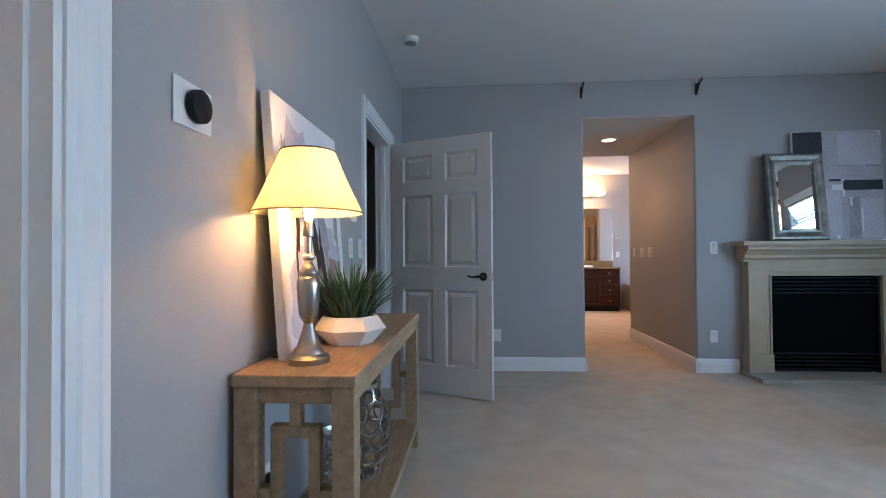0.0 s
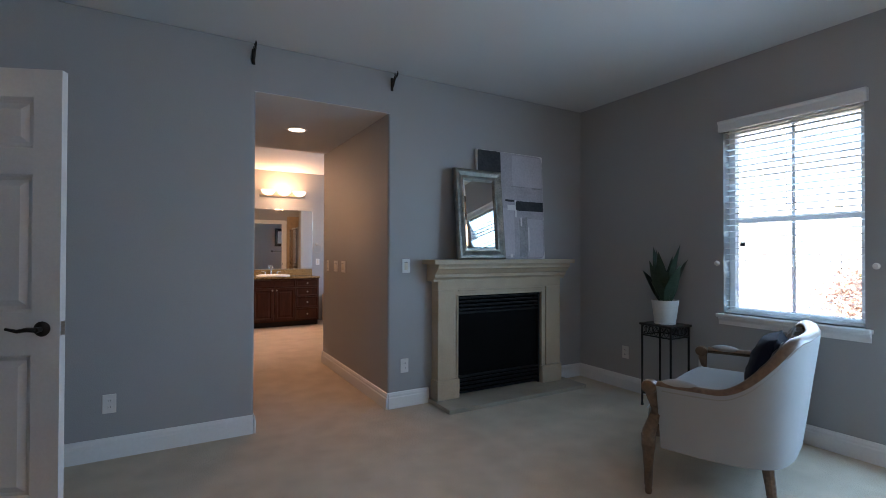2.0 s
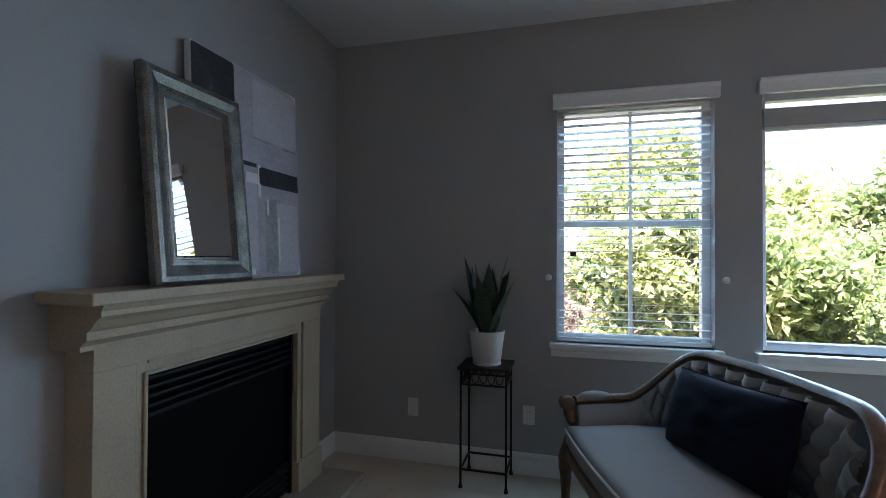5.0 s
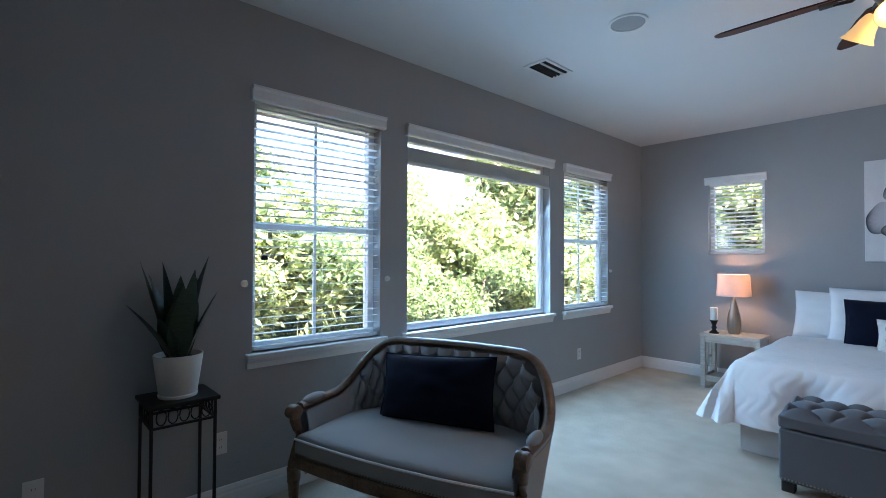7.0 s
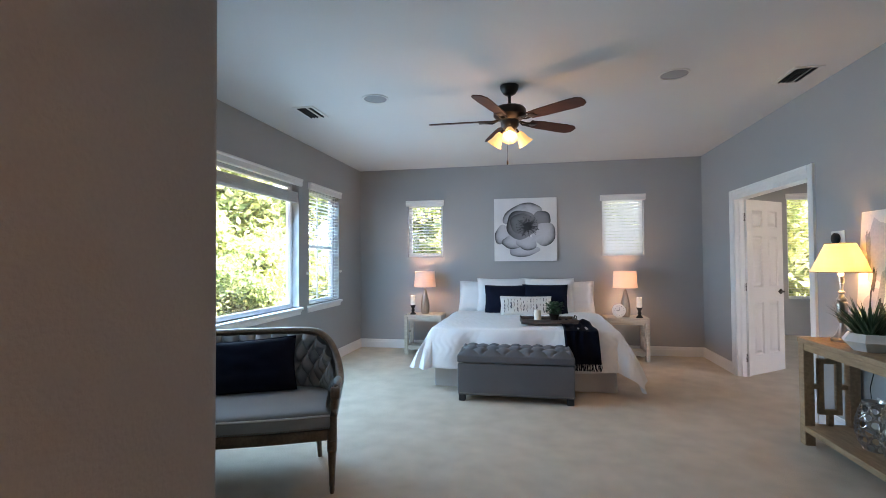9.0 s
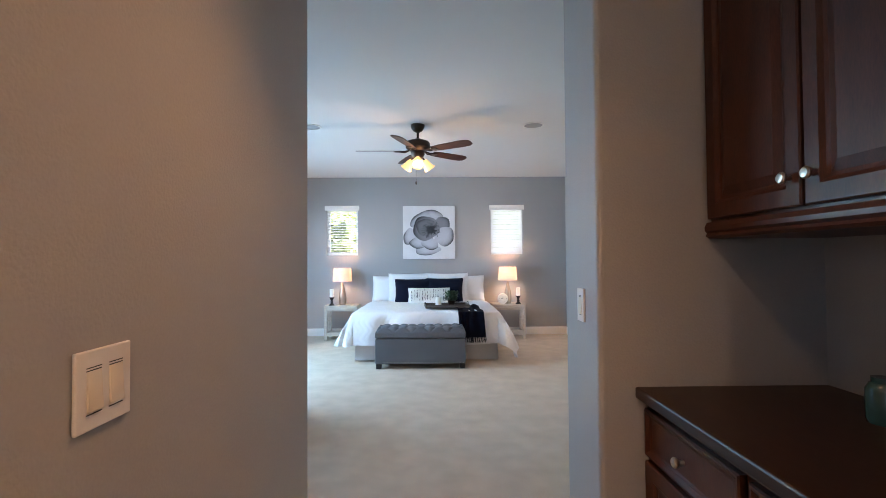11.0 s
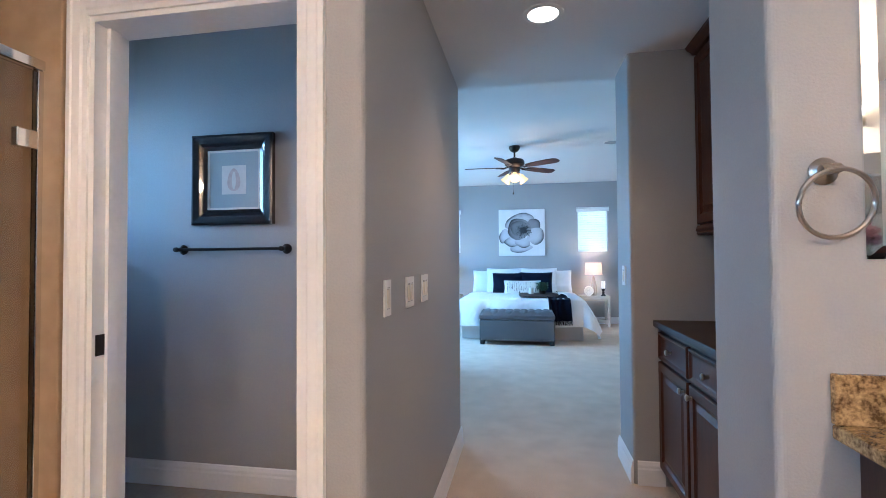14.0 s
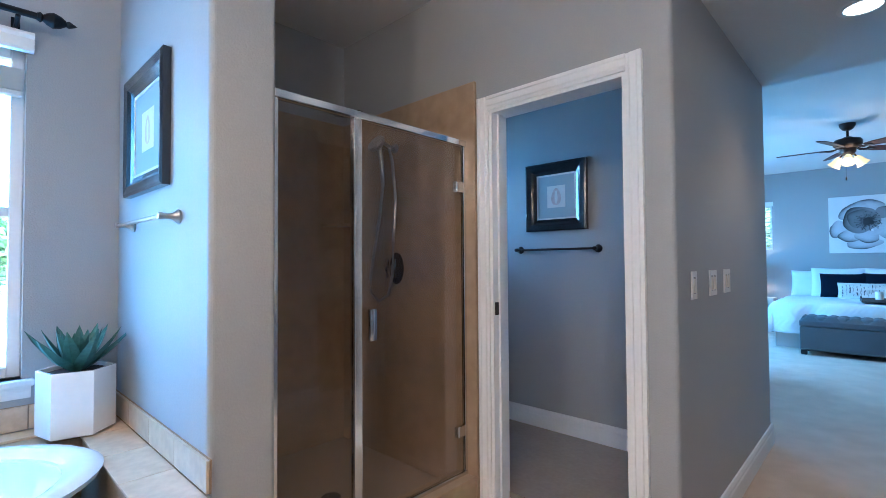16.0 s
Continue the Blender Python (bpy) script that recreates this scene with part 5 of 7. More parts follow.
candle(TM @ pose(0.12, 0.07, 0.0), 0.04, 0.13, "white pillar candle on the bed tray")
pp = thing("potted_plant", "small leafy green plant in dark pot on tray", "potted plant", m=TM @ pose(-0.07, -0.02, 0))
bm = bmesh.new()
lathe(bm, [(0, 0), (0.04, 0), (0.055, 0.075), (0.05, 0.075), (0.047, 0.065), (0, 0.065)], seg=20)
part("pot", bm, BRONZE, pp)
bm = bmesh.new()
rng = random.Random(11)
for i in range(260):
    a, r, z = rng.uniform(0, 6.28), 0.085 * rng.random() ** 0.5, 0.07 + 0.13 * rng.random()
    blade_leaf(bm, (r * math.cos(a), r * math.sin(a), z), a + rng.uniform(-1, 1), rng.uniform(0.3, 1.6), rng.uniform(0.025, 0.045), 0.022, 0.3, 0.5, 3)
for i in range(12):
    a = i * 0.52
    tube(bm, [(0, 0, 0.065), (0.03 * math.cos(a), 0.03 * math.sin(a), 0.12), (0.07 * math.cos(a), 0.07 * math.sin(a), 0.17)], 0.0015, 4)
part("leaves", bm, LEAF, pp)

# ---- storage bench ----
b_ = thing("storage_bench", "charcoal tufted storage bench with nail-head trim", "bench", m=pose(1.943, 0.335, 0))
bl, bw = 1.085, 0.40
part("body", new_bm((-bl / 2, -bw / 2, 0.06, bl / 2, bw / 2, 0.36), bevel=0.012), GREYF, b_)
bm = bmesh.new()
box(bm, -bl / 2 - 0.004, -bw / 2 - 0.004, 0.368, bl / 2 + 0.004, bw / 2 + 0.004, 0.44, bevel=0.012)
lid = part("lid", bm, GREYF, b_, "padded tufted lid")


def lid_pt(u, v):
    x, y = (u - 0.5) * bl, (v - 0.5) * bw
    a, b = u * 10, v * 4
    d = abs(math.sin(math.pi * (a + b) / 2)) * abs(math.sin(math.pi * (a - b) / 2))
    e = min(1, min(u, 1 - u) * bl / 0.03) * min(1, min(v, 1 - v) * bw / 0.03)
    return Vector((x, y, 0.437 + 0.05 * (d ** 0.45) * e + 0.012 * e))


bm = bmesh.new()
sheet(bm, 130, 50, lid_pt)
part("tufting", bm, GREYF, lid)
bm = bmesh.new()
for i in range(64):
    bmesh.ops.create_icosphere(bm, subdivisions=1, radius=0.0055, matrix=Matrix.Translation((-bl / 2 + 0.012 + i * (bl - 0.024) / 63, bw / 2 + 0.001, 0.078)))
for s in (-1, 1):
    for i in range(24):
        bmesh.ops.create_icosphere(bm, subdivisions=1, radius=0.0055, matrix=Matrix.Translation((s * (bl / 2 + 0.001), -bw / 2 + 0.012 + i * (bw - 0.024) / 23, 0.078)))
tagged(part("nail_trim", bm, PEWTER, b_, "row of pewter nail heads"), kind="stuff")
for sx in (-1, 1):
    for sy in (-1, 1):
        part("foot", new_bm((sx * (bl / 2 - 0.04) - 0.032, sy * (bw / 2 - 0.04) - 0.032, 0, sx * (bl / 2 - 0.04) + 0.032, sy * (bw / 2 - 0.04) + 0.032, 0.06), bevel=0.006), DARK, b_)

# ---- nightstands and lamps ----
ns = thing("nightstand", "whitewashed wood nightstand with open shelf", "nightstand", "nightstands", pose(3.315, -1.68, 0))
part("top", new_bm((-0.27, -0.19, 0.53, 0.27, 0.19, 0.565), bevel=0.004), OAKY, ns)
for sx in (-1, 1):
    for sy in (-1, 1):
        part("leg", new_bm((sx * 0.245 - 0.022, sy * 0.165 - 0.022, 0, sx * 0.245 + 0.022, sy * 0.165 + 0.022, 0.53), bevel=0.003), OAKY, ns)
part("shelf", new_bm((-0.222, -0.143, 0.09, 0.222, 0.143, 0.115), bevel=0.003), OAKY, ns)
part("apron", new_bm((-0.222, 0.15, 0.475, 0.222, 0.175, 0.529), bevel=0.002), OAKY, ns)
part("shelf_rail", new_bm((-0.222, 0.15, 0.075, 0.222, 0.175, 0.13), bevel=0.002), OAKY, ns)
for sx in (-1, 1):
    bm = bmesh.new()
    x = sx * 0.245
    for q in ((-0.143, 0.475, 0.143, 0.529), (-0.143, 0.075, 0.143, 0.13), (-0.075, 0.131, -0.055, 0.474), (0.055, 0.131, 0.075, 0.474), (-0.055, 0.29, 0.055, 0.31)):
        box(bm, x - 0.01, q[0], q[1], x + 0.01, q[2], q[3])
    part("side_fretwork", bm, OAKY, ns, "", False)
copy_thing(ns, pose(0.555, -1.70, 0))

bl_ = thing("bedside_lamp", "teardrop ceramic lamp with lit drum shade", "table lamp", "bedside lamps", pose(3.32, -1.68, 0.566))
bm = bmesh.new()
lathe(bm, [(0, 0), (0.052, 0), (0.058, 0.02), (0.064, 0.08), (0.063, 0.13), (0.054, 0.20), (0.038, 0.27), (0.022, 0.335), (0.015, 0.365), (0, 0.365)])
part("base", bm, CLAY, bl_, "brown ribbed teardrop base")
bm = bmesh.new()
lathe(bm, [(0, 0.365), (0.012, 0.365), (0.012, 0.39), (0.018, 0.40), (0.018, 0.43), (0, 0.43)], seg=12)
part("neck", bm, NICKEL, bl_)
bm = bmesh.new()
lathe(bm, [(0.158, 0.39), (0.144, 0.612), (0.142, 0.612), (0.156, 0.39), (0.158, 0.39)], seg=36)
sd = part("shade", bm, BLUSH, bl_, "linen drum shade glowing warm")
for r, z in ((0.1585, 0.391), (0.1445, 0.611)):
    bm = bmesh.new()
    tube(bm, [(r * math.cos(a), r * math.sin(a), z) for a in np.linspace(0, 2 * math.pi, 36, endpoint=False)], 0.0025, 5, True)
    part("shade_trim", bm, BLUSH, sd)
copy_thing(bl_, pose(0.555, -1.68, 0.566))


def holder(m):
    p = thing("candle_holder", "turned black wooden candle holder on nightstand", "candle holder", "candle holders", m)
    bm = bmesh.new()
    lathe(bm, [(0, 0), (0.045, 0), (0.045, 0.01), (0.03, 0.02), (0.018, 0.04), (0.026, 0.06), (0.016, 0.08), (0.024, 0.10), (0.032, 0.12), (0.04, 0.13), (0.04, 0.136), (0, 0.136)])
    part("stem", bm, BLACK, p)


for x, y in ((3.47, -1.56), (0.40, -1.57)):
    holder(pose(x, y, 0.5665))
    candle(pose(x, y, 0.703), 0.034, 0.13, "white pillar candle on black holder")
ck = thing("desk_clock", "round white table clock on nightstand", "clock", m=pose(0.655, -1.58, 0.5665, 0, 0, 12))
bm = bmesh.new()
lathe(bm, [(0, -0.02), (0.082, -0.02), (0.088, -0.01), (0.088, 0.012), (0.08, 0.02), (0.074, 0.012), (0, 0.012)], m=pose(0, 0, 0, -90), at=(0, 0, 0.09), seg=36)
part("case", bm, POT, ck)
bm = bmesh.new()
box(bm, -0.0025, 0.0125, 0.088, 0.0025, 0.0135, 0.135)
box(bm, -0.002, 0.0125, 0.0875, 0.038, 0.0135, 0.0925)
for i in range(12):
    a = i * math.pi / 6
    box(bm, 0.062 * math.sin(a) - 0.003, 0.0125, 0.09 + 0.062 * math.cos(a) - 0.003, 0.062 * math.sin(a) + 0.003, 0.0132, 0.09 + 0.062 * math.cos(a) + 0.003)
part("clock_marks", bm, DARK, ck, "", False)
part("foot", new_bm((-0.03, -0.02, 0, 0.03, 0.02, 0.008), bevel=0.002), POT, ck)

# ---- flower painting ----
fp = thing("painting", "square canvas of a large grey watercolour flower", "painting", m=pose(1.875, YS + 0.003, 1.32))
part("stretched_canvas", new_bm((-0.45, 0.0, 0, 0.45, 0.035, 0.92), bevel=0.004), PAINTW, fp)


def ink(name, stops):
    """Watercolour wash: u runs from the pale middle of a petal to its inked rim."""
    m = material(name, (0.5, 0.5, 0.5), 0.8, scale=5, fine=14, bump=0.1)
    n, l = m.node_tree.nodes, m.node_tree.links
    uv, sep, rp, nz, mix = n.new("ShaderNodeUVMap"), n.new("ShaderNodeSeparateXYZ"), n.new("ShaderNodeValToRGB"), n.new("ShaderNodeTexNoise"), n.new("ShaderNodeMath")
    mp = n.new("ShaderNodeMapping")
    mp.inputs["Scale"].default_value = (1.2, 9, 1)
    nz.inputs["Scale"].default_value, nz.inputs["Detail"].default_value = 2.0, 5
    l.new(uv.outputs[0], sep.inputs[0]), l.new(uv.outputs[0], mp.inputs[0]), l.new(mp.outputs[0], nz.inputs["Vector"])
    mix.operation = "MULTIPLY_ADD"
    mix.inputs[1].default_value = 0.30
    l.new(nz.outputs[0], mix.inputs[0]), l.new(sep.outputs[0], mix.inputs[2]), l.new(mix.outputs[0], rp.inputs[0])
    e = rp.color_ramp.elements
    for k, (at, g) in enumerate(stops):
        q = e[k] if k < 2 else e.new(at)
        q.position, q.color = at, (g, g * 0.985, g * 1.04, 1)
    l.new(rp.outputs[0], n["Principled BSDF"].inputs["Base Color"])
    return m


INKP = ink("petal_pale_wash", [(0.15, 0.58), (0.45, 0.40), (0.75, 0.16), (1.0, 0.03)])
INKM = ink("petal_grey_wash", [(0.15, 0.26), (0.45, 0.19), (0.75, 0.09), (1.0, 0.02)])
INKD = ink("petal_dark_wash", [(0.15, 0.20), (0.45, 0.16), (0.75, 0.11), (1.0, 0.05)])
HX, HZ_ = -0.035, 0.50


def petal(cx, cz, w, h, turn, mat, y, wob):
    """A petal with an uneven edge, inked along the rim that faces away from the heart."""
    bm = bmesh.new()
    uv = bm.loops.layers.uv.new("wash")
    ct_, st_ = math.cos(radians(turn)), math.sin(radians(turn))
    away = math.atan2(cz - HZ_, cx - HX)
    val = {}

    def at(r, t):
        k = r * (1 + 0.05 * math.sin(3 * t + wob) + 0.03 * math.sin(5 * t + 2 * wob))
        u, v_ = w / 2 * k * math.cos(t), h / 2 * k * math.sin(t)
        dx, dz = u * ct_ - v_ * st_, u * st_ + v_ * ct_
        vert = bm.verts.new((cx + dx, 0.0355 + y, cz + dz))
        side = 0.5 + 0.5 * math.cos(math.atan2(dz, dx) - away) if r > 0 else 0.5
        val[vert] = (r ** 3 * max(0.0, min(1.0, side * 1.7 - 0.55)) * 0.80 + 0.08 * r, t / 6.28)
        return vert
    rings = [[at(r, 2 * math.pi * i / 40) for i in range(40)] for r in (0.25, 0.5, 0.7, 0.82, 0.9, 0.96, 1.0)]
    bm.faces.new(rings[0])
    for a, b in zip(rings, rings[1:]):
        for i in range(40):
            bm.faces.new((a[i], a[(i + 1) % 40], b[(i + 1) % 40], b[i]))
    for f in bm.faces:
        for lp_ in f.loops:
            lp_[uv].uv = val[lp_.vert]
    part("petal", bm, mat, fp, "", False)


for i, (cx, cz, w, h, turn, mat) in enumerate((
        (-0.055, 0.735, 0.36, 0.24, 8, INKP), (0.135, 0.675, 0.40, 0.24, -28, INKP), (-0.245, 0.62, 0.26, 0.21, 32, INKM), (0.33, 0.385, 0.22, 0.29, 12, INKP), (0.02, 0.15, 0.44, 0.17, -5, INKP),
        (0.155, 0.29, 0.36, 0.21, -12, INKP), (-0.02, 0.26, 0.30, 0.20, 10, INKP), (-0.27, 0.39, 0.33, 0.34, 35, INKP), (0.05, 0.53, 0.46, 0.42, -12, INKM), (0.05, 0.55, 0.34, 0.30, -12, INKD))):
    petal(cx, cz, w, h, turn, mat, 0.0006 + 0.0009 * i, i * 1.3)
rng = random.Random(8)
for i in range(90):
    bm = bmesh.new()
    a, r = rng.uniform(0, 6.28), rng.uniform(0.06, 0.165)
    c_, s2_, wd = math.cos(a), math.sin(a), rng.uniform(0.002, 0.006)
    x, z, y = HX, HZ_, 0.0455 + 0.00002 * i
    bm.faces.new([bm.verts.new((x + s2_ * wd, y, z - c_ * wd)), bm.verts.new((x + r * c_ + s2_ * wd * 0.4, y, z + r * s2_ - c_ * wd * 0.4)), bm.verts.new((x + r * c_ - s2_ * wd * 0.4, y, z + r * s2_ + c_ * wd * 0.4)), bm.verts.new((x - s2_ * wd, y, z + c_ * wd))])
    blotch(bm, x + r * c_, z + r * s2_, 0.014, 0.012, y + 0.00001, i, 8)
    part("stamen", bm, PAINTK, fp, "", False)
bm = bmesh.new()
blotch(bm, HX, HZ_, 0.12, 0.12, 0.0478, 3, rough=0.12, square=0.9)
part("flower_heart", bm, PAINTK, fp, "", False)

# ---- ceiling fan ----
FANW = material("fan_blade_wood", (0.04, 0.014, 0.01), 0.5, color2=(0.085, 0.03, 0.02), scale=5, fine=50, bump=0.05, coat=0.0, spec=0.25, stretch=(1, 8, 8))
fx, fy = 1.935, 1.2
fan = thing("ceiling_fan", "bronze ceiling fan with cherry blades and lit shades", "ceiling fan", m=pose(fx, fy, H))
bm = bmesh.new()
lathe(bm, [(0, -0.002), (0.075, -0.002), (0.072, -0.03), (0.05, -0.065), (0.025, -0.08), (0, -0.08)])
part("canopy", bm, BRONZE, fan)
bm = bmesh.new()
tube(bm, [(0, 0, -0.07), (0, 0, -0.16)], 0.0125, 10)
part("downrod", bm, BRONZE, fan)
bm = bmesh.new()
lathe(bm, [(0, -0.15), (0.03, -0.15), (0.06, -0.165), (0.115, -0.18), (0.13, -0.20), (0.13, -0.245), (0.105, -0.27), (0.075, -0.285), (0.07, -0.325), (0.055, -0.345), (0.04, -0.36), (0, -0.36)])
part("motor_housing", bm, BRONZE, fan)
for ang in (-2, 70, 142, 214, 286):
    B = pose(0, 0, -0.285, 0, 0, ang + 3)
    bm = bmesh.new()
    tube(bm, [(0.09, 0, 0.01), (0.14, -0.025, -0.006), (0.20, -0.02, -0.002)], 0.008, 6)
    tube(bm, [(0.09, 0, 0.01), (0.14, 0.025, -0.006), (0.20, 0.02, -0.002)], 0.008, 6)
    box(bm, 0.18, -0.035, -0.006, 0.25, 0.035, 0.0, bevel=0.002)
    place(bm, B)
    arm = part("blade_iron", bm, BRONZE, fan)
    bm = bmesh.new()
    out = [(0.19, -0.045), (0.30, -0.058), (0.55, -0.066), (0.62, -0.06), (0.655, -0.035), (0.66, 0.0), (0.655, 0.035), (0.62, 0.06), (0.55, 0.066), (0.30, 0.058), (0.19, 0.045)]
    lo = [bm.verts.new((x, y, 0.001)) for x, y in out]
    hi = [bm.verts.new((x, y, 0.008)) for x, y in out]
    bm.faces.new(lo), bm.faces.new(hi)
    for i in range(len(out)):
        bm.faces.new((lo[i], lo[(i + 1) % len(out)], hi[(i + 1) % len(out)], hi[i]))
    place(bm, B @ pose(0, 0, 0, -13))
    part("blade", bm, FANW, fan, "reddish wood fan blade")
for k, az in enumerate((92, 212, 332)):
    L = pose(0, 0, -0.35, 0, 0, az)
    bm = bmesh.new()
    tube(bm, [(0.03, 0, 0.005), (0.065, 0, 0.0), (0.08, 0, -0.02)], 0.009, 8)
    place(bm, L)
    hold = part("light_arm", bm, BRONZE, fan)
    bm = bmesh.new()
    tilt = pose(0, 0, 0, 0, -38, 0)
    lathe(bm, [(0.018, 0.0), (0.026, -0.006), (0.036, -0.03), (0.044, -0.065), (0.055, -0.095), (0.066, -0.11), (0.063, -0.11), (0.052, -0.094), (0.041, -0.064), (0.033, -0.03), (0.02, -0.006), (0.018, 0.0)], seg=24, m=tilt, at=(0.08, 0, -0.02))
    place(bm, L)
    part("light_shade", bm, FANG, hold, "lit frosted glass bell shade")
    bm = bmesh.new()
    lathe(bm, [(0, -0.02), (0.012, -0.025), (0.014, -0.04), (0.026, -0.065), (0.024, -0.085), (0.012, -0.097), (0, -0.099)], seg=16, m=tilt, at=(0.08, 0, -0.02))
    place(bm, L)
    part("bulb", bm, BULB, hold, "lit frosted bulb")
bm = bmesh.new()
tube(bm, [(0.02, 0, -0.36), (0.02, 0, -0.60)], 0.0015, 5)
lathe(bm, [(0, -0.64), (0.007, -0.635), (0.008, -0.62), (0.004, -0.60), (0, -0.60)], at=(0.02, 0, 0), seg=10)
part("pull_chain", bm, BRONZE, fan)


# ---- ceiling fittings ----
def vent(x, y, rot):
    p = thing("ceiling_vent", "white louvered air vent in the ceiling", "air vent", "ceiling vents", pose(x, y, H, 0, 0, rot))
    bm = bmesh.new()
    w, h = 0.17, 0.10
    for q in ((-w, -h, w, -h + 0.025), (-w, h - 0.025, w, h), (-w, -h + 0.025, -w + 0.025, h - 0.025), (w - 0.025, -h + 0.025, w, h - 0.025)):
        box(bm, q[0], q[1], -0.009, q[2], q[3], -0.001)
    part("frame", bm, PLASTIC, p, "", False)
    # flat near-black panel painted as the shaded opening; there is no hole behind
    part("duct_shade", new_bm((-w + 0.025, -h + 0.025, -0.003, w - 0.025, h - 0.025, -0.001)), DARK, p)
    for i in range(5):
        bm = new_bm((-w + 0.025, -0.007, -0.0008, w - 0.025, 0.007, 0.0008))
        place(bm, pose(0, -h + 0.04 + i * 0.03, -0.009, 55))
        # all slats but one coloured near-black, as the shade inside the vent
        part("slat", bm, PLASTIC if i == 3 else DARK, p, "white cross bar" if i == 3 else "", False)


vent(3.80, 0.92, 90)
vent(-0.235, 0.974, 90)
for x, y in ((3.086, 1.143), (0.695, 1.184)):
    p = thing("ceiling_speaker", "round flush speaker grille in the ceiling", "speaker", "ceiling speakers", pose(x, y, H))
    bm = bmesh.new()
    lathe(bm, [(0.098, -0.001), (0.112, -0.001), (0.112, -0.006), (0.098, -0.008), (0.098, -0.001)], seg=36)
    part("rim", bm, PLASTIC, p)
    bm = bmesh.new()
    lathe(bm, [(0, -0.005), (0.097, -0.004), (0.097, -0.001), (0, -0.001)], seg=36)
    part("grille", bm, GREYM, p)


def downlight(x, y, z):
    p = thing("downlight", "recessed round downlight glowing warm white", "downlight", "recessed downlights", pose(x, y, z))
    bm = bmesh.new()
    lathe(bm, [(0.07, -0.001), (0.095, -0.001), (0.095, -0.004), (0.072, -0.007), (0.07, -0.001)], seg=32)
    part("trim_ring", bm, PLASTIC, p)
    bm = bmesh.new()
    lathe(bm, [(0, -0.003), (0.069, -0.003), (0.069, -0.001), (0, -0.001)], seg=32)
    part("lens", bm, DOWN, p)


downlight(1.713, 5.2, HZ)
downlight(2.38, 7.6, H)


# ---- cabinets ----
def cabinet_front(w, h, mat, raised=True):
    """A framed front with a raised field: x across, z up, y out of the face."""
    bm = bmesh.new()
    fr = 0.055 if raised else 0.02
    g = [(0.0, 0.0), (0.0, 0.016), (0.004, 0.02), (fr - 0.01, 0.02), (fr, 0.012), (fr + 0.01, 0.010)]
    g += [(fr + 0.035, 0.018)] if raised else []
    rows = [[bm.verts.new((sx * (w / 2 - d), y, h / 2 + sz * (h / 2 - d))) for sx, sz in ((-1, -1), (1, -1), (1, 1), (-1, 1))] for d, y in g]
    for a, b in zip(rows, rows[1:]):
        for i in range(4):
            bm.faces.new((a[i], a[(i + 1) % 4], b[(i + 1) % 4], b[i]))
    bm.faces.new(rows[-1])
    return bm


def front(parent, name, x, z, w, h, y, mat, knob=None, raised=True):
    bm = place(cabinet_front(w, h, mat, raised), Matrix.Translation((x, y, z)))
    d = part(name, bm, mat, parent, "", False)
    if knob:
        bm = bmesh.new()
        lathe(bm, [(0, 0), (0.008, 0), (0.006, 0.012), (0.013, 0.018), (0.015, 0.024), (0.011, 0.029), (0, 0.03)], m=pose(0, 0, 0, -90), at=(knob[0], y + 0.018, knob[1]), seg=16)
        part("knob", bm, NICKEL, d, "satin nickel knob")


cb = thing("base_cabinet", "dark cherry base cabinet with raised-panel doors", "cabinet", m=pose(0.505, 5.255, 0, 0, 0, W_))
# local x runs against world y here
part("body", new_bm((-0.572, 0.0, 0.09, 0.572, 0.575, 0.87)), CHERRY, cb)
# near-black instead of cherry: the recess shade is in the colour
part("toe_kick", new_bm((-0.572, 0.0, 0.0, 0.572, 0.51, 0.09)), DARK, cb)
lx = lambda y: 5.255 - y
for y0, y1 in ((4.685, 5.165), (5.17, 5.65)):
    c_ = lx((y0 + y1) / 2)
    front(cb, "drawer_front", c_, 0.70, 0.455, 0.145, 0.575, CHERRY, (c_, 0.773), False)
for y0, y1, k in ((4.685, 5.165, 5.115), (5.17, 5.65, 5.22)):
    c_ = lx((y0 + y1) / 2)
    front(cb, "cabinet_door", c_, 0.11, 0.455, 0.575, 0.575, CHERRY, (lx(k), 0.635))
front(cb, "filler_panel", lx(5.74), 0.11, 0.16, 0.74, 0.575, CHERRY, None, False)
ct = tagged(part("countertop", new_bm((0.503, 4.68, 0.871, 1.12, 5.832, 0.906), bevel=0.006), COUNTER), "dark cherry wood countertop in the recess", "countertop")
uc = thing("upper_cabinet", "dark cherry wall cabinet with crown moulding", "cabinet", m=pose(0.503, 5.255, 0, 0, 0, W_))
part("body", new_bm((-0.572, 0.0, 1.42, 0.572, 0.365, 2.36)), CHERRY, uc)
for y0, y1, k in ((4.69, 5.075, 5.04), (5.08, 5.465, 5.115), (5.47, 5.825, 5.5)):
    c_ = lx((y0 + y1) / 2)
    front(uc, "cabinet_door", c_, 1.43, 0.38, 0.915, 0.365, CHERRY, (lx(k), 1.50))
bm = bmesh.new()
moulding(bm, [(0, 0), (0.375, 0), (0.385, 0.008), (0.38, 0.016), (0.387, 0.024), (0.387, 0.036), (0.38, 0.05), (0, 0.05)], (-0.572, 0, 1.37), (0.572, 0, 1.37), (0, 1, 0))
part("light_rail", bm, CHERRY, uc, "reeded light rail", False)
bm = bmesh.new()
moulding(bm, [(0, 0), (0.39, 0), (0.395, 0.012), (0.42, 0.03), (0.425, 0.042), (0, 0.042)], (-0.572, 0, 2.36), (0.572, 0, 2.36), (0, 1, 0))
part("crown_moulding", bm, CHERRY, uc, "", False)
gb = thing("glass_bottle", "small dark teal glass jar on countertop", "bottle", m=pose(0.66, 5.03, 0.907))
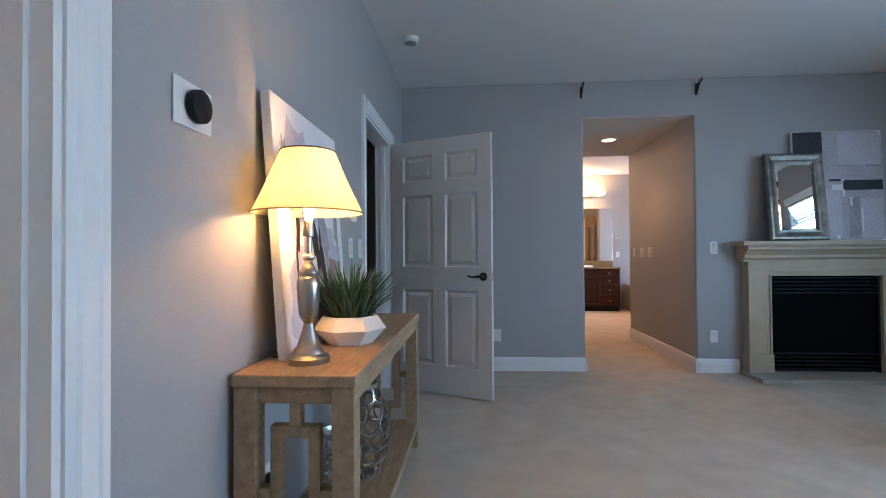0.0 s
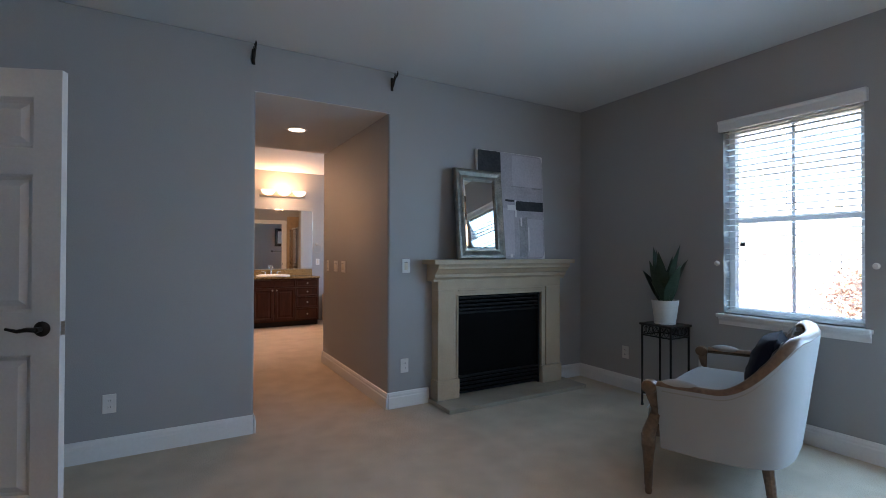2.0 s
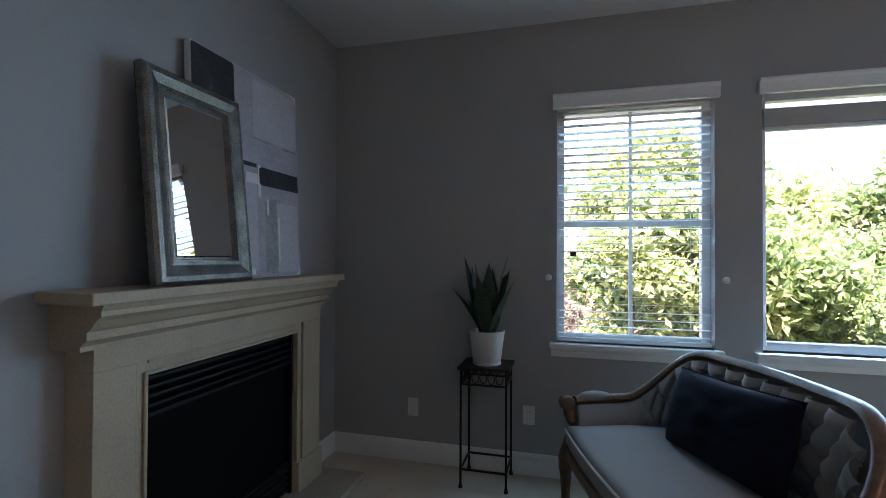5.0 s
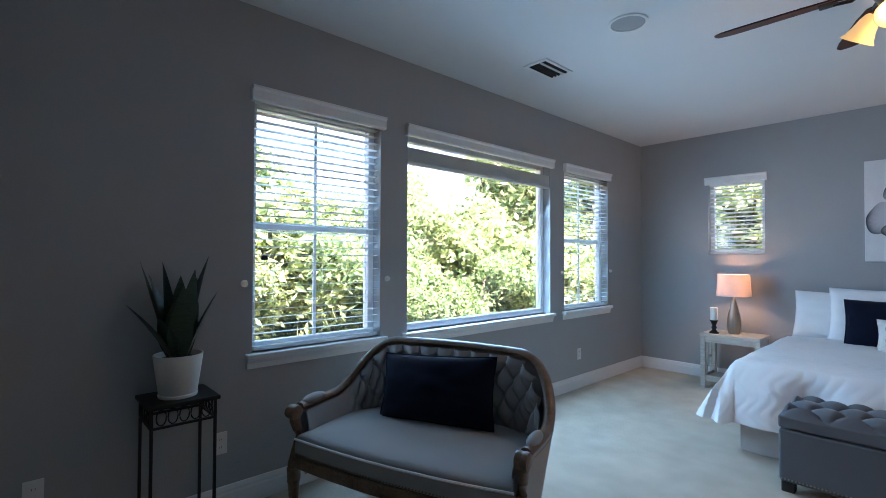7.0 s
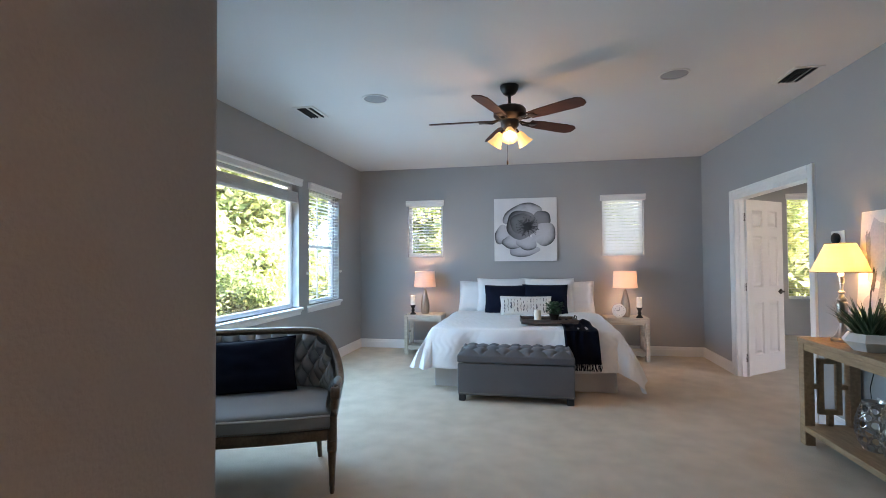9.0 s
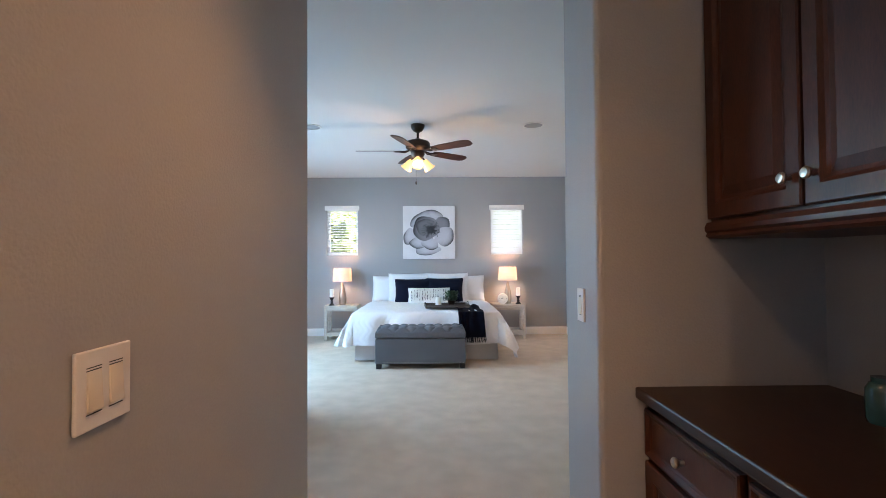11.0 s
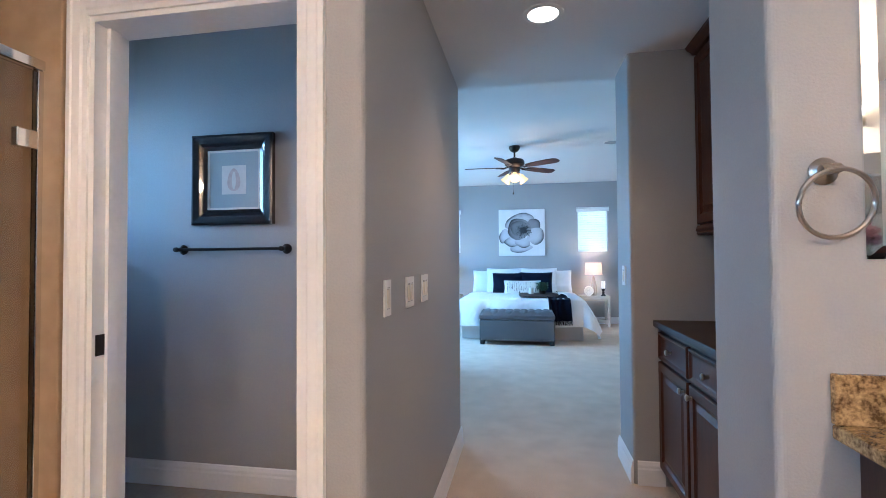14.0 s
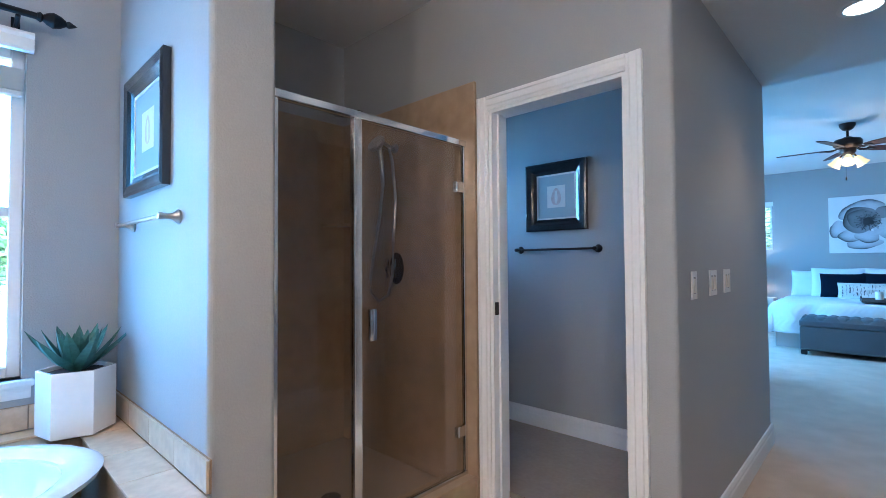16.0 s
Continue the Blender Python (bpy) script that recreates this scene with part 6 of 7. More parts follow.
bm = bmesh.new()
lathe(bm, [(0, 0), (0.035, 0), (0.038, 0.01), (0.038, 0.08), (0.03, 0.095), (0.026, 0.098), (0.026, 0.11), (0, 0.11)], seg=20)
part("jar", bm, material("teal_glaze", (0.02, 0.07, 0.07), 0.2, scale=8, fine=60, bump=0.0), gb)

# ---- long vanity ----
v = thing("bathroom_vanity", "dark cherry double vanity with drawers and doors", "vanity", m=pose(0.94, YT - 0.001, 0, 0, 0, N_))
vx = lambda x: 0.94 - x
part("body", new_bm((-2.03, 0.0, 0.09, 2.03, 0.535, 0.82)), CHERRY, v)
# toe recess coloured near-black for the shade under the vanity
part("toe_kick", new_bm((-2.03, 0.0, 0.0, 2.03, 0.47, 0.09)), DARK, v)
for x0, x1 in ((2.57, 2.955), (1.46, 1.85), (-0.06, 0.33)):
    for z, h in ((0.68, 0.12), (0.52, 0.145), (0.32, 0.185), (0.11, 0.195)):
        c_ = vx((x0 + x1) / 2)
        front(v, "drawer_front", c_, z, x1 - x0 - 0.01, h, 0.535, CHERRY, (c_, z + h / 2), False)
for x0 in (1.86, 0.34, -0.77):
    for k in (0, 1):
        a = x0 + k * 0.355
        c_ = vx(a + 0.1775)
        front(v, "cabinet_door", c_, 0.11, 0.345, 0.56, 0.535, CHERRY, (vx(a + (0.32 if k == 0 else 0.035)), 0.63))
    front(v, "false_drawer", vx(x0 + 0.355), 0.68, 0.70, 0.12, 0.535, CHERRY, None, False)
vt = tagged(part("countertop", new_bm((-1.10, YT - 0.565, 0.822, 2.985, YT - 0.001, 0.855), bevel=0.008), GRANITE), "brown speckled granite vanity countertop", "countertop")
part("backsplash", new_bm((-1.10, YT - 0.022, 0.856, 2.985, YT - 0.001, 0.965), bevel=0.003), GRANITE, vt)


def sink(x):
    p = thing("bathroom_sink", "white oval drop-in sink on granite", "sink", "vanity sinks", pose(x, YT - 0.30, 0.855))
    bm = bmesh.new()
    lathe(bm, [(0.17, 0.0), (0.245, 0.0), (0.25, 0.012), (0.235, 0.03), (0.21, 0.034), (0.19, 0.02), (0.12, 0.006), (0.0, 0.004)], scale=(1.15, 0.82), seg=40)
    part("basin", bm, PORCELAIN, p)
    q = thing("faucet", "polished chrome widespread faucet with lever handles", "faucet", "vanity faucets", pose(x, YT - 0.10, 0.855))
    bm = bmesh.new()
    lathe(bm, [(0, 0), (0.027, 0), (0.024, 0.02), (0.016, 0.04), (0.015, 0.12), (0, 0.12)], seg=16)
    tube(bm, [(0, 0, 0.10), (0, -0.005, 0.16), (0, -0.04, 0.185), (0, -0.10, 0.175), (0, -0.125, 0.145)], [0.014, 0.013, 0.012, 0.011, 0.011], 10)
    part("spout", bm, CHROME, q)
    for sx in (-1, 1):
        bm = bmesh.new()
        lathe(bm, [(0, 0), (0.025, 0), (0.022, 0.02), (0.013, 0.04), (0.014, 0.07), (0, 0.075)], at=(sx * 0.10, 0, 0), seg=14)
        tube(bm, [(sx * 0.10, 0, 0.068), (sx * 0.13, -0.01, 0.08), (sx * 0.165, -0.015, 0.082)], [0.008, 0.006, 0.005], 8)
        part("handle", bm, CHROME, q)


sink(2.24)
sink(0.70)
vm = tagged(part("vanity_mirror", new_bm((-1.05, YT - 0.008, 0.975, 2.985, YT - 0.002, 2.05), bevel=0.002), MIRROR), "wide frameless wall mirror above the vanity", "mirror")


def vanity_light(x):
    p = thing("vanity_light", "brushed nickel bar with three lit glass shades", "wall lamp", "vanity lights", pose(x, YT, 2.31, 0, 0, N_))
    part("back_bar", new_bm((-0.40, 0.001, -0.045, 0.40, 0.025, 0.02), bevel=0.015), NICKEL, p)
    for k in (-0.27, 0, 0.27):
        bm = bmesh.new()
        tube(bm, [(k, 0.02, -0.01), (k, 0.08, -0.02), (k, 0.10, 0.0)], 0.010, 8)
        a = part("shade_arm", bm, NICKEL, p)
        bm = bmesh.new()
        lathe(bm, [(0.02, 0.0), (0.07, 0.015), (0.105, 0.05), (0.118, 0.09), (0.114, 0.09), (0.10, 0.053), (0.066, 0.019), (0.02, 0.004), (0.02, 0.0)], at=(k, 0.115, -0.02), seg=28)
        part("shade", bm, FROST, a, "lit alabaster glass bowl")


vanity_light(2.45)
vanity_light(0.85)


def towel_ring(m):
    p = thing("towel_ring", "brushed nickel towel ring on the wall", "towel ring", "towel rings", m)
    bm = bmesh.new()
    lathe(bm, [(0, 0.001), (0.03, 0.001), (0.032, 0.008), (0.022, 0.018), (0.011, 0.025), (0.012, 0.05), (0.0, 0.052)], m=pose(0, 0, 0, -90), seg=24)
    tube(bm, [(-0.012, 0.045, 0), (0.03, 0.05, -0.004)], 0.011, 10)
    part("post", bm, NICKEL, p)
    bm = bmesh.new()
    R = 0.076
    tube(bm, [(R * math.sin(a), 0.05 + 0.012 * math.cos(a), -R + R * math.cos(a) - 0.004) for a in np.linspace(0, 2 * math.pi, 40, endpoint=False)], 0.0058, 8, True)
    part("ring", bm, NICKEL, p)


towel_ring(pose(1.122, YB, 1.445, 0, 0, S_))
towel_ring(pose(3.07, YT, 1.42, 0, 0, N_))

# ---- second vanity beside the pier ----
v2 = thing("bathroom_vanity", "espresso vanity cabinet with drawers beside the pier", "vanity", m=pose(0.27, YB + 0.001, 0, 0, 0, S_))
part("body", new_bm((-0.79, 0.0, 0.09, 0.79, 0.52, 0.825)), ESPRESSO, v2)
# shade below the drawers painted into this recessed face
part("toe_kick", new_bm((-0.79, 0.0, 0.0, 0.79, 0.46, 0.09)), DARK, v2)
for z, h in ((0.655, 0.15), (0.40, 0.24), (0.11, 0.28)):
    front(v2, "drawer_front", 0.57, z, 0.40, h, 0.52, ESPRESSO, (0.57, z + h / 2), False)
for k in (0, 1):
    front(v2, "cabinet_door", 0.17 - k * 0.37, 0.11, 0.36, 0.69, 0.52, ESPRESSO, (0.02 - 0.03 * k, 0.72))
front(v2, "drawer_front", -0.58, 0.11, 0.36, 0.69, 0.52, ESPRESSO, (-0.58, 0.5))
bm = new_bm((-0.60, YB + 0.001, 0.827, 1.118, YB + 0.56, 0.861), bevel=0.007)
v3 = tagged(part("countertop", bm, GRANITE), "gold and brown granite vanity top", "countertop")
part("backsplash", new_bm((-0.60, YB + 0.001, 0.862, 1.118, YB + 0.02, 0.977), bevel=0.003), GRANITE, v3)
m2 = thing("wall_mirror", "frameless wall mirror above the granite counter", "mirror", m=pose(0.32, YB, 1.24, 0, 0, S_))
bm = bmesh.new()
g = [(0.0, 0.002), (0.0, 0.008), (0.03, 0.014)]
rows = [[bm.verts.new((sx * (0.72 - d), y, 0.55 + sz * (0.55 - d))) for sx, sz in ((-1, -1), (1, -1), (1, 1), (-1, 1))] for d, y in g]
for a, b in zip(rows, rows[1:]):
    for i in range(4):
        bm.faces.new((a[i], a[(i + 1) % 4], b[(i + 1) % 4], b[i]))
bm.faces.new(rows[-1])
part("mirror_glass", bm, MIRROR, m2, "", False)

# flowers on the long vanity
PINK = material("hydrangea_pink", (0.48, 0.20, 0.26), 0.7, scale=12, fine=60, bump=0.2, color2=(0.62, 0.36, 0.42))
PURP = material("hydrangea_purple", (0.17, 0.08, 0.13), 0.7, scale=12, fine=60, bump=0.2, color2=(0.32, 0.18, 0.25))
fv = thing("flower_vase", "pink and purple hydrangeas in a tall vase", "flowers", m=pose(-0.62, YT - 0.28, 0.856))
bm = bmesh.new()
lathe(bm, [(0, 0), (0.05, 0), (0.045, 0.03), (0.06, 0.15), (0.085, 0.50), (0.08, 0.50), (0.055, 0.15), (0, 0.03)], seg=24)
part("vase", bm, GLASS, fv, "clear glass vase")
rng = random.Random(8)
for i in range(11):
    a = i * 2.4
    r = 0.0 if i == 0 else (0.13 if i < 6 else 0.19)
    zz = 0.98 if i == 0 else (0.86 if i < 6 else 0.70)
    c_ = Vector((r * math.cos(a), r * math.sin(a), zz))
    bm = bmesh.new()
    for k in range(70):
        d = Vector((rng.gauss(0, 1), rng.gauss(0, 1), rng.gauss(0, 1))).normalized()
        q = c_ + d * 0.085
        s1 = d.orthogonal().normalized() * 0.02
        s2 = d.cross(s1).normalized() * 0.02
        bm.faces.new([bm.verts.new(q + s1), bm.verts.new(q + s2 + d * 0.006), bm.verts.new(q - s1), bm.verts.new(q - s2 + d * 0.006)])
    fl = part("flower_head", bm, PINK if i < 6 else PURP, fv, "", False)
    bm = bmesh.new()
    tube(bm, [(0.02 * math.cos(a), 0.02 * math.sin(a), 0.05), (0.05 * math.cos(a), 0.05 * math.sin(a), 0.5), c_], 0.004, 5)
    part("stem", bm, LEAF, fl)


# ---- framed prints and towel bars ----
MATB = material("print_mat", (0.30, 0.35, 0.37), 0.8, scale=4, fine=100, bump=0.05, spread=0.03)
PAPER = material("print_paper", (0.60, 0.58, 0.54), 0.8, scale=8, fine=60, bump=0.05, spread=0.06)
SHELL = material("print_shell", (0.42, 0.34, 0.30), 0.8, scale=20, fine=60, bump=0.05, color2=(0.55, 0.46, 0.42))
FRAMEK = material("black_frame", (0.012, 0.011, 0.012), 0.25, scale=8, fine=80, bump=0.05, coat=0.4)


def framed(w, h, m, label):
    p = thing("framed_picture", label, "framed print", "framed shell prints", m)
    for a, b, inn in (((-w / 2, 0), (w / 2, 0), (0, 1)), ((w / 2, h), (-w / 2, h), (0, -1)), ((-w / 2, h), (-w / 2, 0), (1, 0)), ((w / 2, 0), (w / 2, h), (-1, 0))):
        bm = bmesh.new()
        prof = [(0.0, 0.001), (0.0, 0.030), (0.012, 0.036), (0.045, 0.030), (0.062, 0.018), (0.082, 0.010), (0.082, 0.001)]
        L = (Vector(b) - Vector(a)).normalized()
        rows = [[bm.verts.new((e.x + inn[0] * d + sg * L.x * d, y, e.y + inn[1] * d + sg * L.y * d)) for d, y in prof] for e, sg in ((Vector(a), 1), (Vector(b), -1))]
        for i in range(len(prof) - 1):
            bm.faces.new((rows[0][i], rows[0][i + 1], rows[1][i + 1], rows[1][i]))
        part("frame_side", bm, FRAMEK, p, "", False)
    part("mat_board", new_bm((-w / 2 + 0.05, 0.001, 0.05, w / 2 - 0.05, 0.006, h - 0.05)), MATB, p)
    bm = bmesh.new()
    fw, fh = w / 2 - 0.081, h / 2 - 0.081
    for q in ((-fw, -fh, fw, -fh + 0.012), (-fw, fh - 0.012, fw, fh), (-fw, -fh + 0.012, -fw + 0.012, fh - 0.012), (fw - 0.012, -fh + 0.012, fw, fh - 0.012)):
        box(bm, q[0], 0.006, h / 2 + q[1], q[2], 0.010, h / 2 + q[3])
    part("inner_fillet", bm, PAPER, p, "", False)
    part("print_sheet", new_bm((-w * 0.15, 0.006, h * 0.34, w * 0.15, 0.0075, h * 0.66)), PAPER, p)
    bm = bmesh.new()
    vs = [bm.verts.new((0.038 * math.sin(a) * (1 - 0.25 * math.cos(a)), 0.0078, h / 2 + 0.062 * math.cos(a))) for a in np.linspace(0, 2 * math.pi, 24, endpoint=False)]
    bm.faces.new(vs)
    part("shell_drawing", bm, SHELL, p, "", False)
    bm = bmesh.new()
    vs = [bm.verts.new((0.012 * math.sin(a), 0.0081, h / 2 - 0.004 + 0.048 * math.cos(a))) for a in np.linspace(0, 2 * math.pi, 16, endpoint=False)]
    bm.faces.new(vs)
    part("shell_opening", bm, PAPER, p, "", False)


framed(0.475, 0.485, pose(3.348, 5.15, 1.442, 0, 0, S_), "black framed shell print with blue-grey mat")
framed(0.56, 0.53, pose(3.915, 7.53, 1.53, 0, 0, S_), "black framed shell print above the towel bar")


def towel_bar(length, m, mat, label):
    p = thing("towel_bar", label, "towel bar", "towel bars", m)
    bm = bmesh.new()
    tube(bm, [(-length / 2, 0.06, 0), (length / 2, 0.06, 0)], 0.008, 10)
    part("rail", bm, mat, p)
    for s in (-1, 1):
        bm = bmesh.new()
        lathe(bm, [(0, 0.001), (0.026, 0.001), (0.027, 0.008), (0.016, 0.02), (0.011, 0.03), (0.011, 0.05), (0.014, 0.06), (0.012, 0.072), (0, 0.074)], m=pose(0, 0, 0, -90), at=(s * (length / 2 + 0.0), 0, 0), seg=18)
        part("bracket", bm, mat, p)


towel_bar(0.61, pose(3.345, 5.15, 1.31, 0, 0, S_), BRONZE, "dark bronze towel bar below the print")
towel_bar(0.60, pose(3.83, 7.53, 1.40, 0, 0, S_), NICKEL, "brushed nickel towel bar beside the tub")

# ---- shower ----
sh = thing("shower_enclosure", "chrome framed glass shower enclosure", "shower")
bm = new_bm((3.272, 6.222, 1.84, 3.308, 7.298, 1.872), bevel=0.004)
part("header_rail", bm, CHROME, sh, "chrome header rail")
part("sill_rail", new_bm((3.275, 6.222, 0.121, 3.305, 7.298, 0.14), bevel=0.003), CHROME, sh)
part("wall_channel", new_bm((3.278, 6.2225, 0.141, 3.302, 6.24, 1.839), bevel=0.002), CHROME, sh)
part("wall_channel", new_bm((3.278, 7.28, 0.141, 3.302, 7.2975, 1.839), bevel=0.002), CHROME, sh)
part("center_post", new_bm((3.272, 6.905, 0.141, 3.308, 6.945, 1.839), bevel=0.004), CHROME, sh)
for a, b, nm in ((6.945, 7.28, "fixed_pane"), (6.248, 6.900, "door_pane")):
    g_ = part(nm, new_bm((3.286, a, 0.145, 3.294, b, 1.835)), SHOWERG, sh, "", False)
    g_.visible_shadow = False
for z in (0.35, 1.62):
    part("hinge", new_bm((3.276, 6.24, z - 0.028, 3.304, 6.30, z + 0.028), bevel=0.003), CHROME, sh)
bm = bmesh.new()
box(bm, 3.252, 6.842, 0.895, 3.272, 6.878, 1.03, bevel=0.004)
for z in (0.915, 1.01):
    tube(bm, [(3.270, 6.86, z), (3.287, 6.86, z)], 0.008, 10)
part("door_handle", bm, CHROME, sh)
setting("shower_curb", new_bm((3.22, 6.222, 0.0, 3.37, 7.298, 0.12), bevel=0.006), SLAB, "tan stone shower curb", "shower curb")
setting("shower_floor", new_bm((3.37, 6.21, 0.0, XE - 0.012, 7.295, 0.03)), FLOORT, "tan mosaic shower floor", "floor")
bm = bmesh.new()
lathe(bm, [(0, 0), (0.05, 0), (0.05, 0.004), (0, 0.005)], at=(3.75, 6.75, 0.03), seg=24)
tagged(part("floor_drain", bm, BRONZE), "round bronze shower floor drain", "drain")
hs = thing("hand_shower", "chrome hand shower with hose on bracket", "shower head", m=pose(3.85, 6.222, -0.05, 0, 0, S_))
bm = bmesh.new()
lathe(bm, [(0, 0), (0.03, 0), (0.03, 0.006), (0.012, 0.012), (0.012, 0.05), (0, 0.05)], m=pose(0, 0, 0, -90), at=(0, 0, 1.98), seg=18)
tube(bm, [(0, 0.04, 1.98), (0, 0.10, 2.0), (0, 0.13, 1.99)], 0.011, 8)
part("arm", bm, NICKEL, hs)
bm = bmesh.new()
lathe(bm, [(0, 0), (0.055, 0), (0.06, 0.01), (0.05, 0.03), (0.02, 0.045), (0, 0.045)], m=pose(0, 0, 0, 125), at=(0, 0.16, 1.99), seg=24)
tube(bm, [(0, 0.13, 1.97), (0, 0.11, 1.88), (0, 0.10, 1.74)], [0.014, 0.013, 0.011], 10)
part("spray_head", bm, NICKEL, hs)
bm = bmesh.new()
tube(bm, [(0, 0.10, 1.74), (0.03, 0.10, 1.56), (0.09, 0.10, 1.32), (0.135, 0.09, 1.18), (0.13, 0.09, 1.09), (0.07, 0.08, 1.04), (-0.01, 0.07, 1.08), (-0.055, 0.075, 1.2), (-0.075, 0.085, 1.4), (-0.07, 0.06, 1.65), (-0.03, 0.05, 1.88), (-0.01, 0.06, 1.97)], 0.009, 8)
part("hose", bm, NICKEL, hs, "flexible metal hose")
sv = thing("shower_valve", "chrome shower valve with oval plate and lever", "shower valve", m=pose(3.84, 6.222, 1.19, 0, 0, S_))
bm = bmesh.new()
lathe(bm, [(0, 0), (0.062, 0), (0.062, 0.005), (0.02, 0.01), (0, 0.01)], m=pose(0, 0, 0, -90), scale=(1.0, 1.55), seg=32)
part("plate", bm, BRONZE, sv, "dark oval plate")
bm = bmesh.new()
lathe(bm, [(0, 0.01), (0.026, 0.01), (0.024, 0.05), (0, 0.052)], m=pose(0, 0, 0, -90), seg=18)
for dx in (-0.036, 0.036):
    tube(bm, [(dx, 0.045, -0.055), (dx, 0.055, 0.0), (dx, 0.045, 0.055)], 0.011, 8)
tube(bm, [(-0.036, 0.05, 0.0), (0.036, 0.05, 0.0)], 0.010, 8)
part("lever", bm, CHROME, sv)
rh = thing("rain_shower_head", "bronze rain shower head on a wall arm", "shower head", m=pose(4.08, 6.222, 2.17, 0, 0, S_))
bm = bmesh.new()
tube(bm, [(0, 0, 0), (0, 0.10, 0.02), (0, 0.22, 0.0)], 0.010, 8)
lathe(bm, [(0, 0), (0.06, 0.0), (0.065, 0.012), (0.02, 0.03), (0, 0.03)], at=(0, 0.23, -0.03), seg=24)
part("arm_and_head", bm, BRONZE, rh)
bm = bmesh.new()
vs0 = [bm.verts.new((XE - 0.022 - a, 6.222 + b, 1.47)) for a, b in ((0, 0), (0.18, 0), (0.13, 0.08), (0.08, 0.13), (0, 0.18))]
vs1 = [bm.verts.new((v_.co.x, v_.co.y, 1.49)) for v_ in vs0]
bm.faces.new(vs0), bm.faces.new(vs1)
for i in range(5):
    bm.faces.new((vs0[i], vs0[(i + 1) % 5], vs1[(i + 1) % 5], vs1[i]))
tagged(part("corner_shelf", bm, SLAB), "tile corner shelf in the shower", "shelf")

# ---- tub ----
tb = thing("bathtub", "white oval drop-in bathtub in tiled deck", "bathtub", m=pose(3.80, 8.50, 0.5))
bm = bmesh.new()
lathe(bm, [(0.40, 0.001), (0.50, 0.001), (0.505, 0.02), (0.49, 0.033), (0.46, 0.033), (0.43, 0.01), (0.40, -0.10), (0.36, -0.30), (0.28, -0.38), (0, -0.40)], scale=(0.98, 1.58), seg=56)
part("tub_shell", bm, PORCELAIN, tb)
bm = bmesh.new()
box(bm, 3.20, 7.53, 0, XE, 7.70, 0.49)
box(bm, 3.20, 9.30, 0, XE, YT, 0.49)
box(bm, 3.20, 7.70, 0, 3.40, 9.30, 0.49)
box(bm, 4.20, 7.70, 0, XE, 9.30, 0.49)
setting("tub_deck", bm, STONE, "masonry surround of the bathtub", "tub deck")
hp = thing("potted_plant", "blue-green agave in white hexagonal planter", "potted plant", m=pose(4.235, 7.715, 0.512))
bm = bmesh.new()
lathe(bm, [(0, 0), (0.135, 0), (0.14, 0.004), (0.14, 0.27), (0.128, 0.27), (0.128, 0.25), (0, 0.25)], seg=6)
place(bm, pose(0, 0, 0, 0, 0, 15))
part("planter", bm, PORCELAIN, hp, "glossy white hexagonal pot", False)
bm = bmesh.new()
lathe(bm, [(0, 0.251), (0.125, 0.252), (0, 0.26)], seg=12)
part("soil", bm, SOIL, hp)
for i in range(22):
    a = i * 2.4
    k = i / 22
    bm = bmesh.new()
    blade_leaf(bm, (0.02 * math.cos(a), 0.02 * math.sin(a), 0.25), a, 1.15 - 0.95 * k, 0.28 - 0.12 * k, 0.065, 0.45, -0.55 + 0.3 * k, 8)
    part("leaf", bm, AGAVE, hp)
cr = thing("curtain_rod", "black curtain rod with turned finial", "curtain rod", m=pose(XE - 0.12, 0, 2.30))
bm = bmesh.new()
tube(bm, [(0, 7.86, 0), (0, 9.25, 0)], 0.014, 10)
part("rod", bm, BLACK, cr)
bm = bmesh.new()
lathe(bm, [(0, 0), (0.016, 0), (0.022, 0.012), (0.014, 0.02), (0.026, 0.035), (0.034, 0.055), (0.026, 0.08), (0.012, 0.10), (0.016, 0.11), (0.006, 0.13), (0, 0.14)], m=pose(0, 0, 0, 90), at=(0, 7.86, 0), seg=18)
part("finial", bm, BLACK, cr)
bm = bmesh.new()
tube(bm, [(0, 7.92, -0.018), (0.05, 7.92, -0.03), (0.118, 7.92, -0.03)], 0.009, 8)
box(bm, 0.108, 7.905, -0.07, 0.119, 7.935, 0.01)
part("bracket", bm, BLACK, cr)

# ---- garden ----
GRASS = material("garden_ground", (0.26, 0.24, 0.17), 0.95, color2=(0.44, 0.41, 0.33), scale=1.5, fine=30, bump=0.5, dist=0.02)
setting("ground", new_bm((-80, -80, -0.6, 120, 80, -0.35)), GRASS, "garden ground around the house", "ground")


def leaf_material(name, c1, c2):
    m = bpy.data.materials.new(name)
    m.use_nodes = True
    n, l = m.node_tree.nodes, m.node_tree.links
    b = n["Principled BSDF"]
    b.inputs["Roughness"].default_value = 0.45
    ge, rp = n.new("ShaderNodeNewGeometry"), n.new("ShaderNodeValToRGB")
    rp.color_ramp.elements[0].color, rp.color_ramp.elements[1].color = (*c1, 1), (*c2, 1)
    l.new(ge.outputs["Random Per Island"], rp.inputs[0]), l.new(rp.outputs[0], b.inputs["Base Color"])
    t, mx = n.new("ShaderNodeBsdfTranslucent"), n.new("ShaderNodeMixShader")
    l.new(rp.outputs[0], t.inputs["Color"])
    mx.inputs[0].default_value = 0.52
    l.new(b.outputs[0], mx.inputs[1]), l.new(t.outputs[0], mx.inputs[2]), l.new(mx.outputs[0], n["Material Output"].inputs["Surface"])
    return m


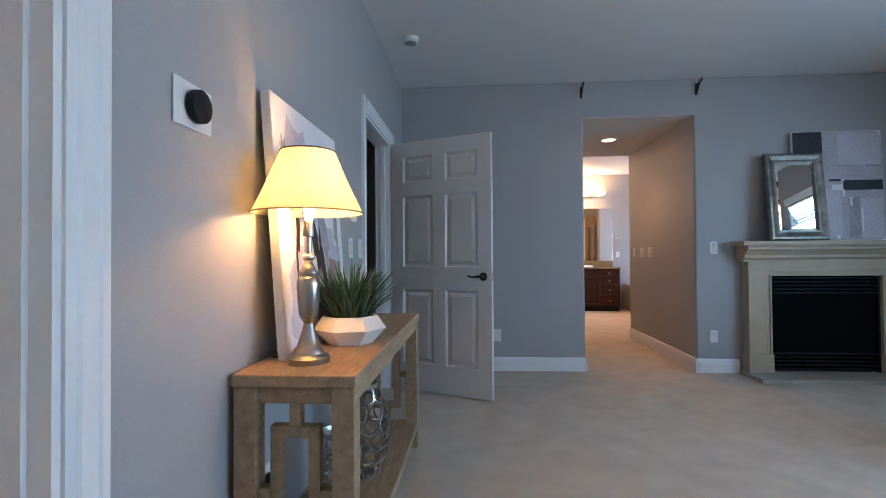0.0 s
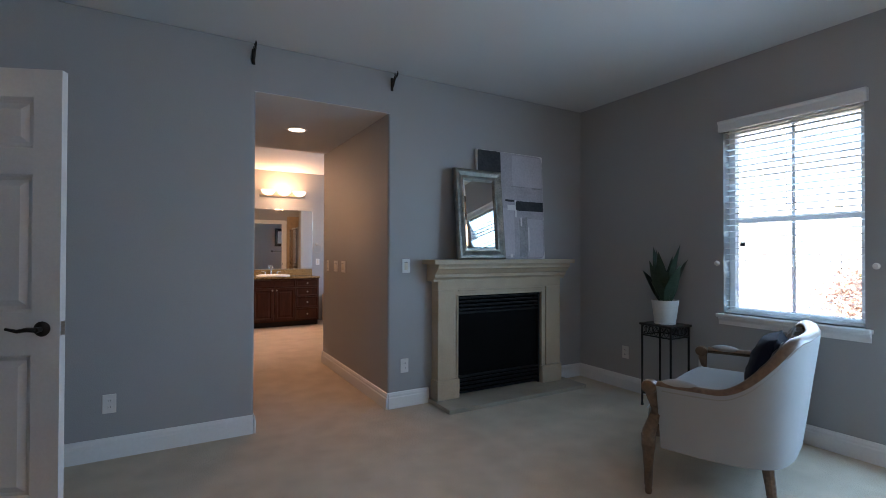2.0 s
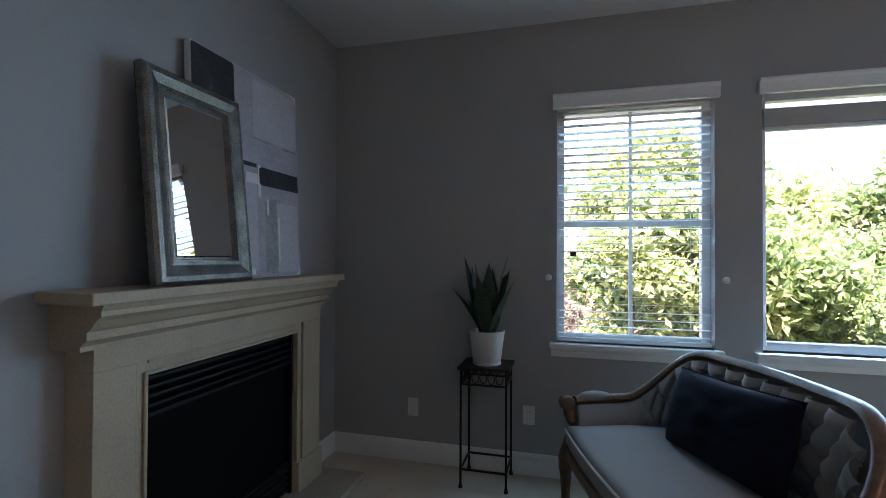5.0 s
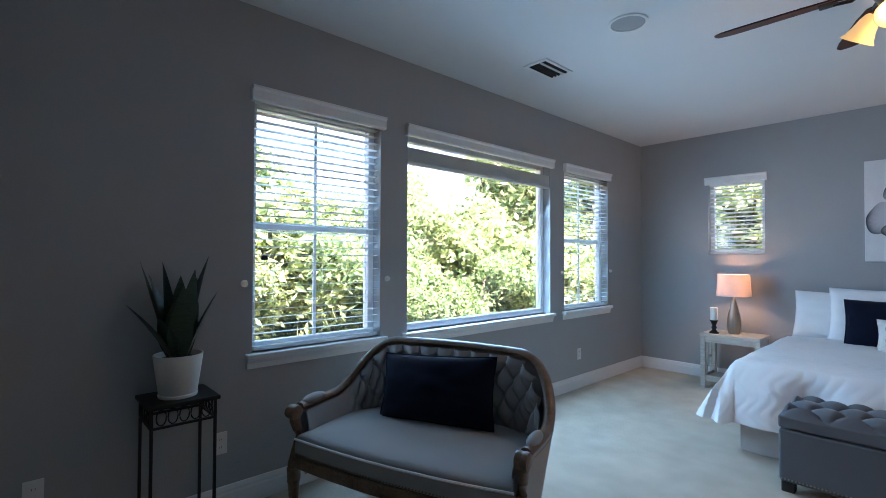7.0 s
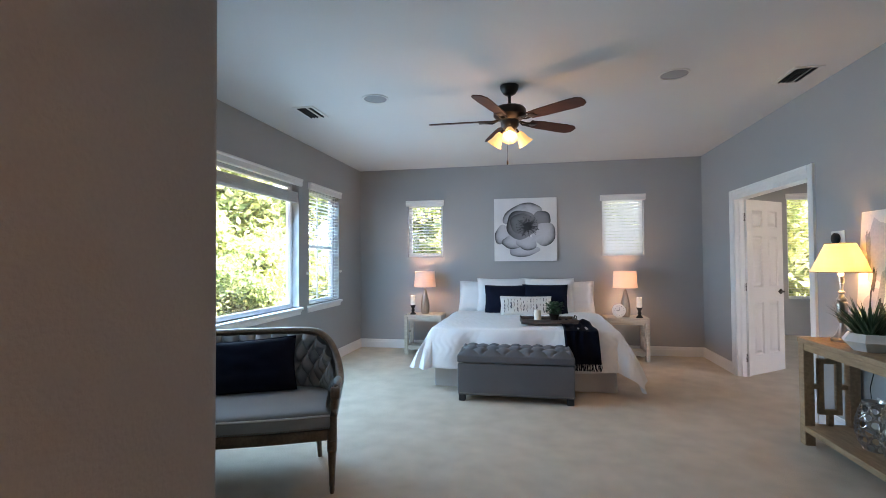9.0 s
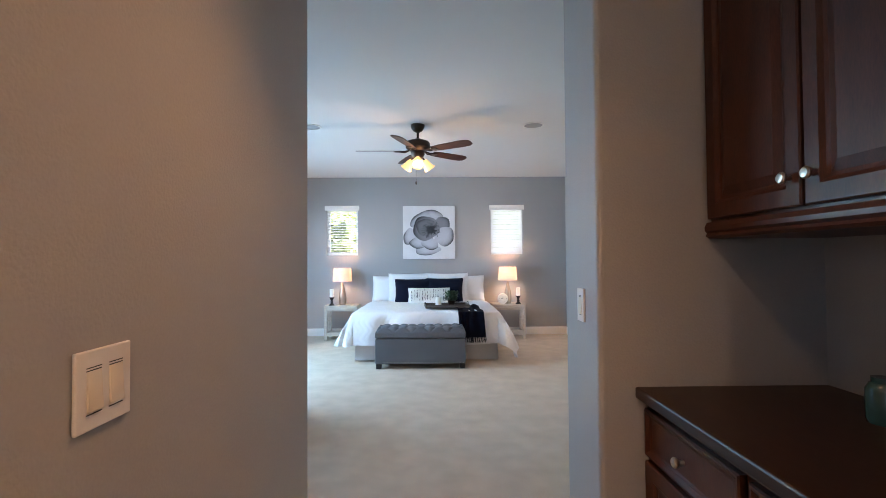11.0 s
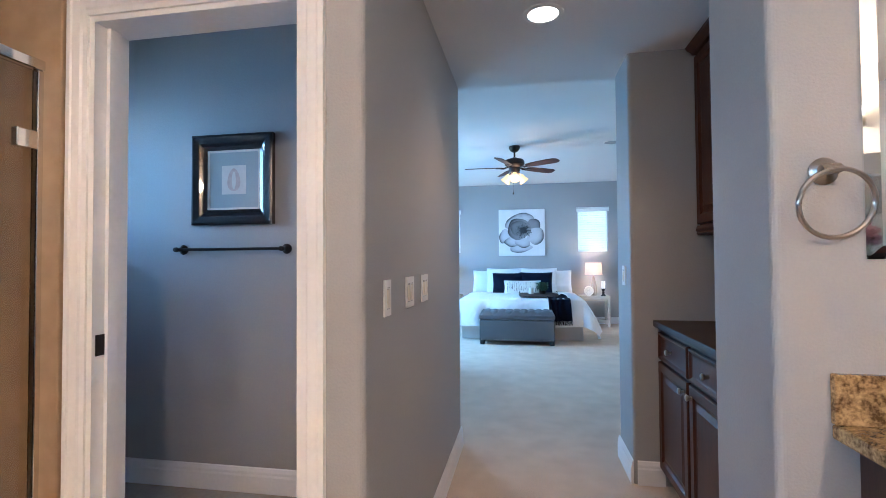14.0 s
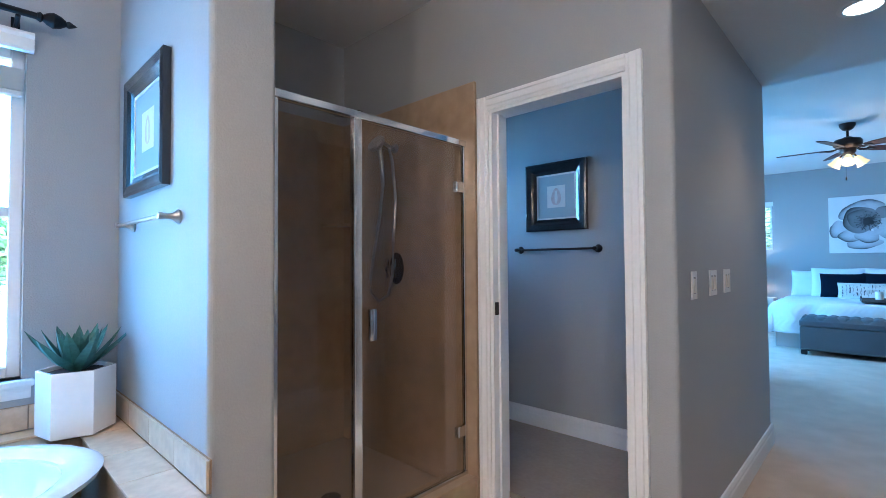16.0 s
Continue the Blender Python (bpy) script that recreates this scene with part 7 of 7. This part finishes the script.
LEAF1 = leaf_material("vine_leaf", (0.19, 0.29, 0.13), (0.66, 0.68, 0.33))
LEAF2 = leaf_material("shrub_leaf", (0.14, 0.24, 0.11), (0.48, 0.57, 0.26))
BARK = material("bark", (0.10, 0.075, 0.055), 0.9, color2=(0.20, 0.16, 0.12), scale=9, fine=60, bump=0.6)


def tree(name, m, height, spread, leaves, mat, seed, label, leafsize=0.07, low=0.15):
    r = random.Random(seed)
    t = thing(name, label, "tree", "garden trees", m)
    bm = bmesh.new()
    tube(bm, [(0, 0, 0), (0.04, 0.02, height * 0.25), (-0.03, 0.05, height * 0.5), (0.05, 0.0, height * 0.8)], [0.07, 0.055, 0.04, 0.015], 8)
    part("trunk", bm, BARK, t)
    lobes = []
    for i in range(24):
        a = i * 2.4 + r.uniform(-0.4, 0.4)
        h = height * (low + (0.92 - low) * ((i * 0.618) % 1))
        R = spread * (0.35 + 0.65 * math.sin(math.pi * min(1, h / height * 0.85 + 0.1))) * r.uniform(0.3, 1.05)
        c = Vector((R * math.cos(a), R * math.sin(a), h))
        lobes.append((c, spread * r.uniform(0.16, 0.42)))
        bm = bmesh.new()
        z0 = max(0.1, h - 0.5 * R - 0.2)
        tube(bm, [(0, 0, z0), c * 0.5 + Vector((r.uniform(-0.1, 0.1), r.uniform(-0.1, 0.1), 0.5 * z0)), c], [0.028, 0.018, 0.006], 6)
        part("limb", bm, BARK, t)
    vs, fs = [], []
    for i in range(leaves):
        c, R = lobes[r.randrange(len(lobes))]
        d = Vector((r.gauss(0, 1), r.gauss(0, 1), r.gauss(0, 1))) * R * 0.62
        d.z *= 0.85
        p = c + d
        if p.z < 0.03:
            continue
        n_ = Vector((r.gauss(0, 1), r.gauss(0, 1), r.gauss(0, 1) + 0.6)).normalized()
        s1 = n_.orthogonal().normalized()
        s1 = Matrix.Rotation(r.uniform(0, 6.28), 3, n_) @ s1
        s2 = n_.cross(s1)
        L = leafsize * r.uniform(0.6, 1.3)
        k = len(vs)
        vs += [p - s1 * L, p + s2 * L * 0.5 - n_ * L * 0.15, p + s1 * L, p - s2 * L * 0.5 - n_ * L * 0.15]
        fs.append((k, k + 1, k + 2, k + 3))
    me = bpy.data.meshes.new("crown")
    me.from_pydata(vs, [], fs)
    me.materials.append(mat)
    cr_ = new("crown", me)
    cr_.parent = t
    tagged(cr_, "", "", "", "stuff")
    return t


G0 = -0.352
ta = tree("tree", pose(9.0, 1.25, G0), 3.7, 1.35, 10000, LEAF1, 1, "sunlit leafy garden tree with yellow-green foliage", 0.105, 0.1)
tb_ = tree("tree", pose(9.4, -0.6, G0), 4.3, 1.55, 10000, LEAF1, 2, "tall vine-covered tree with yellow-green leaves", 0.115, 0.08)
tc = tree("tree", pose(10.0, 1.2, G0), 3.3, 1.3, 10000, LEAF2, 3, "dark green leafy shrub in the garden", 0.09, 0.1)
for k, (src, x, y, rot, sc) in enumerate(((ta, 8.6, -2.4, 70, 0.74), (tb_, 9.6, -4.6, 160, 1.1), (ta, 12.0, 8.2, 200, 0.4), (tb_, 11.4, 0.4, 250, 0.7), (tc, 11.2, 1.4, 120, 0.85), (tc, 11.0, -2.0, 300, 0.9), (ta, 11.8, 4.2, 20, 0.36),
                                          (tb_, 3.9, -7.4, 30, 1.0), (ta, 2.0, -8.0, 140, 1.1), (tc, 5.8, -7.6, 80, 1.2), (tb_, 7.6, -6.4, 210, 1.1), (ta, -0.2, -8.2, 260, 1.1), (ta, -4.2, -8.4, 10, 1.1), (tb_, -6.0, -8.0, 95, 1.0), (tc, -2.2, -8.6, 170, 1.1), (tc, 10.2, 9.6, 60, 1.0), (tc, 7.9, -1.2, 15, 0.62), (tc, 8.0, 0.3, 75, 0.66), (ta, 7.9, 2.0, 110, 0.56), (ta, 8.3, -3.9, 10, 0.8), (tc, 9.0, 8.6, 140, 0.8), (tb_, 3.1, -6.0, 300, 0.85), (tc, 4.7, -6.4, 30, 1.0), (ta, 0.6, -6.4, 75, 0.9), (tc, 7.3, -2.2, 240, 0.5), (tc, 7.4, -3.4, 20, 0.55), (ta, 8.9, 0.5, 320, 0.78), (tc, 10.2, 1.4, 220, 1.05), (tb_, 10.6, -3.4, 45, 0.85), (tc, 7.2, -0.4, 100, 0.42), (ta, -3.0, -6.6, 60, 0.9))):
    o = copy_thing(src, pose(x, y, G0, 0, 0, rot))
    o.scale = (sc, sc, sc)
tb_.scale = (0.66, 0.66, 0.66)
tc.scale = (0.62, 0.62, 0.62)
PLUM = leaf_material("plum_leaf", (0.26, 0.18, 0.15), (0.45, 0.36, 0.30))
tree("shrub", pose(8.8, 3.0, G0), 1.6, 0.8, 4500, PLUM, 7, "reddish plum shrub outside the window", 0.05, 0.2)
AGG = leaf_material("strap_leaf", (0.12, 0.17, 0.04), (0.30, 0.30, 0.10))
for x, y in ((7.6, 2.6), (7.5, 1.1)):
    p = thing("garden_plant", "clump of pale strap-leaved garden plant", "plant", "strap-leaved plants", pose(x, y, G0))
    bm = bmesh.new()
    rng = random.Random(int(x * 10 + y))
    for i in range(90):
        a = rng.uniform(0, 6.28)
        blade_leaf(bm, (0.08 * math.cos(a), 0.08 * math.sin(a), 0), a, rng.uniform(0.05, 0.6), rng.uniform(0.5, 0.95), 0.035, 0.3, rng.uniform(0.5, 1.3), 6)
    part("leaves", bm, AGG, p)
FENCEW = material("fence_wood", (0.24, 0.19, 0.16), 0.85, color2=(0.38, 0.31, 0.26), scale=5, fine=50, bump=0.4, by_object=0.2, stretch=(6, 6, 1))
fe = thing("fence", "weathered brown wooden board fence behind the trees", "fence")
brd = mesh("board", new_bm((0, -0.09, 0, 0.02, 0.09, 1.75), bevel=0.004), FENCEW, False)
for i in range(100):
    o = new("board", brd)
    o.parent = fe
    o.location = (12.6, -8 + i * 0.187, G0)
for z in (0.3, 1.4):
    part("rail", new_bm((12.62, -8.1, G0 + z, 12.66, 10.8, G0 + z + 0.09)), FENCEW, fe)

# ---- stone of the shower and tiles of the tub ----
TS = 0.305


def tiles(parent, mat, m, nu, nv, wu, wv, name="tile", gap=0.003):
    """Tiles in a plane: x across, z up, y out."""
    me = {}
    for i in range(nu):
        for j in range(nv):
            w, h = min(TS, wu - i * TS), min(TS, wv - j * TS)
            if w < 0.02 or h < 0.02:
                continue
            k = (round(w, 3), round(h, 3))
            if k not in me:
                me[k] = mesh(name, new_bm((gap / 2, 0, gap / 2, w - gap / 2, 0.010, h - gap / 2), bevel=0.0015), mat, False)
            o = new(name, me[k])
            o.parent = parent
            o.matrix_local = m @ Matrix.Translation((i * TS, 0, j * TS))


GROUT = material("grout", (0.35, 0.245, 0.145), 0.9, scale=8, fine=120, bump=0.2)
for x0, y0, z0, x1, y1, z1 in ((3.215, YB, 0, XE, YB + 0.022, 2.18), (XE - 0.022, YB + 0.0225, 0.03, XE, 7.2765, 2.18), (3.40, 7.277, 0.03, XE, 7.2995, 2.18)):
    setting("shower_wall_slab", new_bm((x0, y0, z0, x1, y1, z1), bevel=0.005), SLAB, "mottled tan stone slab of the shower wall", "wall slab")
td = setting("tub_deck_tile", new_bm((3.201, 7.531, 0.4905, XE, 7.70, 0.496), (3.201, 7.70, 0.4905, 3.42, 9.30, 0.496), (4.18, 7.70, 0.4905, XE, 9.30, 0.496), (3.201, 9.3, 0.4905, XE, YT, 0.496)), GROUT, "beige stone tile on the tub deck", "deck tile")
for x0, y0, wu, wv in ((3.205, 7.545, 1.21, 0.17), (3.205, 7.72, 0.15, 1.6), (4.30, 7.72, 0.12, 1.6)):
    tiles(td, DECKT, Matrix(((1, 0, 0, x0), (0, 0, 1, y0), (0, 1, 0, 0.4965), (0, 0, 0, 1))), 5, 6, wu, wv)
ts = setting("tub_splash_tile", new_bm((3.215, 7.531, 0.51, XE, 7.536, 0.615)), GROUT, "beige tile splash along the tub", "deck tile")
tiles(ts, DECKT, pose(3.215, 7.5365, 0.51), 5, 1, XE - 3.215, 0.105)
ts2 = setting("tub_splash_tile", new_bm((XE - 0.005, 7.55, 0.51, XE, YT, 0.615)), GROUT, "beige tile splash along the tub", "deck tile")
tiles(ts2, DECKT, pose(XE - 0.0055, 7.552, 0.51, 0, 0, 90), 7, 1, YT - 7.552, 0.105)
tf = setting("tub_front_tile", new_bm((3.194, 7.535, 0, 3.20, YT, 0.49)), GROUT, "beige tile front of the tub deck", "deck tile")
tiles(tf, DECKT, pose(3.1935, 7.54, 0, 0, 0, 90), 7, 2, YT - 7.54, 0.49)
